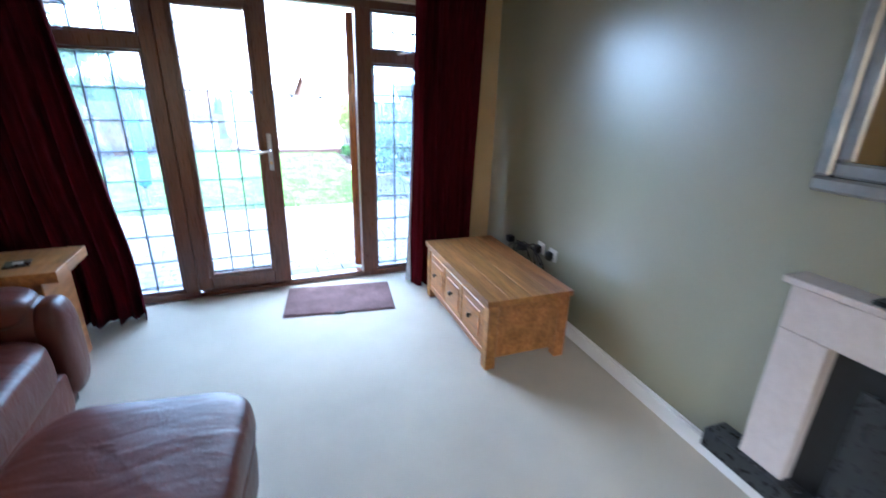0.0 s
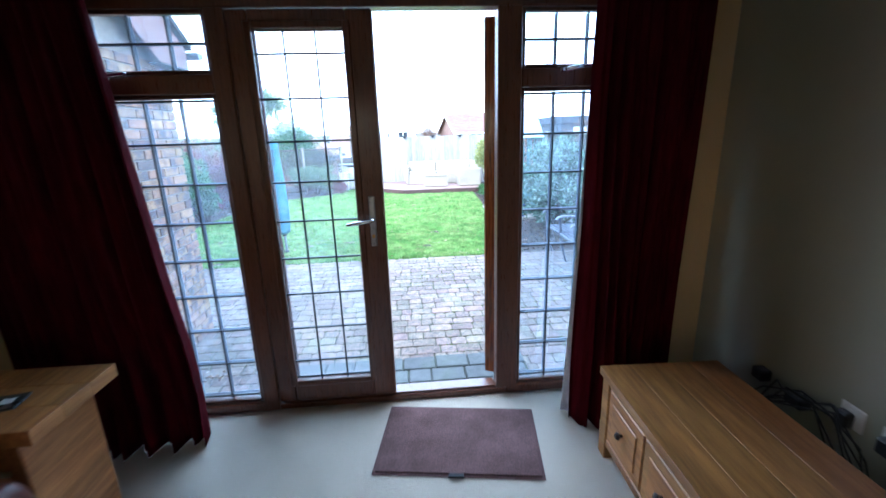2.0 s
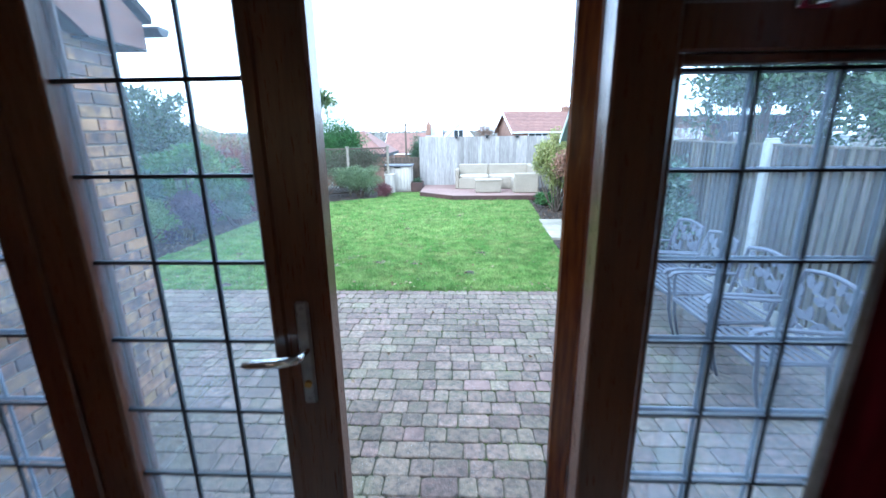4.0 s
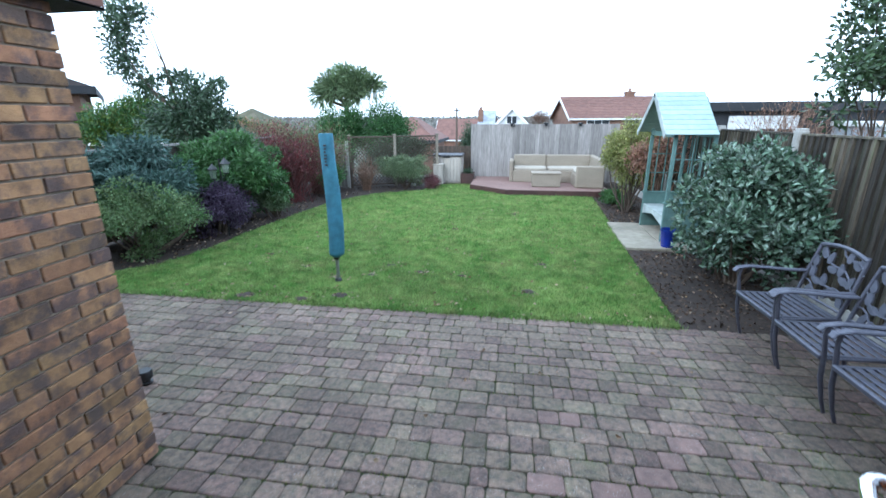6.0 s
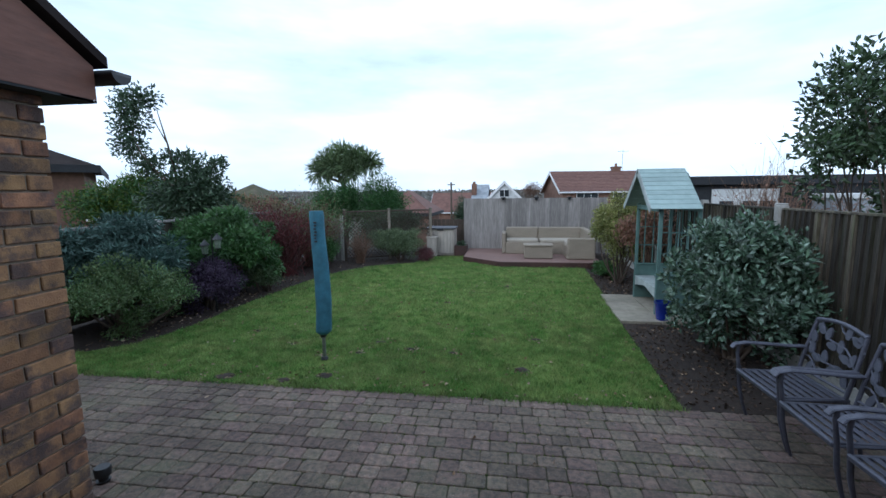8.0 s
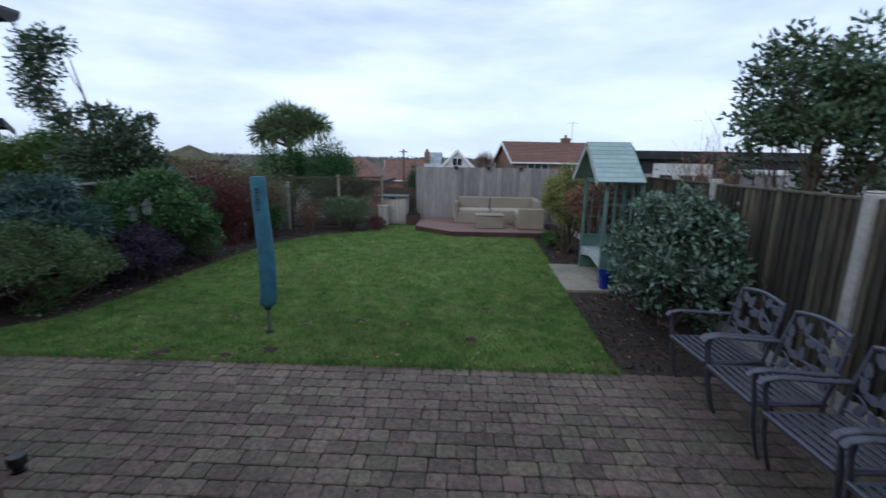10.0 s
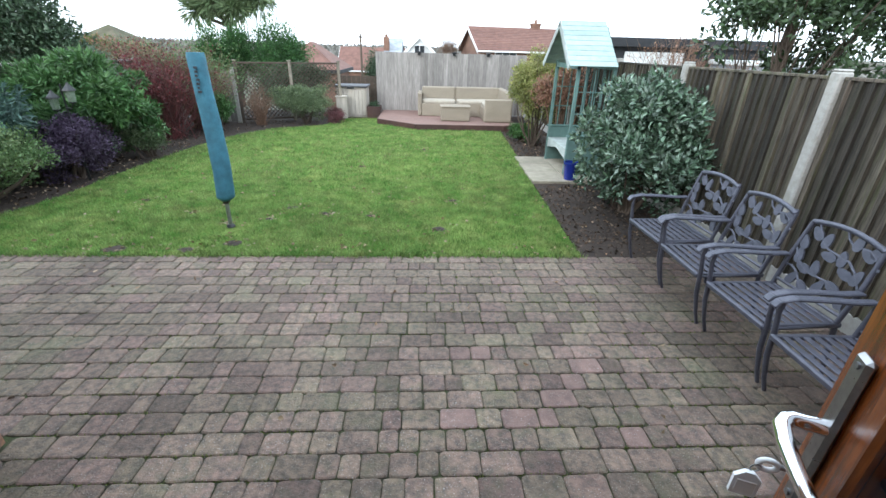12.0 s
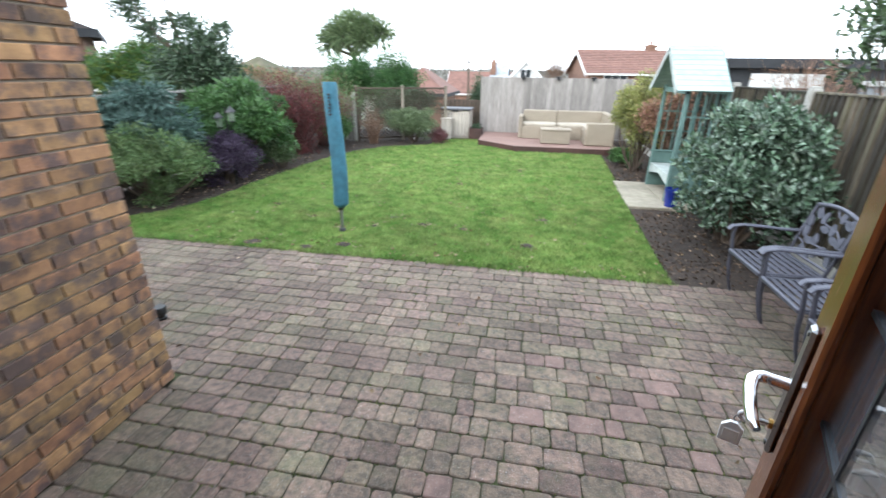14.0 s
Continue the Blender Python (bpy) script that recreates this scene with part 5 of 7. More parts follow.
rs = np.random.RandomState(33)
t = thing("tree", (-6.5, 12.3, -0.42), "spindly evergreen tree with a leaning open crown", "tree")
part("trunk", Geo().tube([(-6.5, 12.3, -0.42), (-6.6, 12.3, 0.9), (-6.72, 12.25, 1.8), (-6.85, 12.2, 2.7), (-7.05, 12.2, 3.5)], [0.06, 0.05, 0.035, 0.02, 0.008], 8), M_BARK, t, "", True)
cl = [(np.array(c), np.array(s)) for c, s in (((-7.75, 12.2, 3.35), (0.42, 0.4, 0.55)), ((-7.5, 12.2, 3.75), (0.55, 0.4, 0.28)), ((-7.8, 12.2, 2.75), (0.34, 0.4, 0.42)), ((-6.6, 12.3, 2.45), (0.50, 0.4, 0.18)), ((-6.3, 12.3, 2.1), (0.55, 0.45, 0.36)), ((-6.7, 12.3, 1.75), (0.7, 0.5, 0.45)), ((-6.0, 12.3, 1.75), (0.45, 0.45, 0.45)), ((-7.35, 12.2, 2.3), (0.35, 0.3, 0.25)), ((-5.75, 12.3, 2.3), (0.18, 0.2, 0.2)))]
part("branches", stems((-6.75, 12.25, 1.8), [c for c, _ in cl], 0.022, 0.006, rs), M_BARK, t)
cl += [(np.array(c), np.array(s)) for c, s in (((-6.5, 12.4, 1.35), (0.8, 0.6, 0.55)), ((-5.9, 12.4, 1.35), (0.5, 0.5, 0.5)), ((-7.3, 12.4, 1.5), (0.6, 0.5, 0.4)))]
P, D = leaf_points(rs, cl, 8500, 0.1, 0.9, 0.15)
part("crown", leaf_mesh("crown", P, D, 0.115, 0.046, rs), L_DARK, t)

bush("hedge", "clipped yellow-green conifer hedge beyond the fence", "hedge", (-9.1, 13.6, 1.15), (2.3, 0.9, 1.10), 18000, 0.11, 0.036, L_HEDGE, 34, 90, base=(-8.9, 13.6, -0.42), second=(L_CONIF, 0.5, "deeper green sprays"), up=0.3, size=(0.16, 0.32), reach=(0.4, 0.9), low=-1.0)
bush("hedge", "yellow-green hedge behind the old fence", "hedge", (-7.6, 15.8, 0.9), (1.7, 1.0, 0.85), 11000, 0.08, 0.03, L_HEDGE, 35, 40, base=(-7.6, 15.8, -0.42), up=0.6, second=(L_BROWN, 0.4, "brown winter leaves"), low=-1.0)
bush("conifer", "bright green feathery conifer behind the trellis", "tree", (-5.15, 17.4, 1.0), (1.05, 0.8, 1.08), 15000, 0.095, 0.026, L_CONIF, 36, 34, base=(-5.2, 17.4, -0.42), up=0.3, low=-1.0)
bush("conifer", "bright green conifer beside its neighbour behind the trellis", "tree", (-3.5, 17.6, 0.95), (1.10, 0.8, 1.12), 15000, 0.095, 0.026, L_CONIF, 37, 34, base=(-3.6, 17.6, -0.42), up=0.3, low=-1.0)
bush("conifer", "small dark conical conifer beyond the back fence", "tree", (-1.15, 19.4, 0.45), (0.40, 0.40, 1.05), 4000, 0.07, 0.024, L_DARK, 38, 26, base=(-1.15, 19.4, -0.45), up=0.9, low=-1.0)

# cabbage palm
rs = np.random.RandomState(41)
t = thing("palm_tree", (-5.5, 19.0, -0.42), "cabbage palm with spiky leaf heads above the conifers", "palm")
part("trunk", Geo().tube([(-5.5, 19.0, -0.42), (-5.48, 19.0, 1.0), (-5.5, 19.0, 2.1)], [0.13, 0.11, 0.09], 10), M_BARK, t, "", True)
heads = [(-5.55, 19.0, 3.05), (-6.1, 19.0, 2.75), (-5.0, 18.9, 2.9), (-4.5, 19.1, 2.72), (-5.75, 18.7, 2.6), (-6.45, 19.1, 2.4), (-5.15, 18.7, 2.45), (-5.3, 19.4, 2.75)]
PP, DD = [], []
for h in heads:
    part("branch", Geo().tube([(-5.5, 19.0, 2.0), ((h[0] - 5.5) / 2, (h[1] + 19.0) / 2, (h[2] + 2.0) / 2 - 0.05), h], [0.06, 0.05, 0.035], 7), M_BARK, t, "", True)
    d = unit(rs.normal(size=(300, 3)) + np.array([0, 0, 0.3]))
    q = np.array(h) + d * 0.30 * np.array([1, 1, 0.9])
    PP += [np.array(h) + d * 0.03, q]
    DD += [d, d + np.array([0, 0, -0.75]) * rs.uniform(0.0, 1.0, (300, 1))]
PP, DD = np.concatenate(PP), np.concatenate(DD)
part("crown", leaf_mesh("crown", PP, DD, 0.36, 0.026, rs, 0.15), L_PALM, t)

# bare shrubs seen above the right fence
twigs("shrub", "bare winter shrub standing beyond the fence", "shrub", (5.9, 13.2, -0.42), (0.9, 0.7), 2.75, 110, M_TWIG, 51, 0.008, L_BROWN, 160)
twigs("shrub", "bare reddish winter shrub beyond the fence", "shrub", (6.9, 12.6, -0.42), (0.9, 0.7), 2.15, 90, M_TWIG, 52, 0.008, L_BROWN, 260)


# ---------------------------------------------------------------- the brick wing and neighbouring houses
WX, WY = -1.48, 5.26
g = Geo().box(-6.2, WX - 0.012, 3.67, WY - 0.012, -0.3, 2.12)
g.add([(WX - 0.012, 3.67, 2.12), (WX - 0.012, WY - 0.012, 2.12), (WX - 0.012, 3.67, 3.1), (-6.2, 3.67, 2.12), (-6.2, WY - 0.012, 2.12), (-6.2, 3.67, 3.1)], [(0, 1, 2), (3, 5, 4), (1, 4, 5, 2), (0, 2, 5, 3)])
wing = setting("wall_wing", g, M_MORTAR, "yellow-brown stock brick side wall of the house wing", category="wall")
t = thing("wing_roof", (WX, WY, 2.1), "dark tiled roof edge with brown bargeboard and black gutter", "roof", "", "structure")
sl = math.tan(radians(32))
ex, ey, ez = WX + 0.10, WY + 0.17, 2.245
g = Geo()
y2 = 3.3
g.add([(-6.3, ey + 0.05, ez), (ex + 0.03, ey + 0.05, ez), (ex + 0.03, y2, ez + (ey + 0.05 - y2) * sl), (-6.3, y2, ez + (ey + 0.05 - y2) * sl),
       (-6.3, ey + 0.05, ez + 0.05), (ex + 0.03, ey + 0.05, ez + 0.05), (ex + 0.03, y2, ez + 0.05 + (ey + 0.05 - y2) * sl), (-6.3, y2, ez + 0.05 + (ey + 0.05 - y2) * sl)],
      [(3, 2, 1, 0), (4, 5, 6, 7), (0, 1, 5, 4), (1, 2, 6, 5), (2, 3, 7, 6), (3, 0, 4, 7)])
part("roof_slope", g, M_TILEDARK, t)
g = Geo()
b0 = 2.085
g.add([(ex, ey, b0), (ex, ey, ez - 0.005), (ex, y2, ez - 0.005 + (ey - y2) * sl), (ex, y2, b0 + 0.0 + (ey - 0.45 - y2) * sl), (ex, ey - 0.45, b0)], [(0, 1, 2, 3, 4)])
g.add([(ex - 0.02, ey, b0), (ex - 0.02, ey, ez - 0.005), (ex - 0.02, y2, ez - 0.005 + (ey - y2) * sl), (ex - 0.02, y2, b0 + (ey - 0.45 - y2) * sl), (ex - 0.02, ey - 0.45, b0)], [(4, 3, 2, 1, 0)])
part("bargeboard", g, M_FASCIA, t, "brown boarded verge end")
part("soffit", Geo().box(-6.2, ex, WY, ey, b0 - 0.012, b0 - 0.001).box(WX, ex, ey - 0.45, ey, b0 - 0.013, b0 - 0.002), M_FELT, t)
part("fascia", Geo().box(-6.2, ex - 0.021, ey - 0.015, ey + 0.001, b0, ez - 0.005), M_FASCIA, t)
gp = []
g = Geo()
n = 10
for x in (-6.2, ex + 0.09):
    for k in range(n + 1):
        a = math.pi + math.pi * k / n
        gp.append((x, ey + 0.062 + 0.056 * math.cos(a), ez - 0.02 + 0.056 * math.sin(a)))
g.add(gp, [(k, k + 1, n + 2 + k, n + 1 + k) for k in range(n)] + [tuple(range(n + 1, 2 * n + 2))])
ob = part("gutter", g, M_BLACK, t, "black half-round gutter", True)
ob.modifiers.new("thickness", "SOLIDIFY").thickness = 0.004

# black pot at the wing's corner
t = thing("drain_shoe", (-2.12, 5.86, GROUND), "small black plastic garden spotlight standing on the paving", "garden light")
part("body", Geo().lathe((-2.12, 5.86, GROUND), [(0.04, 0.0), (0.045, 0.015), (0.03, 0.02), (0.03, 0.04), (0.048, 0.05), (0.052, 0.10), (0.045, 0.11)], 16), M_BLACK, t, "", True)


def window_on(parent, x, y, z, w, h, n=2):
    wdw = part("window", Geo().box(x - w / 2, x + w / 2, y - 0.06, y, z, z + h), M_WHITE, parent)
    for k in range(n):
        pw = (w - 0.1 - 0.06 * (n - 1)) / n
        x0 = x - w / 2 + 0.05 + k * (pw + 0.06)
        sub("pane", Geo().box(x0, x0 + pw, y - 0.085, y - 0.055, z + 0.06, z + h - 0.06), M_DARKWIN, wdw)
    return wdw


def house(name, label, x0, x1, y0, y1, zb, eave, ridge, wallm, roofm, ends="y", over=0.3, chim=None, wins=()):
    """A plain house; ends: 'x' when the gables face +-x, 'y' when they face the garden, 'h' for a hipped roof."""
    t = thing(name, ((x0 + x1) / 2, y0, zb), label, "house")
    part("wall", Geo().box(x0, x1, y0, y1, zb, eave), wallm, t)
    xm, ym = (x0 + x1) / 2, (y0 + y1) / 2
    o = over
    g, gw = Geo(), Geo()
    if ends == "x":
        dr = (ridge - eave) / (ym - y0) * o
        vs = [(x0 - o, y0 - o, eave - dr), (x1 + o, y0 - o, eave - dr), (x1 + o, ym, ridge), (x0 - o, ym, ridge), (x0 - o, y1 + o, eave - dr), (x1 + o, y1 + o, eave - dr)]
        vs += [(a, b, c + 0.12) for a, b, c in vs]
        g.add(vs, [(0, 1, 2, 3)[::-1], (3, 2, 5, 4)[::-1], (6, 7, 8, 9), (9, 8, 11, 10), (0, 1, 7, 6), (4, 10, 11, 5), (0, 6, 9, 3), (3, 9, 10, 4), (1, 2, 8, 7), (2, 5, 11, 8)])
        gw.add([(x, y, z) for x in (x0, x1) for y, z in ((y0, eave), (y1, eave), (ym, ridge))], [(0, 2, 1), (3, 4, 5)])
        barge = Geo()
        for x in (x0 - o - 0.03, x1 + o):
            for ya, yb in ((y0 - o, ym), (y1 + o, ym)):
                barge.add([(x, ya, eave - dr - 0.16), (x, yb, ridge - 0.16), (x, yb, ridge + 0.13), (x, ya, eave - dr + 0.13), (x + 0.03, ya, eave - dr - 0.16), (x + 0.03, yb, ridge - 0.16), (x + 0.03, yb, ridge + 0.13), (x + 0.03, ya, eave - dr + 0.13)], [(0, 1, 2, 3), (7, 6, 5, 4), (0, 4, 5, 1), (3, 2, 6, 7)])
        for k in range(0, len(barge.v), 8):
            part("bargeboard", Geo().add(barge.v[k:k + 8], [(0, 1, 2, 3), (7, 6, 5, 4), (0, 4, 5, 1), (3, 2, 6, 7)]), M_WHITE, t)
        part("fascia", Geo().box(x0 - o, x1 + o, y0 - o - 0.03, y0 - o, eave - dr - 0.03, eave - dr + 0.1), M_WHITE, t)
    elif ends == "y":
        dr = (ridge - eave) / (xm - x0) * o
        vs = [(x0 - o, y0 - o, eave - dr), (x0 - o, y1 + o, eave - dr), (xm, y1 + o, ridge), (xm, y0 - o, ridge), (x1 + o, y0 - o, eave - dr), (x1 + o, y1 + o, eave - dr)]
        vs += [(a, b, c + 0.12) for a, b, c in vs]
        g.add(vs, [(0, 1, 2, 3), (3, 2, 5, 4), (9, 8, 7, 6), (10, 11, 8, 9), (0, 3, 9, 6), (3, 4, 10, 9), (1, 7, 8, 2), (2, 8, 11, 5), (0, 6, 7, 1), (4, 5, 11, 10)])
        gw.add([(x, y, z) for y in (y0, y1) for x, z in ((x0, eave), (x1, eave), (xm, ridge))], [(0, 1, 2), (3, 5, 4)])
        barge = Geo()
        for xa in (x0 - o, x1 + o):
            y = y0 - o - 0.03
            barge.add([(xa, y, eave - dr - 0.18), (xm, y, ridge - 0.18), (xm, y, ridge + 0.13), (xa, y, eave - dr + 0.13), (xa, y + 0.03, eave - dr - 0.18), (xm, y + 0.03, ridge - 0.18), (xm, y + 0.03, ridge + 0.13), (xa, y + 0.03, eave - dr + 0.13)], [(0, 1, 2, 3), (7, 6, 5, 4), (0, 4, 5, 1), (3, 2, 6, 7)])
        for k in range(0, len(barge.v), 8):
            part("bargeboard", Geo().add(barge.v[k:k + 8], [(0, 1, 2, 3), (7, 6, 5, 4), (0, 4, 5, 1), (3, 2, 6, 7)]), M_WHITE, t)
    else:
        h = min(x1 - x0, y1 - y0) / 2
        a, b = (x0 + h, x1 - h) if x1 - x0 > y1 - y0 else (xm, xm)
        c, d = (y0 + h, y1 - h) if y1 - y0 > x1 - x0 else (ym, ym)
        g.add([(x0 - o, y0 - o, eave), (x1 + o, y0 - o, eave), (x1 + o, y1 + o, eave), (x0 - o, y1 + o, eave), (a, c, ridge), (b, c if c == d else c, ridge), (b, d, ridge), (a, d, ridge)],
              [(0, 1, 5, 4), (1, 2, 6, 5), (2, 3, 7, 6), (3, 0, 4, 7), (3, 2, 1, 0)])
        part("fascia", Geo().box(x0 - o, x1 + o, y0 - o - 0.03, y0 - o, eave - 0.2, eave + 0.02).box(x1 + o, x1 + o + 0.03, y0 - o, y1 + o, eave - 0.2, eave + 0.02), M_FELT, t)
    roof = part("roof", g, roofm, t)
    for k in range(0, len(gw.v), 3):
        part("gable", Geo().add(gw.v[k:k + 3], [(0, 1, 2)]), wallm, t)
    if chim:
        cx, cy, cw, ch = chim
        sub("chimney", Geo().box(cx - cw / 2, cx + cw / 2, cy - 0.3, cy + 0.3, ridge - 1.0, ridge + ch, 0.02).box(cx - cw / 2 - 0.06, cx + cw / 2 + 0.06, cy - 0.36, cy + 0.36, ridge + ch - 0.18, ridge + ch - 0.06).tube([(cx, cy, ridge + ch), (cx, cy, ridge + ch + 0.3)], 0.12, 10), M_BRICKFAR, roof)
    for x, z, w, h, n in wins:
        window_on(t, x, y0, z, w, h, n)
    return t


def rows_on(t, x0, x1, ya, za, yb, zb2, n, m):
    """Courses of roof tiles as low steps."""
    for k in range(n):
        u0, u1 = k / n, (k + 1) / n
        g = Geo()
        y0, y1, z0, z1 = ya + (yb - ya) * u0, ya + (yb - ya) * u1, za + (zb2 - za) * u0, za + (zb2 - za) * u1
        g.add([(x0, y0, z0 + 0.05), (x1, y0, z0 + 0.05), (x1, y1, z1 + 0.01), (x0, y1, z1 + 0.01), (x0, y0, z0 - 0.02), (x1, y0, z0 - 0.02)], [(0, 1, 2, 3), (4, 5, 1, 0)])
        part("tile_course", g, m, t)


h1 = house("house", "red-roofed brick house with white windows beyond the back fence", 4.3, 13.2, 45, 52, -4.6, 1.6, 3.4, M_BRICKFAR, M_TILERED, "x", 0.35, (10.6, 48.6, 0.8, 0.55), ((6.6, 0.42, 2.0, 1.0, 3), (10.3, 0.42, 2.6, 1.0, 3), (6.6, -3.4, 2.0, 1.2, 3), (10.3, -3.4, 2.6, 1.2, 3)))
rows_on(h1, 3.95, 13.55, 44.65, 1.54, 48.5, 3.52, 14, M_TILERED)
part("aerial", Geo().tube([(11.2, 48.5, 3.3), (11.2, 48.5, 5.6)], 0.02, 6).box(10.7, 11.8, 48.49, 48.51, 5.4, 5.43).box(10.85, 10.87, 48.3, 48.7, 5.41, 5.42).box(11.1, 11.12, 48.2, 48.8, 5.41, 5.42).box(11.5, 11.52, 48.3, 48.7, 5.41, 5.42), M_STEEL, h1, "thin roof aerial")
h1.rotation_euler[2] = radians(9)
h1.location.x += 1.25
h2 = house("house", "white gabled house with pale slate roof beyond the fence", -1.35, 1.95, 45, 52, -4.6, 0.85, 2.5, M_RENDER, M_TILEGREY, "y", 0.2, None, ((0.3, 1.05, 0.95, 0.75, 2),))
part("side_wing", Geo().box(-2.7, -1.37, 46.5, 52, -4.6, 1.0), M_RENDER, h2)
part("side_roof", Geo().add([(-3.0, 46.2, 0.85), (-1.3, 46.2, 0.85), (-1.3, 49.2, 2.35), (-3.0, 49.2, 2.35), (-3.0, 52.2, 0.85), (-1.3, 52.2, 0.85)], [(0, 1, 2, 3), (3, 2, 5, 4), (0, 3, 4)]), M_TILEGREY, h2)
part("chimney", Geo().box(-3.0, -2.5, 47, 47.7, 0.4, 2.4, 0.03).tube([(-2.75, 47.35, 2.4), (-2.75, 47.35, 2.62)], 0.14, 8), M_BRICKFAR, h2)
h3 = house("house", "red clay hipped roof of a bungalow beyond the trellis", -8.6, -4.9, 33, 38, -4.0, 0.15, 1.75, M_BRICKFAR, M_TILERED, "h", 0.3)
h4 = house("house", "brown-roofed house low beyond the fence", -8.0, -1.6, 52, 58, -4.6, -0.6, 1.4, M_BRICKFAR, M_TILERED, "x", 0.3, None, ((-3.2, -2.0, 1.4, 1.0, 2),))
h5 = house("bungalow", "dark-roofed brick bungalow behind the hedge", -18.6, -11.65, 15.0, 22.0, -0.5, 2.5, 4.2, M_BRICKFAR, M_TILEDARK, "h", 0.4, None, ((-14.4, 0.6, 1.2, 1.1, 2),))
h5.rotation_euler[2] = radians(45)
h5.location.x, h5.location.y = -14.38, 12.26
h6 = house("bungalow", "small red brick outbuilding with white window beyond the shrubs", -12.0, -9.2, 14.8, 16.0, -0.5, 0.95, 1.3, M_TILERED, M_TILEDARK, "x", 0.1, None, ((-9.9, 0.35, 0.7, 0.45, 2),))
h7 = house("house", "far brown-roofed house with a pointed roof beyond the hedge", -20.5, -17.5, 33, 36, -1.0, 1.3, 2.4, M_BRICKFAR, M_TILEMOSS, "h", 0.3)
t = thing("outbuilding", (10.3, 22, -0.9), "flat-roofed black-clad building with white band and windows", "building")
part("wall", Geo().box(7.8, 14.5, 22.0, 27.0, -0.9, 1.78), M_FELT, t)
part("roof", Geo().box(7.5, 14.8, 21.7, 27.3, 1.78, 2.12, 0.02), M_FELT, t)
part("white_band", Geo().box(8.6, 11.0, 21.94, 22.0, 0.2, 1.62), M_RENDER, t, "white rendered wall band")
for x in (9.1, 9.95, 10.55):
    w = part("window", Geo().box(x - 0.22, x + 0.28, 21.90, 21.939, 0.5, 1.15), M_FELT, t)
    sub("pane", Geo().box(x - 0.18, x + 0.24, 21.885, 21.899, 0.55, 1.10), M_DARKWIN, w)
t = thing("greenhouse", (13.5, 20, -0.6), "pale low greenhouse roof beyond the fence", "greenhouse")
part("frame", Geo().box(12.2, 15.5, 20, 22, -0.6, 1.25), M_TILEGREY, t)
part("roof", Geo().box(12.1, 15.6, 19.9, 22.1, 1.25, 1.42, 0.02), M_RENDER, t)
# telegraph pole and far trees
t = thing("telegraph_pole", (-5.2, 48, -4.6), "thin wooden telegraph pole far beyond the garden", "pole")
part("pole", Geo().tube([(-5.2, 48, -4.6), (-5.2, 48, 2.6)], [0.13, 0.09], 8), M_BARK, t)
part("crossarm", Geo().box(-5.6, -4.8, 47.95, 48.05, 2.3, 2.4), M_BARK, t)
rs = np.random.RandomState(77)
P = np.concatenate([np.stack([rs.uniform(-170, 170, 26000), rs.uniform(95, 330, 26000), np.zeros(26000)], 1)])
P[:, 2] = [terrain(a, b) + abs(rs.normal()) * 0.8 for a, b in P[:, :2]]
me = leaf_mesh("far_woodland", P, rs.normal(size=P.shape) + np.array([0, 0, 0.6]), 1.7, 1.1, rs)
# distance haze is put into the leaf colour as a pale grey-green
me.materials.append(leaf_mat("haze_paled_leaf", (0.15, 0.15, 0.13), (0.19, 0.17, 0.145)))
tagged(new("far_woodland", me), "brown-green winter woodland on the far ridge", "woodland", "", "stuff")
bush("tree", "bare grey winter tree between the far houses", "tree", (3.0, 50, 1.3), (1.5, 1.2, 1.2), 2500, 0.25, 0.02, M_TWIG, 78, 20, base=(3.0, 50, -4.6), low=-0.9)

# ---------------------------------------------------------------- garden things
# covered rotary dryer
PX, PY = -1.52, 8.09
t = thing("rotary_dryer", (PX, PY, GROUND), "closed rotary clothes dryer in a teal cover standing in the lawn", "clothes dryer")
part("pole", Geo().tube([(PX, PY, GROUND - 0.02), (PX, PY, 0.12)], 0.021, 12), M_STEEL, t, "", True)
part("ground_socket", Geo().lathe((PX, PY, GROUND - 0.01), [(0.045, 0.0), (0.045, 0.02), (0.03, 0.045)], 14), M_BLACK, t)
g = Geo()
vs, fs = [], []
nz, na = 40, 28
rr = random.Random(8)
for j in range(nz + 1):
    w = j / nz
    z = 0.005 + 1.43 * w
    rad = 0.045 + 0.041 * min(1, w * 40) - 0.010 * w
    if w > 0.985:
        rad *= 0.93
    for i in range(na):
        a = 2 * math.pi * i / na
        q = rad * (1 + 0.07 * math.sin(3 * a + 5 * w) + 0.05 * noise.noise(Vector((math.cos(a) * 1.5, math.sin(a) * 1.5, z * 5))))
        q *= 1 + 0.06 * math.cos(2 * a)
        vs.append((PX + q * math.cos(a) + 0.018 * math.sin(w * 4), PY + q * math.sin(a), z))
for j in range(nz):
    for i in range(na):
        i2 = (i + 1) % na
        fs.append((j * na + i, j * na + i2, (j + 1) * na + i2, (j + 1) * na + i))
fs.append(tuple(nz * na + i for i in range(na)))
fs.append(tuple(range(na))[::-1])
part("cover", g.add(vs, fs), M_TEAL, t, "teal fabric cover", True)
part("folded_arm_ends", Geo().box(PX - 0.03, PX + 0.03, PY - 0.03, PY + 0.03, -0.03, 0.01, 0.008), M_BLACK, t)
g = Geo()
for k in range(7):
    z = 1.30 - 0.035 * k
    g.box(PX - 0.012 + 0.004 * (k % 2), PX + 0.022 - 0.006 * (k % 3), PY - 0.099, PY - 0.086, z, z + 0.020, 0.002)
part("printed_mark", g, M_LEAD, t, "dark printed marking down the cover")

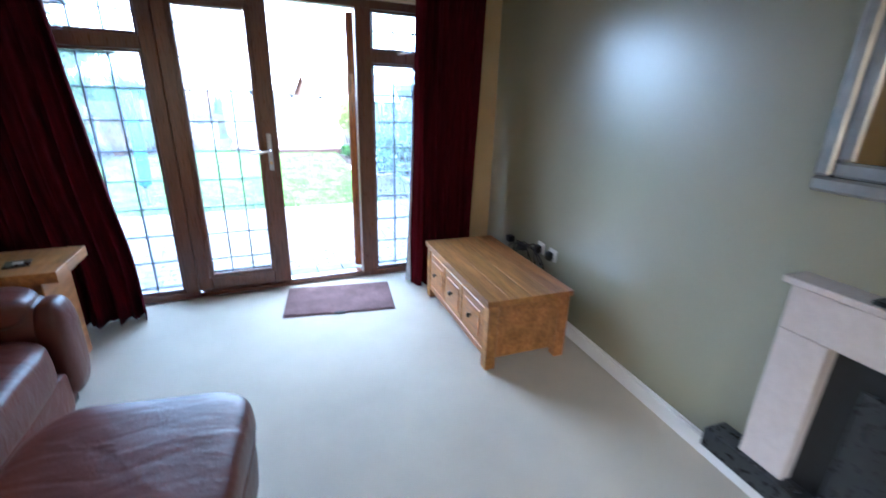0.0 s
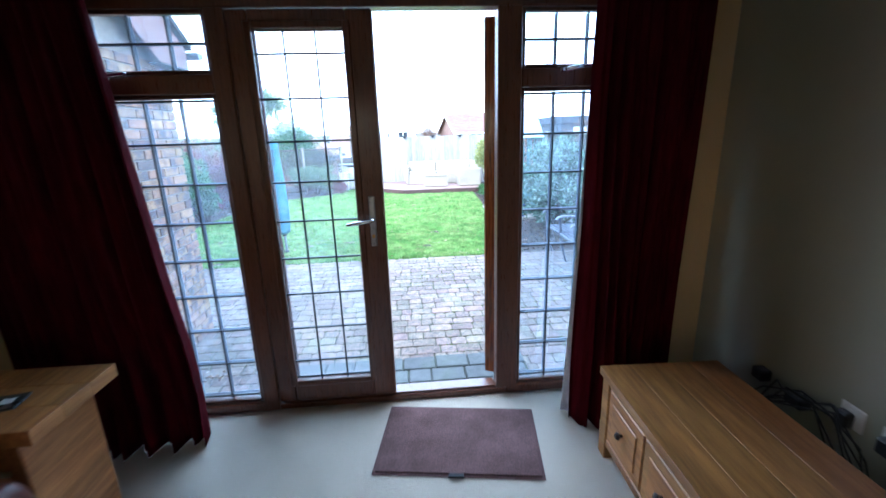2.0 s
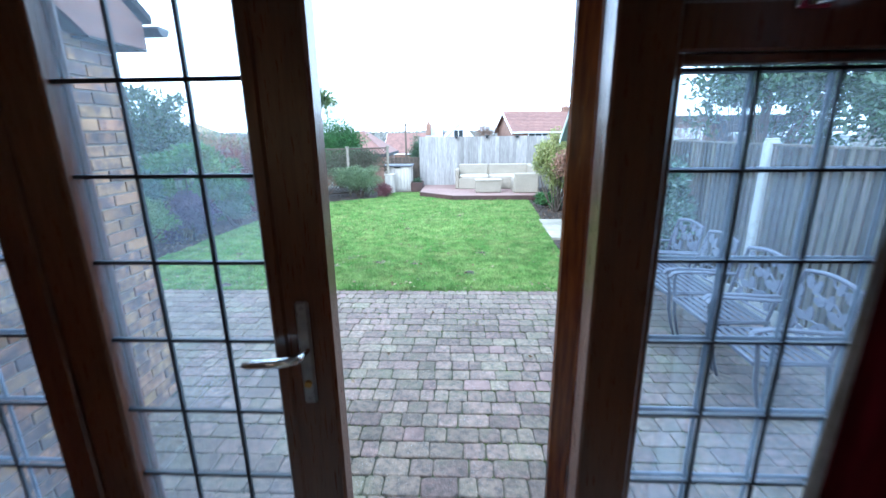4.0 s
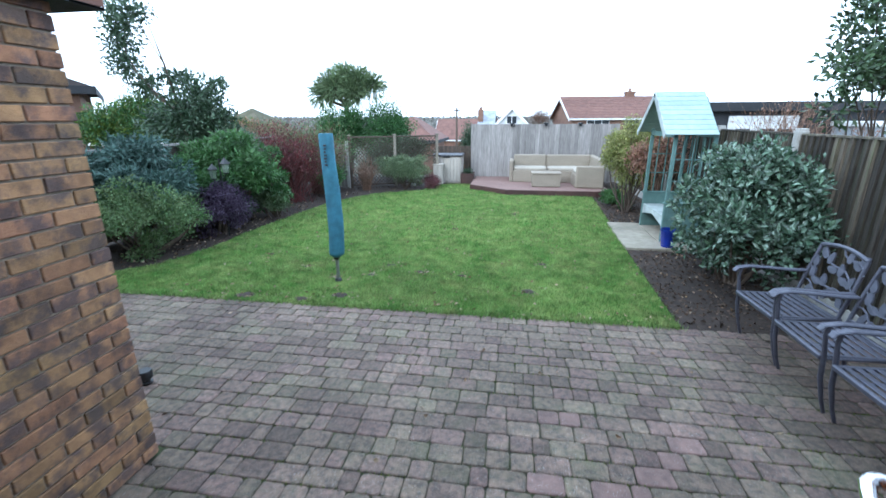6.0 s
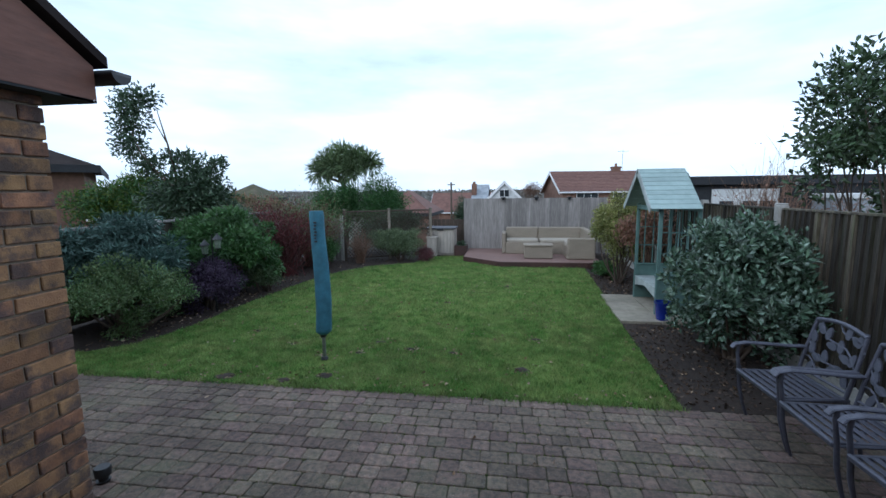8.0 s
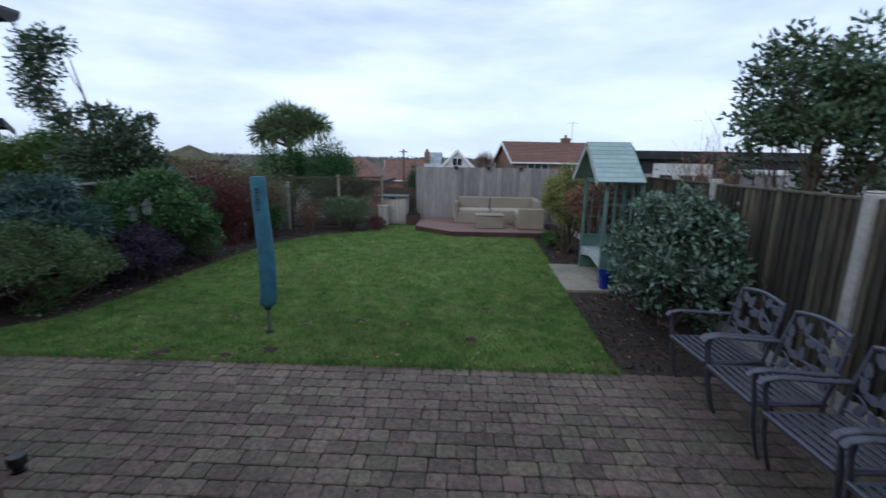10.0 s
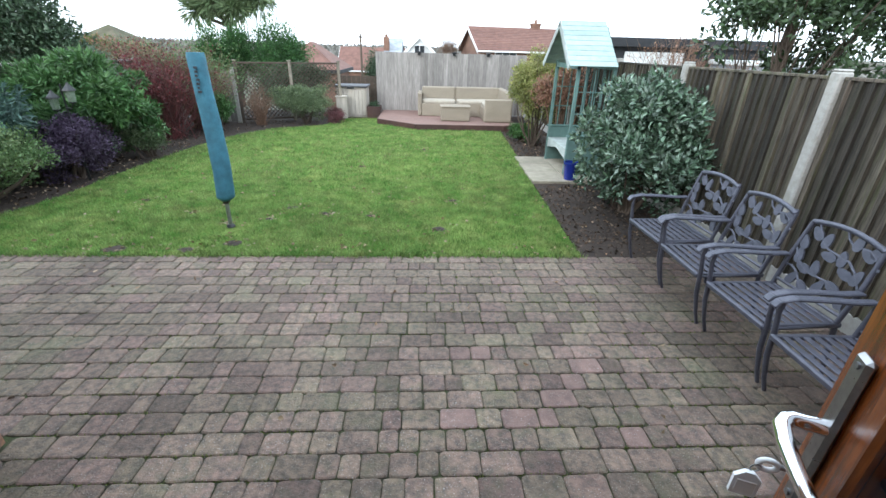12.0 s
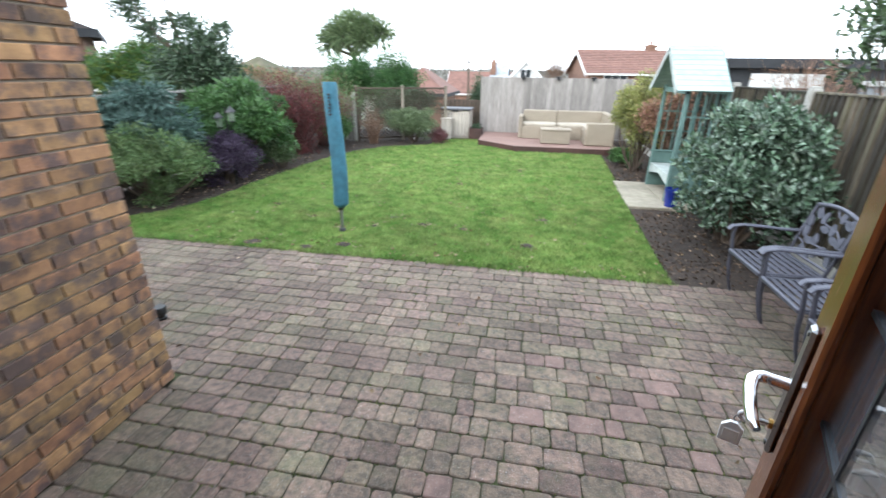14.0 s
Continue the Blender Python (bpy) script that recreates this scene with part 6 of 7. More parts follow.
# garden chairs
def lattice_chair():
    """Cast aluminium armchair, facing -x, its feet round the origin."""
    t = thing("garden_chair", (0, 0, 0), "grey cast-aluminium garden armchair with leaf-pattern back by the fence", "chair", "garden chairs along the fence")
    hw, sh = 0.265, 0.42
    for s in (-1, 1):
        y = s * hw
        part("front_leg", Geo().tube([(-0.150, y, 0), (-0.185, y, 0.10), (-0.225, y, 0.26), (-0.24, y, 0.42), (-0.262, y, 0.56), (-0.255, y, 0.625)], [0.012, 0.013, 0.016, 0.016, 0.014, 0.014], 8), M_CHAIR, t, "", True)
        part("back_leg", Geo().tube([(0.285, y * 0.92, 0), (0.245, y * 0.92, 0.2), (0.205, y * 0.92, sh)], [0.013, 0.015, 0.016], 8), M_CHAIR, t, "", True)
        pts = [(-0.31, y, 0.600), (-0.285, y, 0.632), (-0.20, y, 0.648), (-0.02, y, 0.640), (0.14, y, 0.628), (0.25, y * 0.93, 0.630)]
        g = Geo()
        for k in range(len(pts) - 1):
            a, b = Vector(pts[k]), Vector(pts[k + 1])
            d = (b - a)
            m = Matrix.Translation(a) @ Matrix.Rotation(-math.atan2(d.z, d.x), 4, "Y")
            g.box(-0.004, d.length + 0.004, -0.026, 0.026, -0.009, 0.009, 0.006, m)
        part("armrest", g, M_CHAIR, t)
        part("seat_side", Geo().box(-0.245, 0.235, y * 0.93 - 0.013, y * 0.93 + 0.013, sh - 0.03, sh, 0.005), M_CHAIR, t)
        part("brace", Geo().tube([(-0.23, y, 0.40), (-0.05, y, 0.405), (0.22, y * 0.93, 0.41)], 0.010, 6), M_CHAIR, t)
    part("seat_front", Geo().box(-0.265, -0.235, -hw, hw, sh - 0.035, sh + 0.002, 0.008), M_CHAIR, t)
    part("seat_back_rail", Geo().box(0.195, 0.22, -hw * 0.93, hw * 0.93, sh - 0.03, sh, 0.005), M_CHAIR, t)
    for k in range(7):
        x = -0.215 + k * 0.060
        part("seat_slat", Geo().box(x, x + 0.036, -hw * 0.9, hw * 0.9, sh - 0.012, sh - 0.002, 0.003), M_CHAIR, t)
    for y in (-0.085, 0.085):
        part("seat_strut", Geo().box(-0.235, 0.215, y - 0.012, y + 0.012, sh - 0.024, sh - 0.013, 0.002), M_CHAIR, t)
    # leaning back: a frame, curling stems and leaves, in the plane u (across), v (up)
    lean = Matrix.Translation((0.205, 0, sh - 0.01)) @ Matrix.Rotation(radians(13), 4, "Y")

    def B(u, v, w=0.0):
        return lean @ Vector((w, u, v))
    H = 0.50
    top = [B(u, H - 0.045 + 0.055 * math.cos(u / 0.24 * 1.25)) for u in np.linspace(-0.235, 0.235, 9)]
    part("back_frame", Geo().tube([B(-0.245, 0.0), B(-0.25, 0.2), B(-0.235, H - 0.028)], 0.015, 8).tube([B(0.245, 0.0), B(0.25, 0.2), B(0.235, H - 0.028)], 0.015, 8).tube(top, 0.017, 8), M_CHAIR, t, "", True)
    part("back_rail", Geo().tube([B(-0.245, 0.05), B(0.245, 0.05)], 0.011, 6), M_CHAIR, t)
    for u0, v0, u1, v1, bow in ((-0.24, 0.06, 0.25, 0.30, 0.05), (-0.25, 0.20, 0.20, 0.50, 0.05), (-0.05, 0.05, 0.25, 0.16, -0.03), (-0.26, 0.36, 0.02, 0.52, 0.04)):
        pts = [B(u0 + (u1 - u0) * k / 6, v0 + (v1 - v0) * k / 6 + bow * math.sin(k / 6 * 6.28)) for k in range(7)]
        part("stem", Geo().tube(pts, 0.0075, 6), M_CHAIR, t, "", True)
    rr = random.Random(3)
    for u, v, a in ((-0.18, 0.12, 60), (-0.10, 0.17, 20), (-0.03, 0.13, 110), (0.05, 0.22, 70), (0.12, 0.19, 10), (0.19, 0.25, 80), (-0.19, 0.28, 100), (-0.12, 0.27, 15), (-0.06, 0.34, 75), (0.02, 0.32, 5), (0.08, 0.40, 95), (0.16, 0.42, 40), (-0.17, 0.42, 30), (-0.09, 0.46, 90), (0.15, 0.10, 110), (0.21, 0.34, 60), (0.06, 0.08, 40), (-0.21, 0.46, 120)):
        ca, sa = math.cos(radians(a)), math.sin(radians(a))
        g = Geo()
        ring = []
        for k in range(10):
            q = 2 * math.pi * k / 10
            lu, lv = 0.053 * math.cos(q), 0.029 * math.sin(q) * (1 - 0.25 * math.cos(q))
            ring.append((u + lu * ca - lv * sa, v + lu * sa + lv * ca))
        g.add([B(p, q, -0.006) for p, q in ring] + [B(p, q, 0.006) for p, q in ring], [tuple(range(10)), tuple(range(10, 20))[::-1]] + [(k, k + 10, (k + 1) % 10 + 10, (k + 1) % 10) for k in range(10)])
        part("leaf_ornament", g, M_CHAIR, t)
    return t


ch = lattice_chair()
spots = [(2.79, 7.10, 1.5), (2.785, 6.515, -1.0), (2.79, 5.895, 1.0), (2.775, 5.285, -2.0)]
for x, y, a in spots[1:]:
    copy_thing(ch, pose(x, y, GROUND, 0, 0, a))
ch.matrix_world = pose(spots[0][0], spots[0][1], GROUND, 0, 0, spots[0][2])

# arbour
AX0, AX1, AY0, AY1 = 2.83, 3.42, 10.32, 11.48
t = thing("arbour", ((AX0 + AX1) / 2, (AY0 + AY1) / 2, GROUND), "sage-green wooden arbour seat with pitched boarded roof", "arbour")
zg = GROUND + 0.03
for x in (AX0, AX1 - 0.05):
    for y in (AY0, AY1 - 0.05):
        part("post", Geo().box(x, x + 0.05, y, y + 0.05, zg, 1.40, 0.004), M_ARB, t)
rz, rx0, rx1, ym = 1.95, AX0 - 0.17, AX1 - 0.06, (AY0 + AY1) / 2
ez2, oy = 1.345, 0.15
nb = 9
for s in (-1, 1):
    ye = ym + s * ((AY1 - AY0) / 2 + oy)
    L = math.hypot(ye - ym, rz - ez2)
    ang = math.atan2(rz - ez2, abs(ye - ym))
    for k in range(nb):
        u0 = k / nb
        w = L / nb
        m = Matrix.Translation((0, ye + (ym - ye) * u0, ez2 + (rz - ez2) * u0)) @ Matrix.Rotation(-s * ang if s > 0 else ang, 4, "X")
        y0, y1 = (-w - 0.012, 0.0) if s > 0 else (0.0, w + 0.012)
        m = m @ Matrix.Rotation(radians(3.5) * s, 4, "X")
        part("roof_board", Geo().box(rx0, rx1, y0, y1, 0.0, 0.013, 0.003, m), M_ARBROOF, t)
    m = Matrix.Translation((0, ye, ez2)) @ Matrix.Rotation(-s * ang if s > 0 else ang, 4, "X")
    y0, y1 = (-L, 0.0) if s > 0 else (0.0, L)
    part("bargeboard", Geo().box(rx0 - 0.018, rx0 - 0.001, y0, y1, -0.07, 0.02, 0.003, m), M_ARBSEAT, t)
    part("rafter", Geo().box(rx1 - 0.04, rx1 - 0.005, y0, y1, -0.06, -0.004, 0.003, m), M_ARB, t)
part("tie_beam", Geo().box(AX0, AX0 + 0.04, AY0, AY1, 1.30, 1.37, 0.003), M_ARB, t)
part("tie_beam", Geo().box(AX1 - 0.04, AX1, AY0, AY1, 1.30, 1.37, 0.003), M_ARB, t)
g = Geo()
g.add([(AX1 - 0.03, AY0, 1.37), (AX1 - 0.03, AY1, 1.37), (AX1 - 0.03, ym, 1.90), (AX1 - 0.015, AY0, 1.37), (AX1 - 0.015, AY1, 1.37), (AX1 - 0.015, ym, 1.90)], [(0, 2, 1), (3, 4, 5), (0, 1, 4, 3)])
part("back_gable", g, M_ARB, t)
for y in (AY0 + 0.006, AY1 - 0.045):
    part("side_panel", Geo().box(AX0 + 0.051, AX1 - 0.051, y + 0.01, y + 0.028, zg, 0.32, 0.003), M_ARB, t)
    part("arm_rail", Geo().box(AX0 - 0.02, AX1 - 0.03, y - 0.015, y + 0.055, 0.32, 0.345, 0.004), M_ARB, t)
    for k in range(3):
        x = AX0 + 0.14 + k * 0.14
        part("trellis_slat", Geo().box(x, x + 0.016, y + 0.012, y + 0.024, 0.346, 1.30), M_ARB, t)
    for k in range(2):
        z = 0.66 + k * 0.32
        part("trellis_slat", Geo().box(AX0 + 0.05, AX1 - 0.05, y + 0.025, y + 0.037, z, z + 0.016), M_ARB, t)
part("seat", Geo().box(AX0 + 0.01, AX1 - 0.06, AY0 + 0.051, AY1 - 0.051, 0.10, 0.13, 0.004), M_ARBSEAT, t, "pale painted seat board")
g = Geo()
n = 24
for k in range(n + 1):
    y = AY0 + 0.055 + (AY1 - AY0 - 0.11) * k / n
    zl = -0.05 + 0.10 * math.sin(math.pi * k / n) ** 0.7 - 0.02 * math.sin(2 * math.pi * k / n) ** 2
    g.v += [(AX0 + 0.012, y, zl), (AX0 + 0.012, y, 0.10), (AX0 + 0.03, y, zl), (AX0 + 0.03, y, 0.10)]
for k in range(n):
    a = 4 * k
    g.f += [(a, a + 1, a + 5, a + 4), (a + 2, a + 6, a + 7, a + 3), (a, a + 4, a + 6, a + 2)]
part("seat_apron", g, M_ARBSEAT, t, "pale curved seat apron")
part("seat_back", Geo().box(AX1 - 0.06, AX1 - 0.045, AY0 + 0.051, AY1 - 0.051, 0.13, 0.36, 0.003), M_ARB, t)
for k in range(5):
    y = AY0 + 0.14 + k * 0.215
    part("back_slat", Geo().box(AX1 - 0.055, AX1 - 0.042, y, y + 0.022, 0.36, 1.30), M_ARB, t)
for k, (x0, x1, y0, y1) in enumerate(((2.25, 2.82, 9.94, 10.50), (2.27, 2.82, 10.505, 11.05), (2.30, 2.82, 11.055, 11.60), (2.825, 3.45, 9.94, 10.50), (2.825, 3.45, 10.505, 11.05), (2.825, 3.45, 11.055, 11.60))):
    t = tagged(part("paving_slab", Geo().box(x0, x1 - 0.006, y0, y1, GROUND - 0.03, GROUND + 0.03, 0.006), M_SLAB), "worn buff concrete paving slab under the arbour", "slab", "slabs under the arbour")
t = thing("plant_pot", (2.86, 10.07, GROUND), "cobalt-blue glazed plant pot beside the arbour", "pot")
part("pot", Geo().lathe((2.86, 10.07, GROUND + 0.03), [(0.085, 0.0), (0.10, 0.1), (0.115, 0.24), (0.125, 0.245), (0.125, 0.27), (0.105, 0.27), (0.10, 0.22)], 24), M_BLUEPOT, t, "", True)
part("soil", Geo().lathe((2.86, 10.07, GROUND + 0.22), [(0.10, 0.0), (0.10, 0.02)], 20), M_SOIL, t)

# storage box, small chest, planter
SBX0, SBX1, SBY0, SBY1, SBH = -1.88, -1.02, 16.52, 17.18, 0.54
t = thing("storage_box", ((SBX0 + SBX1) / 2, SBY0, GROUND), "taupe plastic garden storage box with dark lid", "storage box")
part("body", Geo().box(SBX0, SBX1, SBY0, SBY1, GROUND - 0.02, SBH - 0.055, 0.01), M_BOXP, t)
sw = (SBX1 - SBX0 - 0.05) / 2
for x in (SBX0 + 0.02, SBX0 + 0.03 + sw):
    d = part("door", Geo().box(x, x + sw, SBY0 - 0.025, SBY0 - 0.001, GROUND + 0.04, SBH - 0.10, 0.006), M_BOXP, t)
    for k in range(1, 4):
        sub("groove", Geo().box(x + sw * k / 4 - 0.004, x + sw * k / 4 + 0.004, SBY0 - 0.028, SBY0 - 0.0255, GROUND + 0.08, SBH - 0.14), M_BOXLID, d)
lid = part("lid", Geo().box(SBX0 - 0.04, SBX1 + 0.04, SBY0 - 0.06, SBY1 + 0.03, SBH - 0.055, SBH, 0.012), M_BOXLID, t, "dark grey lid")
sub("latch", Geo().box((SBX0 + SBX1) / 2 - 0.10, (SBX0 + SBX1) / 2 + 0.10, SBY0 - 0.075, SBY0 - 0.058, SBH - 0.085, SBH - 0.04, 0.004), M_BLACK, lid)
t = thing("small_chest", (-1.68, 16.3, GROUND), "small taupe plastic chest beside the storage box", "chest")
part("body", Geo().box(-1.82, -1.54, 16.18, 16.44, GROUND - 0.02, 0.24, 0.008), M_BOXP, t)
part("lid", Geo().box(-1.84, -1.52, 16.16, 16.45, 0.24, 0.28, 0.006), M_BOXP, t)
t = thing("planter", (-0.80, 16.55, GROUND), "dark red wooden planter with low greenery beside the decking", "planter")
for a in (Geo().box(-1.00, -0.63, 16.30, 16.325, GROUND, 0.0, 0.004), Geo().box(-1.00, -0.63, 16.775, 16.80, GROUND, 0.0, 0.004), Geo().box(-1.00, -0.975, 16.326, 16.774, GROUND, 0.0, 0.004), Geo().box(-0.655, -0.63, 16.326, 16.774, GROUND, 0.0, 0.004)):
    part("side_board", a, M_DECKEDGE, t)
part("soil", Geo().box(-0.974, -0.656, 16.327, 16.773, GROUND, -0.035), M_SOIL, t)
rs = np.random.RandomState(61)
P, D = leaf_points(rs, clumps(rs, (-0.81, 16.55, 0.02), (0.18, 0.22, 0.10), 12), 900, 0.7)
tagged(part("plants", leaf_mesh("plants", P[:400], D[:400], 0.05, 0.022, rs), L_DARK, t), "low dark green plants", "", "", "stuff")

# corner sofa set on the decking
DK = -0.17


def wicker(name, geo, t, label=""):
    return part(name, geo, M_RATTAN, t, label)


t = thing("garden_sofa", (1.6, 16.3, DK), "pale rattan corner garden sofa on the decking", "garden sofa")
for x0, x1 in ((0.55, 1.50), (1.505, 2.75)):
    wicker("base", Geo().box(x0, x1, 15.95, 16.65, DK, 0.16, 0.015), t)
    part("seat_cushion", Geo().cushion(((x0 + x1) / 2, 16.24, 0.195), ((x1 - x0) / 2 - 0.01, 0.29, 0.055), 0.3, 30, 12), M_CUSH, t, "beige seat cushion", True)
    wicker("backrest", Geo().box(x0, x1, 16.52, 16.66, 0.16, 0.56, 0.03), t)
wicker("armrest", Geo().box(0.44, 0.555, 15.95, 16.66, DK, 0.44, 0.03), t)
wicker("base", Geo().box(2.15, 2.85, 15.05, 15.945, DK, 0.16, 0.015), t)
part("seat_cushion", Geo().cushion((2.46, 15.52, 0.195), (0.29, 0.42, 0.055), 0.3, 30, 12), M_CUSH, t, "beige seat cushion", True)
wicker("backrest", Geo().box(2.72, 2.86, 15.05, 16.65, 0.16, 0.56, 0.03), t)
wicker("armrest", Geo().box(2.15, 2.86, 14.95, 15.05, DK, 0.40, 0.03), t)
t = thing("garden_table", (1.42, 15.3, DK), "low pale rattan coffee table on the decking", "garden table")
wicker("body", Geo().box(1.05, 1.79, 15.05, 15.55, DK + 0.01, 0.17, 0.012), t)
part("tabletop", Geo().box(1.03, 1.81, 15.03, 15.57, 0.171, 0.20, 0.006), M_RATTAN, t)
for x in (1.06, 1.75):
    for y in (15.06, 15.51):
        part("foot", Geo().box(x, x + 0.03, y, y + 0.03, DK, DK + 0.012), M_BLACK, t)

# decking
DPOLY = [(-0.60, 15.32), (0.40, 14.50), (2.58, 14.50), (2.95, 14.63), (2.95, 17.08), (-0.60, 17.08)]


def clip_strip(poly, y0, y1):
    def half(ps, sgn, lim):
        out = []
        for (xa, ya), (xb, yb) in zip(ps, ps[1:] + ps[:1]):
            ia, ib = sgn * (ya - lim) >= 0, sgn * (yb - lim) >= 0
            if ia:
                out.append((xa, ya))
            if ia != ib:
                u = (lim - ya) / (yb - ya)
                out.append((xa + (xb - xa) * u, lim))
        return out
    return half(half(poly, 1, y0), -1, y1)


t = thing("decking", (1.0, 15.8, GROUND), "low red-brown timber decking with dark fascia boards", "decking", "", "structure")
y = 14.50
while y < 17.08:
    ps = clip_strip(DPOLY, y, min(y + 0.138, 17.08))
    if len(ps) > 2:
        part("deck_board", Geo().prism(ps, DK - 0.028, DK), M_DECK, t)
    y += 0.144
for (xa, ya), (xb, yb) in (((-0.60, 17.08), (-0.60, 15.32)), ((-0.60, 15.32), (0.40, 14.50)), ((0.40, 14.50), (2.58, 14.50)), ((2.58, 14.50), (2.95, 14.63))):
    d = Vector((xb - xa, yb - ya, 0))
    m = Matrix.Translation((xa, ya, 0)) @ Matrix.Rotation(math.atan2(d.y, d.x), 4, "Z")
    part("fascia_board", Geo().box(0, d.length, -0.026, -0.002, GROUND - 0.04, DK - 0.004, 0.003, m), M_DECKEDGE, t)
part("joists", Geo().prism([(x * 0.95 + 0.06, y * 0.99 + 0.13) for x, y in DPOLY], GROUND - 0.1, DK - 0.03), M_DECKEDGE, t)

# trellis with posts
def between(a, b):
    d = Vector((b[0] - a[0], b[1] - a[1], 0))
    return Matrix.Translation((a[0], a[1], 0)) @ Matrix.Rotation(math.atan2(d.y, d.x), 4, "Z"), d.length


t = thing("trellis", (-2.8, 15.7, GROUND), "brown diamond lattice trellis panels between pale posts", "trellis")
m, L = between((-3.98, 15.10), (-1.72, 16.3))
for u in (0.0, L / 2, L):
    p = part("post", Geo().box(u - 0.035, u + 0.035, -0.035, 0.035, GROUND - 0.05, 1.14, 0.005, m), M_TRELPOST if u else M_TRELLIS, t)
    sub("post_cap", Geo().box(u - 0.05, u + 0.05, -0.05, 0.05, 1.14, 1.165, 0.006, m), M_TRELPOST, p)
for z in (GROUND + 0.05, 1.08):
    part("rail", Geo().box(0.03, L - 0.03, -0.018, 0.018, z, z + 0.04, 0.003, m), M_TRELLIS, t)
for s in (-1, 1):
    k = -1.4
    while k < L + 1.4:
        z0, z1 = GROUND + 0.08, 1.09
        x0, x1 = k, k + s * (z1 - z0)
        if x0 > x1:
            (x0, z0), (x1, z1) = (x1, z1), (x0, z0)
        if x1 > 0.04 and x0 < L - 0.04:
            sl2 = (z1 - z0) / (x1 - x0)
            a, b = max(x0, 0.04), min(x1, L - 0.04)
            za, zb = z0 + sl2 * (a - x0), z0 + sl2 * (b - x0)
            w = 0.011
            y0 = 0.008 if s > 0 else -0.008
            vs = [(a, y0 - 0.004, za - w), (b, y0 - 0.004, zb - w), (b, y0 - 0.004, zb + w), (a, y0 - 0.004, za + w), (a, y0 + 0.004, za - w), (b, y0 + 0.004, zb - w), (b, y0 + 0.004, zb + w), (a, y0 + 0.004, za + w)]
            part("lath", Geo().add([m @ Vector(p) for p in vs], [(0, 1, 2, 3), (7, 6, 5, 4), (0, 4, 5, 1), (2, 6, 7, 3), (1, 5, 6, 2), (0, 3, 7, 4)]), M_TRELLIS, t)
        k += 0.105
bush("shrub", "dark ivy mass behind the trellis", "shrub", (-2.9, 16.4, 0.38), (1.35, 0.3, 0.70), 10000, 0.06, 0.04, L_DARK, 62, 30, low=-1.0)

# twin lantern among the shrubs
t = thing("garden_lantern", (-4.2, 9.85, GROUND), "dark metal garden lamp post with two lantern heads among the shrubs", "lantern")
part("post", Geo().tube([(-4.2, 9.85, GROUND - 0.03), (-4.2, 9.85, 0.30), (-4.19, 9.85, 0.98)], [0.016, 0.013, 0.011], 8), M_BLACK, t)
for dx, dz in ((0.11, 0.74), (-0.13, 0.64)):
    x, y = -4.2 + dx, 9.85
    part("bracket", Geo().tube([(-4.195, y, dz - 0.05), (-4.2 + dx * 0.6, y, dz - 0.07), (x, y, dz)], 0.008, 6), M_BLACK, t)
    hd = part("lantern_head", Geo().lathe((x, y, dz), [(0.03, 0.0), (0.05, 0.012), (0.05, 0.02)], 6).tube([(x, y, dz + 0.018), (x, y, dz + 0.17)], 0.006, 6), M_BLACK, t, "black lantern head")
    sub("lantern_cap", Geo().lathe((x, y, dz + 0.16), [(0.085, 0.0), (0.075, 0.02), (0.03, 0.065), (0.008, 0.10)], 6), M_BLACK, hd)
    sub("lantern_glass", Geo().lathe((x, y, dz + 0.02), [(0.045, 0.0), (0.064, 0.14)], 6), M_LANTERN, hd, "pale lantern glass")

# leaves and crumbs lying about
rs = np.random.RandomState(90)
n = 260
P = np.stack([rs.uniform(-3.9, 2.2, n), rs.uniform(7.45, 14.4, n) ** 1.0, np.full(n, GROUND + 0.03)], 1)
Q = np.stack([np.concatenate([rs.uniform(2.2, 3.4, 220), rs.uniform(-5.2, -3.9, 220)]), np.concatenate([rs.uniform(7.45, 13, 220), rs.uniform(8.0, 13, 220)]), np.full(440, GROUND + 0.0)], 1)
R = np.stack([rs.uniform(-4, 2.6, 46), rs.uniform(4.6, 7.4, 46), np.full(46, GROUND + 0.008)], 1)
P = np.concatenate([P, Q, R, np.array([(-1.10, 4.30, GROUND + 0.02)] * 16) + rs.normal(size=(16, 3)) * np.array([0.05, 0.04, 0.01])])
D = rs.normal(size=P.shape)
D[:, 2] *= 0.15
q = np.array([(a + rs.normal() * r, c + rs.normal() * r, GROUND + 0.012) for a, c, r in WORN for _ in range(14)])
P = np.concatenate([P, q, np.stack([rs.uniform(-3.5, 2.1, 70), 7.40 + np.abs(rs.normal(size=70)) * 0.12, np.full(70, GROUND + 0.02)], 1)])
D = np.concatenate([D, rs.normal(size=(len(P) - len(D), 3)) * np.array([1, 1, 0.15])])
me = leaf_mesh("fallen_leaves", P, D, 0.045, 0.026, rs)
me.materials.append(L_FALLEN)
tagged(new("fallen_leaves", me), "scattered dry brown leaves on lawn, beds and paving", "leaves", "", "stuff")

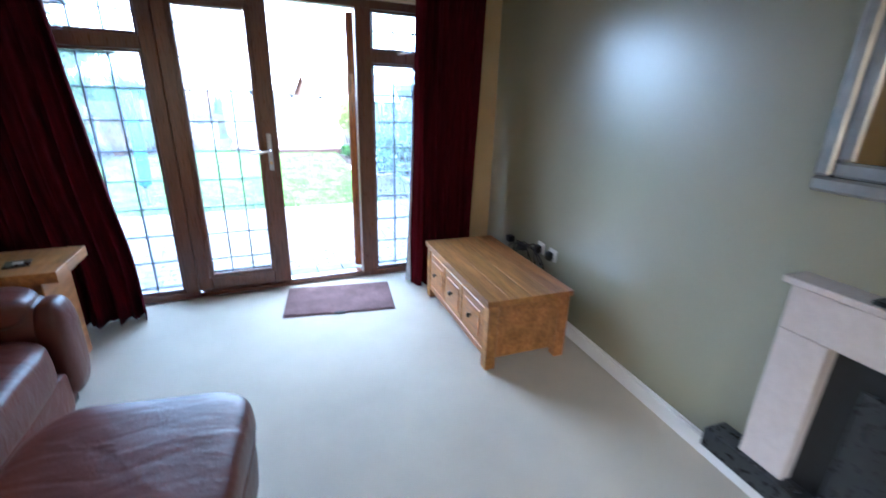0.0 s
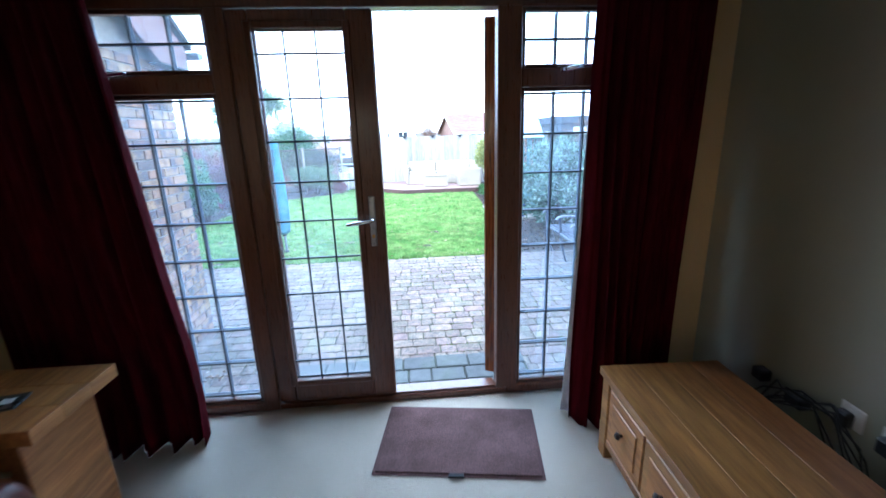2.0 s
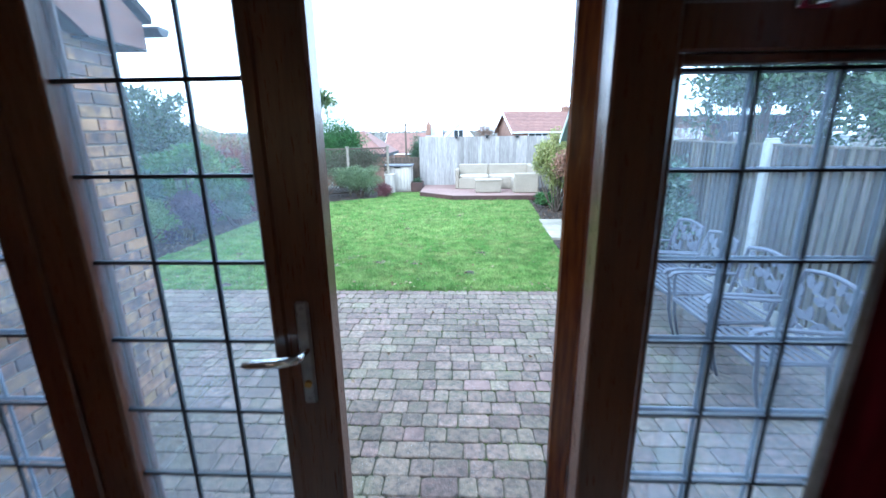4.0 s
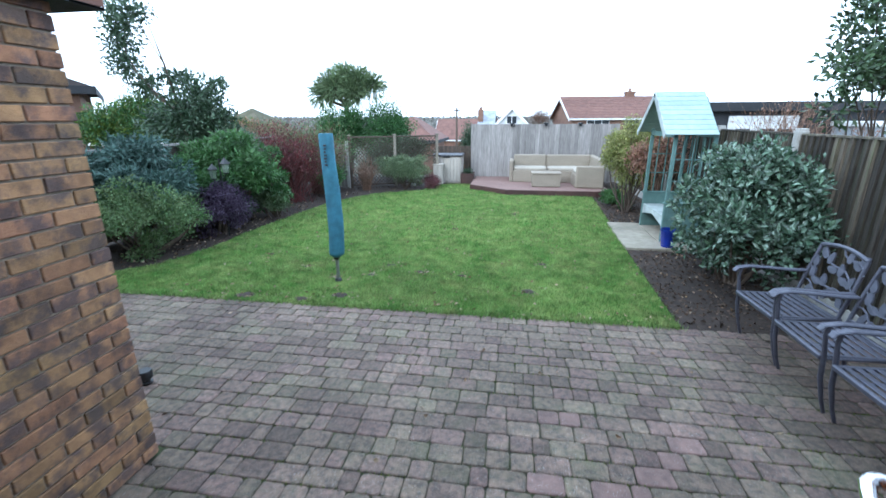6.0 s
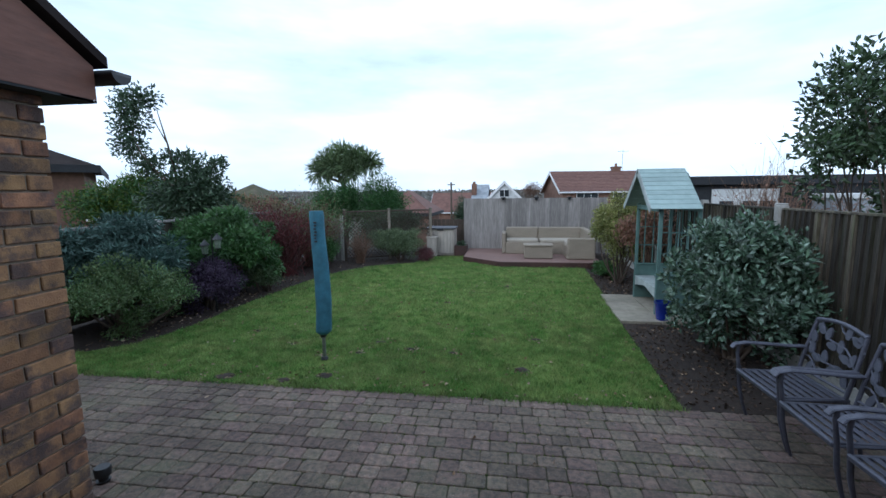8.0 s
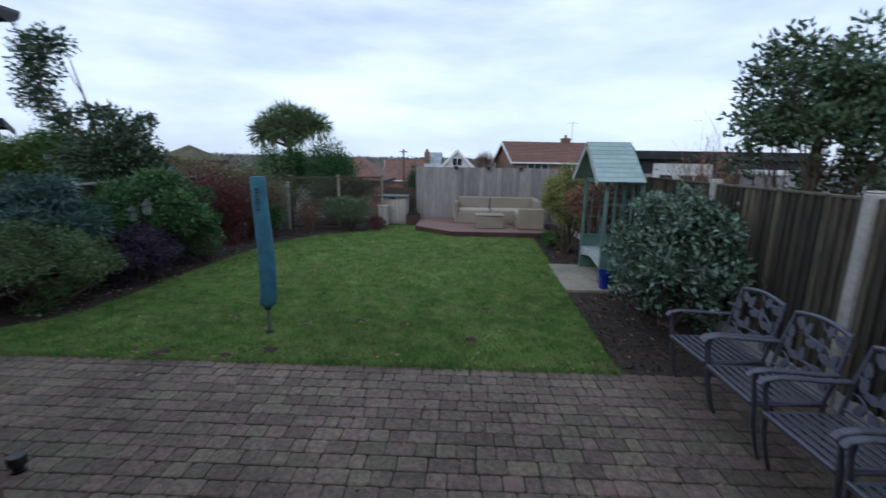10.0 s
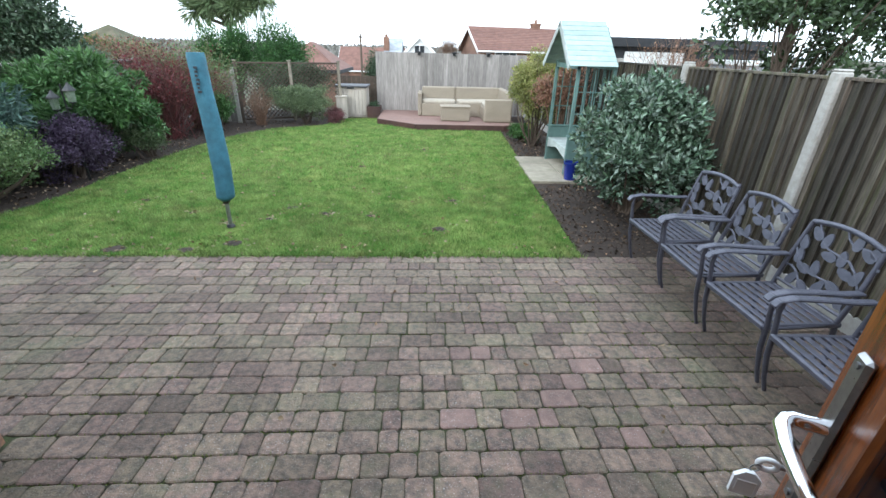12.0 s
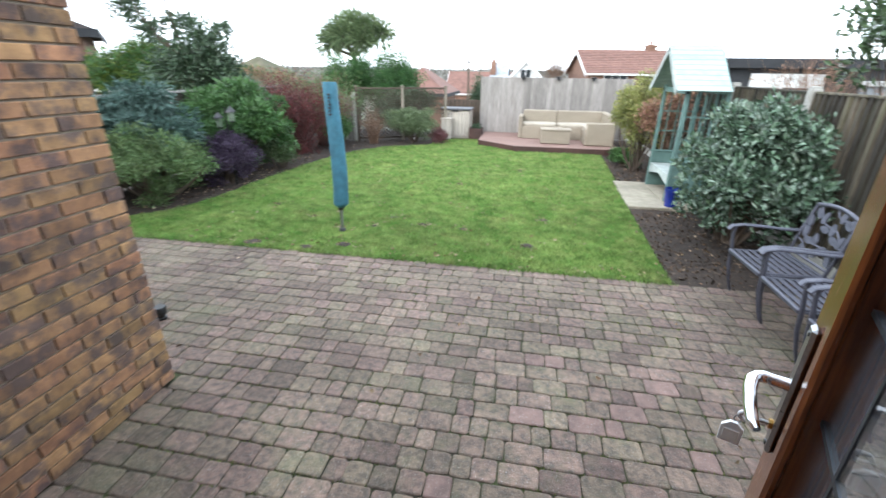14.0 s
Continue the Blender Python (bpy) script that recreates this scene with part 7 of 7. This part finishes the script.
# bark chips in the beds
n = 5200
P = np.stack([np.concatenate([rs.uniform(2.16, 3.6, 3000), rs.uniform(-5.4, -2.0, n - 3000)]), np.concatenate([rs.uniform(7.45, 14.4, 3000), rs.uniform(7.9, 15.5, n - 3000)]), np.full(n, GROUND - 0.004)], 1)
keep = np.array([not inside(LAWN, a, c) and not (2.2 < a < 3.5 and 9.9 < c < 11.65) for a, c in P[:, :2]])
P = P[keep]
D = rs.normal(size=P.shape)
D[:, 2] *= 0.35
me = leaf_mesh("bark_chips", P, D, 0.045, 0.028, rs, 0.4)
me.materials.append(M_CHIP)
tagged(new("bark_chips", me), "dark bark chips and clods over the flower beds", "bark chips", "", "stuff")


# ---------------------------------------------------------------- fences
def fence_run(name, label, pts, top, boardm, w, posts, seed, gravel=True, thick=0.018, rail=True, capm=None):
    """Vertical boards between posts along a line; the boards overlap like feather edge."""
    a, b = pts
    m, L = between(a, b)
    t = thing(name, (a[0], a[1], GROUND), label, "fence")
    rs = random.Random(seed)
    variants = []
    for k in range(4):
        g = Geo()
        zb = GROUND + (0.15 if gravel else 0.02)
        zt = top
        d0, d1 = 0.004, thick
        wob = [rs.uniform(-0.003, 0.003) for _ in range(4)]
        g.add([(0, 0, zb), (w * 1.07, 0, zb), (w * 1.07, -d1, zb), (0, -d0, zb), (wob[0], 0, zt + wob[1]), (w * 1.07 + wob[2], 0, zt + wob[3]), (w * 1.07 + wob[2], -d1, zt + wob[3]), (wob[0], -d0, zt + wob[1])],
              [(3, 2, 1, 0), (4, 5, 6, 7), (2, 3, 7, 6), (0, 1, 5, 4), (1, 2, 6, 5), (3, 0, 4, 7)])
        me = g.mesh("board")
        me.materials.append(boardm)
        variants.append(me)
    n = int(L / w)
    for k in range(n):
        u = k * w
        if any(abs(u + w / 2 - p) + w / 2 < 0.05 for p in posts):
            continue
        ob = part("board", rs.choice(variants), None, t)
        ob.matrix_basis = m @ Matrix.Translation((u, rs.uniform(-0.002, 0.002), rs.uniform(-0.006, 0.006))) @ Matrix.Rotation(radians(rs.uniform(-0.3, 0.3)), 4, "Y")
    if gravel:
        ps = [0.0] + sorted(posts) + [L]
        for p, q in zip(ps, ps[1:]):
            if q - p > 0.2:
                part("gravel_board", Geo().box(p + 0.06, q - 0.06, -0.03, 0.02, GROUND - 0.04, GROUND + 0.15, 0.005, m), M_CONC, t, "pale concrete gravel board")
                if capm:
                    part("capping_rail", Geo().box(p + 0.06, q - 0.06, -0.03, 0.025, top - 0.005, top + 0.02, 0.004, m), capm, t)
                    for z in (0.1, 0.55, 1.05):
                        part("arris_rail", Geo().box(p + 0.06, q - 0.06, 0.002, 0.05, z, z + 0.06, 0.004, m), boardm, t)
    for p in posts:
        po = part("post", Geo().box(p - 0.05, p + 0.05, -0.055, 0.055, GROUND - 0.05, top + 0.05, 0.012, m), M_CONC, t, "pale concrete fence post")
        sub("post_cap", Geo().box(p - 0.045, p + 0.045, -0.05, 0.05, top + 0.05, top + 0.07, 0.009, m), M_CONC, po)
    return t


FX = 3.70
# the long run stands beside the chairs, its boards facing the lawn
fence_run("fence", "weathered brown feather-edge fence with concrete posts", ((FX, 17.2), (FX, 3.85)), 1.39, M_FENCE, 0.094, [17.2 - y for y in (15.0, 12.92, 10.96, 9.0, 6.98, 5.02)], 71, True, 0.034, True, M_FENCE)
fence_run("fence", "silvered vertical-board fence behind the decking", ((-0.78, 17.16), (FX - 0.06, 17.16)), 1.41, M_FENCE2, 0.115, [], 72, False, 0.014)
t = fence_run("fence", "old dark fence with concrete posts behind the shrubs", ((-5.75, 17.0), (-5.75, 6.0)), 1.12, M_FENCE, 0.13, [17.0 - y for y in (14.2, 12.3, 10.45, 8.5)], 73, False, 0.018)
part("top_rail", Geo().box(-5.79, -5.71, 6.0, 17.0, 1.12, 1.16, 0.005), M_FENCE2, t)
fence_run("fence", "short weathered picket fence beside the trellis", ((-5.2, 15.2), (-4.02, 15.1)), 0.92, M_FENCE2, 0.10, [1.15], 74, False, 0.016)
t = thing("fence", (-1.2, 17.4, GROUND), "low dark boarded fence behind the storage box", "fence")
for k in range(9):
    part("board", Geo().box(-1.95 + k * 0.135, -1.825 + k * 0.135, 17.40, 17.42, GROUND - 0.05, 0.74, 0.003), M_TRELLIS, t)
# lamps on the back fence
for x in (0.46, 1.47, 2.46):
    t = thing("fence_light", (x, 17.12, 1.41), "small black solar lamp on top of the board fence", "lamp", "solar lamps on the back fence")
    part("bracket", Geo().box(x - 0.03, x + 0.03, 17.10, 17.17, 1.35, 1.42, 0.004), M_BLACK, t)
    part("head", Geo().box(x - 0.07, x + 0.07, 17.00, 17.13, 1.41, 1.445, 0.012).box(x - 0.04, x + 0.04, 17.02, 17.12, 1.35, 1.41, 0.012), M_BLACK, t)

# ---------------------------------------------------------------- paving
setting("patio_bed", Geo().box(-6.3, FX + 0.05, 3.6, 7.385, -0.45, GROUND - 0.011), M_JOINT, "mossy jointing sand under the paving blocks", category="patio")
pav = thing("pavement", (0.6, 5.8, GROUND), "tumbled brown and grey concrete block paving with mossy joints", "paving", "", "structure")
rs = random.Random(21)


def block_verts(w, d, rr, j=0.007):
    """A tumbled block with rounded corners and a worn rim, its middle at the origin, its top at z = 0."""
    c = 0.020
    ring = []
    for sx, sy, order in ((-1, -1, 0), (1, -1, 1), (1, 1, 0), (-1, 1, 1)):
        x, y = sx * w / 2, sy * d / 2
        q = rr.uniform(0.7, 1.25) * c
        corner = [(x, y - sy * q), (x - sx * q * 0.3, y - sy * q * 0.3), (x - sx * q, y)]
        ring += corner[::-1] if order else corner
    ring = [(x + rr.uniform(-j, j) * 0.5, y + rr.uniform(-j, j) * 0.35) for x, y in ring]
    vs, fs = [], []
    for z, k in ((-0.035, 1.0), (-0.0055, 1.0), (0.0, 0.90)):
        vs += [(x - math.copysign(min(abs(x), (1 - k) * 0.075), x), y - math.copysign(min(abs(y), (1 - k) * 0.075), y), z + (rr.uniform(-0.0012, 0.0006) if z == 0 else 0)) for x, y in ring]
    for r in range(2):
        fs += [(r * 12 + k, r * 12 + (k + 1) % 12, r * 12 + 12 + (k + 1) % 12, r * 12 + 12 + k) for k in range(12)]
    fs.append(tuple(range(24, 36)))
    return vs, fs


SIZES = (0.201, 0.134, 0.101)
PITCH = 0.1385
shared = {}
for si, w in enumerate(SIZES):
    for k in range(4):
        vs, fs = block_verts(w - 0.0015, 0.1348, rs)
        me = Geo().add(vs, fs).mesh("paving_block")
        me.materials.append(M_PAVER)
        mp = me.copy()
        mp.materials.clear()
        mp.materials.append(M_PINK)
        shared[si, k] = (me, mp)
rest = Geo()
y = 7.385 - PITCH / 2
row = 0
near = 0
while y > 3.62:
    x = -6.25 + rs.uniform(0, 0.1)
    while x < FX - 0.02:
        si = rs.choice((0, 0, 1, 1, 2))
        w = SIZES[si]
        cx = x + w / 2
        x += w + 0.0035
        if cx < WX and y < WY + 0.02:
            continue
        if -0.42 < cx < 1.28 and y < 4.17:
            continue
        dz, tilt = rs.uniform(-0.002, 0.0015), (rs.uniform(-0.35, 0.35), rs.uniform(-0.35, 0.35), rs.uniform(-1.1, 1.1))
        m = pose(cx + rs.uniform(-0.002, 0.002), y + rs.uniform(-0.003, 0.003), GROUND + dz, *tilt)
        pink = rs.random() < 0.03 or (0.72 < cx < 1.02 and 5.82 < y < 6.0)
        if 0.0 < cx < 2.2 and 4.45 < y < 6.05 and near < 300:
            ob = part("paving_block", shared[si, rs.randrange(4)][1 if pink else 0], None, pav)
            ob.matrix_basis = m
            near += 1
        else:
            vs, fs = block_verts(w - 0.0015, 0.1348, rs)
            rest.add([m @ Vector(p) for p in vs], fs)
    y -= PITCH
    row += 1
ob = part("paving_blocks", rest, M_PAVER_J, pav)
tagged(ob, "tumbled concrete paving blocks", "", "", "stuff")

# the step at the door
st = thing("step", (0.4, 4.0, GROUND), "low step of blue-grey paving blocks outside the garden doors", "step", "", "structure")
part("step_core", Geo().box(-0.42, 1.28, 3.60, 4.155, GROUND - 0.05, -0.165), M_JOINT, st)
for y0, y1 in ((3.995, 4.165), (3.825, 3.988), (3.665, 3.818)):
    x = -0.42
    while x < 1.2:
        w = rs.choice((0.16, 0.20, 0.24))
        w = min(w, 1.28 - x)
        part("paving_block", Geo().box(x + 0.003, x + w - 0.003, y0, y1, -0.30 if y1 > 4.1 else -0.20, -0.15 + rs.uniform(-0.003, 0.003), 0.008), M_DARKP, st)
        x += w

# ---------------------------------------------------------------- bricks of the wing
CO, BL, BD = 0.075, 0.225, 0.05
bricks = []
for k in range(5):
    g = Geo().box(-BD, 0, -0.1075, 0.1075, -0.0325, 0.0325, 0.004)
    g.v = [(x, yy + rs.uniform(-0.0015, 0.0015), z + rs.uniform(-0.0015, 0.0015)) for x, yy, z in g.v]
    me = g.mesh("brick")
    me.materials.append(M_BRICK)
    hb = Geo().box(-BD, 0, -0.051, 0.051, -0.0325, 0.0325, 0.004).mesh("brick")
    hb.materials.append(M_BRICK)
    bricks.append((me, hb))
k = 0
z = GROUND + 0.04
while z < 2.10:
    y = WY - (0.1075 if k % 2 else 0.051)
    first = True
    while y > 3.70:
        half = first and k % 2 == 0
        ob = part("brick", bricks[rs.randrange(5)][1 if half else 0], None, wing)
        ob.matrix_basis = Matrix.Translation((WX + rs.uniform(-0.0015, 0.0015), y, z)) @ Matrix.Rotation(math.pi * rs.randrange(2), 4, "X")
        y -= 0.1685 if half else BL
        first = False
    k += 1
    z += CO

# moss along the joints
V = []
rs = np.random.RandomState(14)
y = 7.385
while y > 4.3:
    n = 640
    x = rs.uniform(-1.4, 3.0, n)
    x = x[[noise.noise(Vector((a * 1.3, y * 1.3, 4.0))) > -0.05 for a in x]]
    for a in x:
        h, q = rs.uniform(0.008, 0.016), rs.uniform(0, 6.28)
        yy = y + rs.normal() * 0.004
        V += [(a - 0.005 * math.cos(q), yy - 0.005 * math.sin(q), GROUND - 0.012), (a + 0.005 * math.cos(q), yy + 0.005 * math.sin(q), GROUND - 0.012), (a + rs.normal() * 0.005, yy + rs.normal() * 0.005, GROUND - 0.009 + h)]
    y -= PITCH
me = tri_mesh("joint_moss", np.array(V))
me.materials.append(M_MOSS)
tagged(new("joint_moss", me), "green moss growing along the paving joints", "moss", "", "stuff")
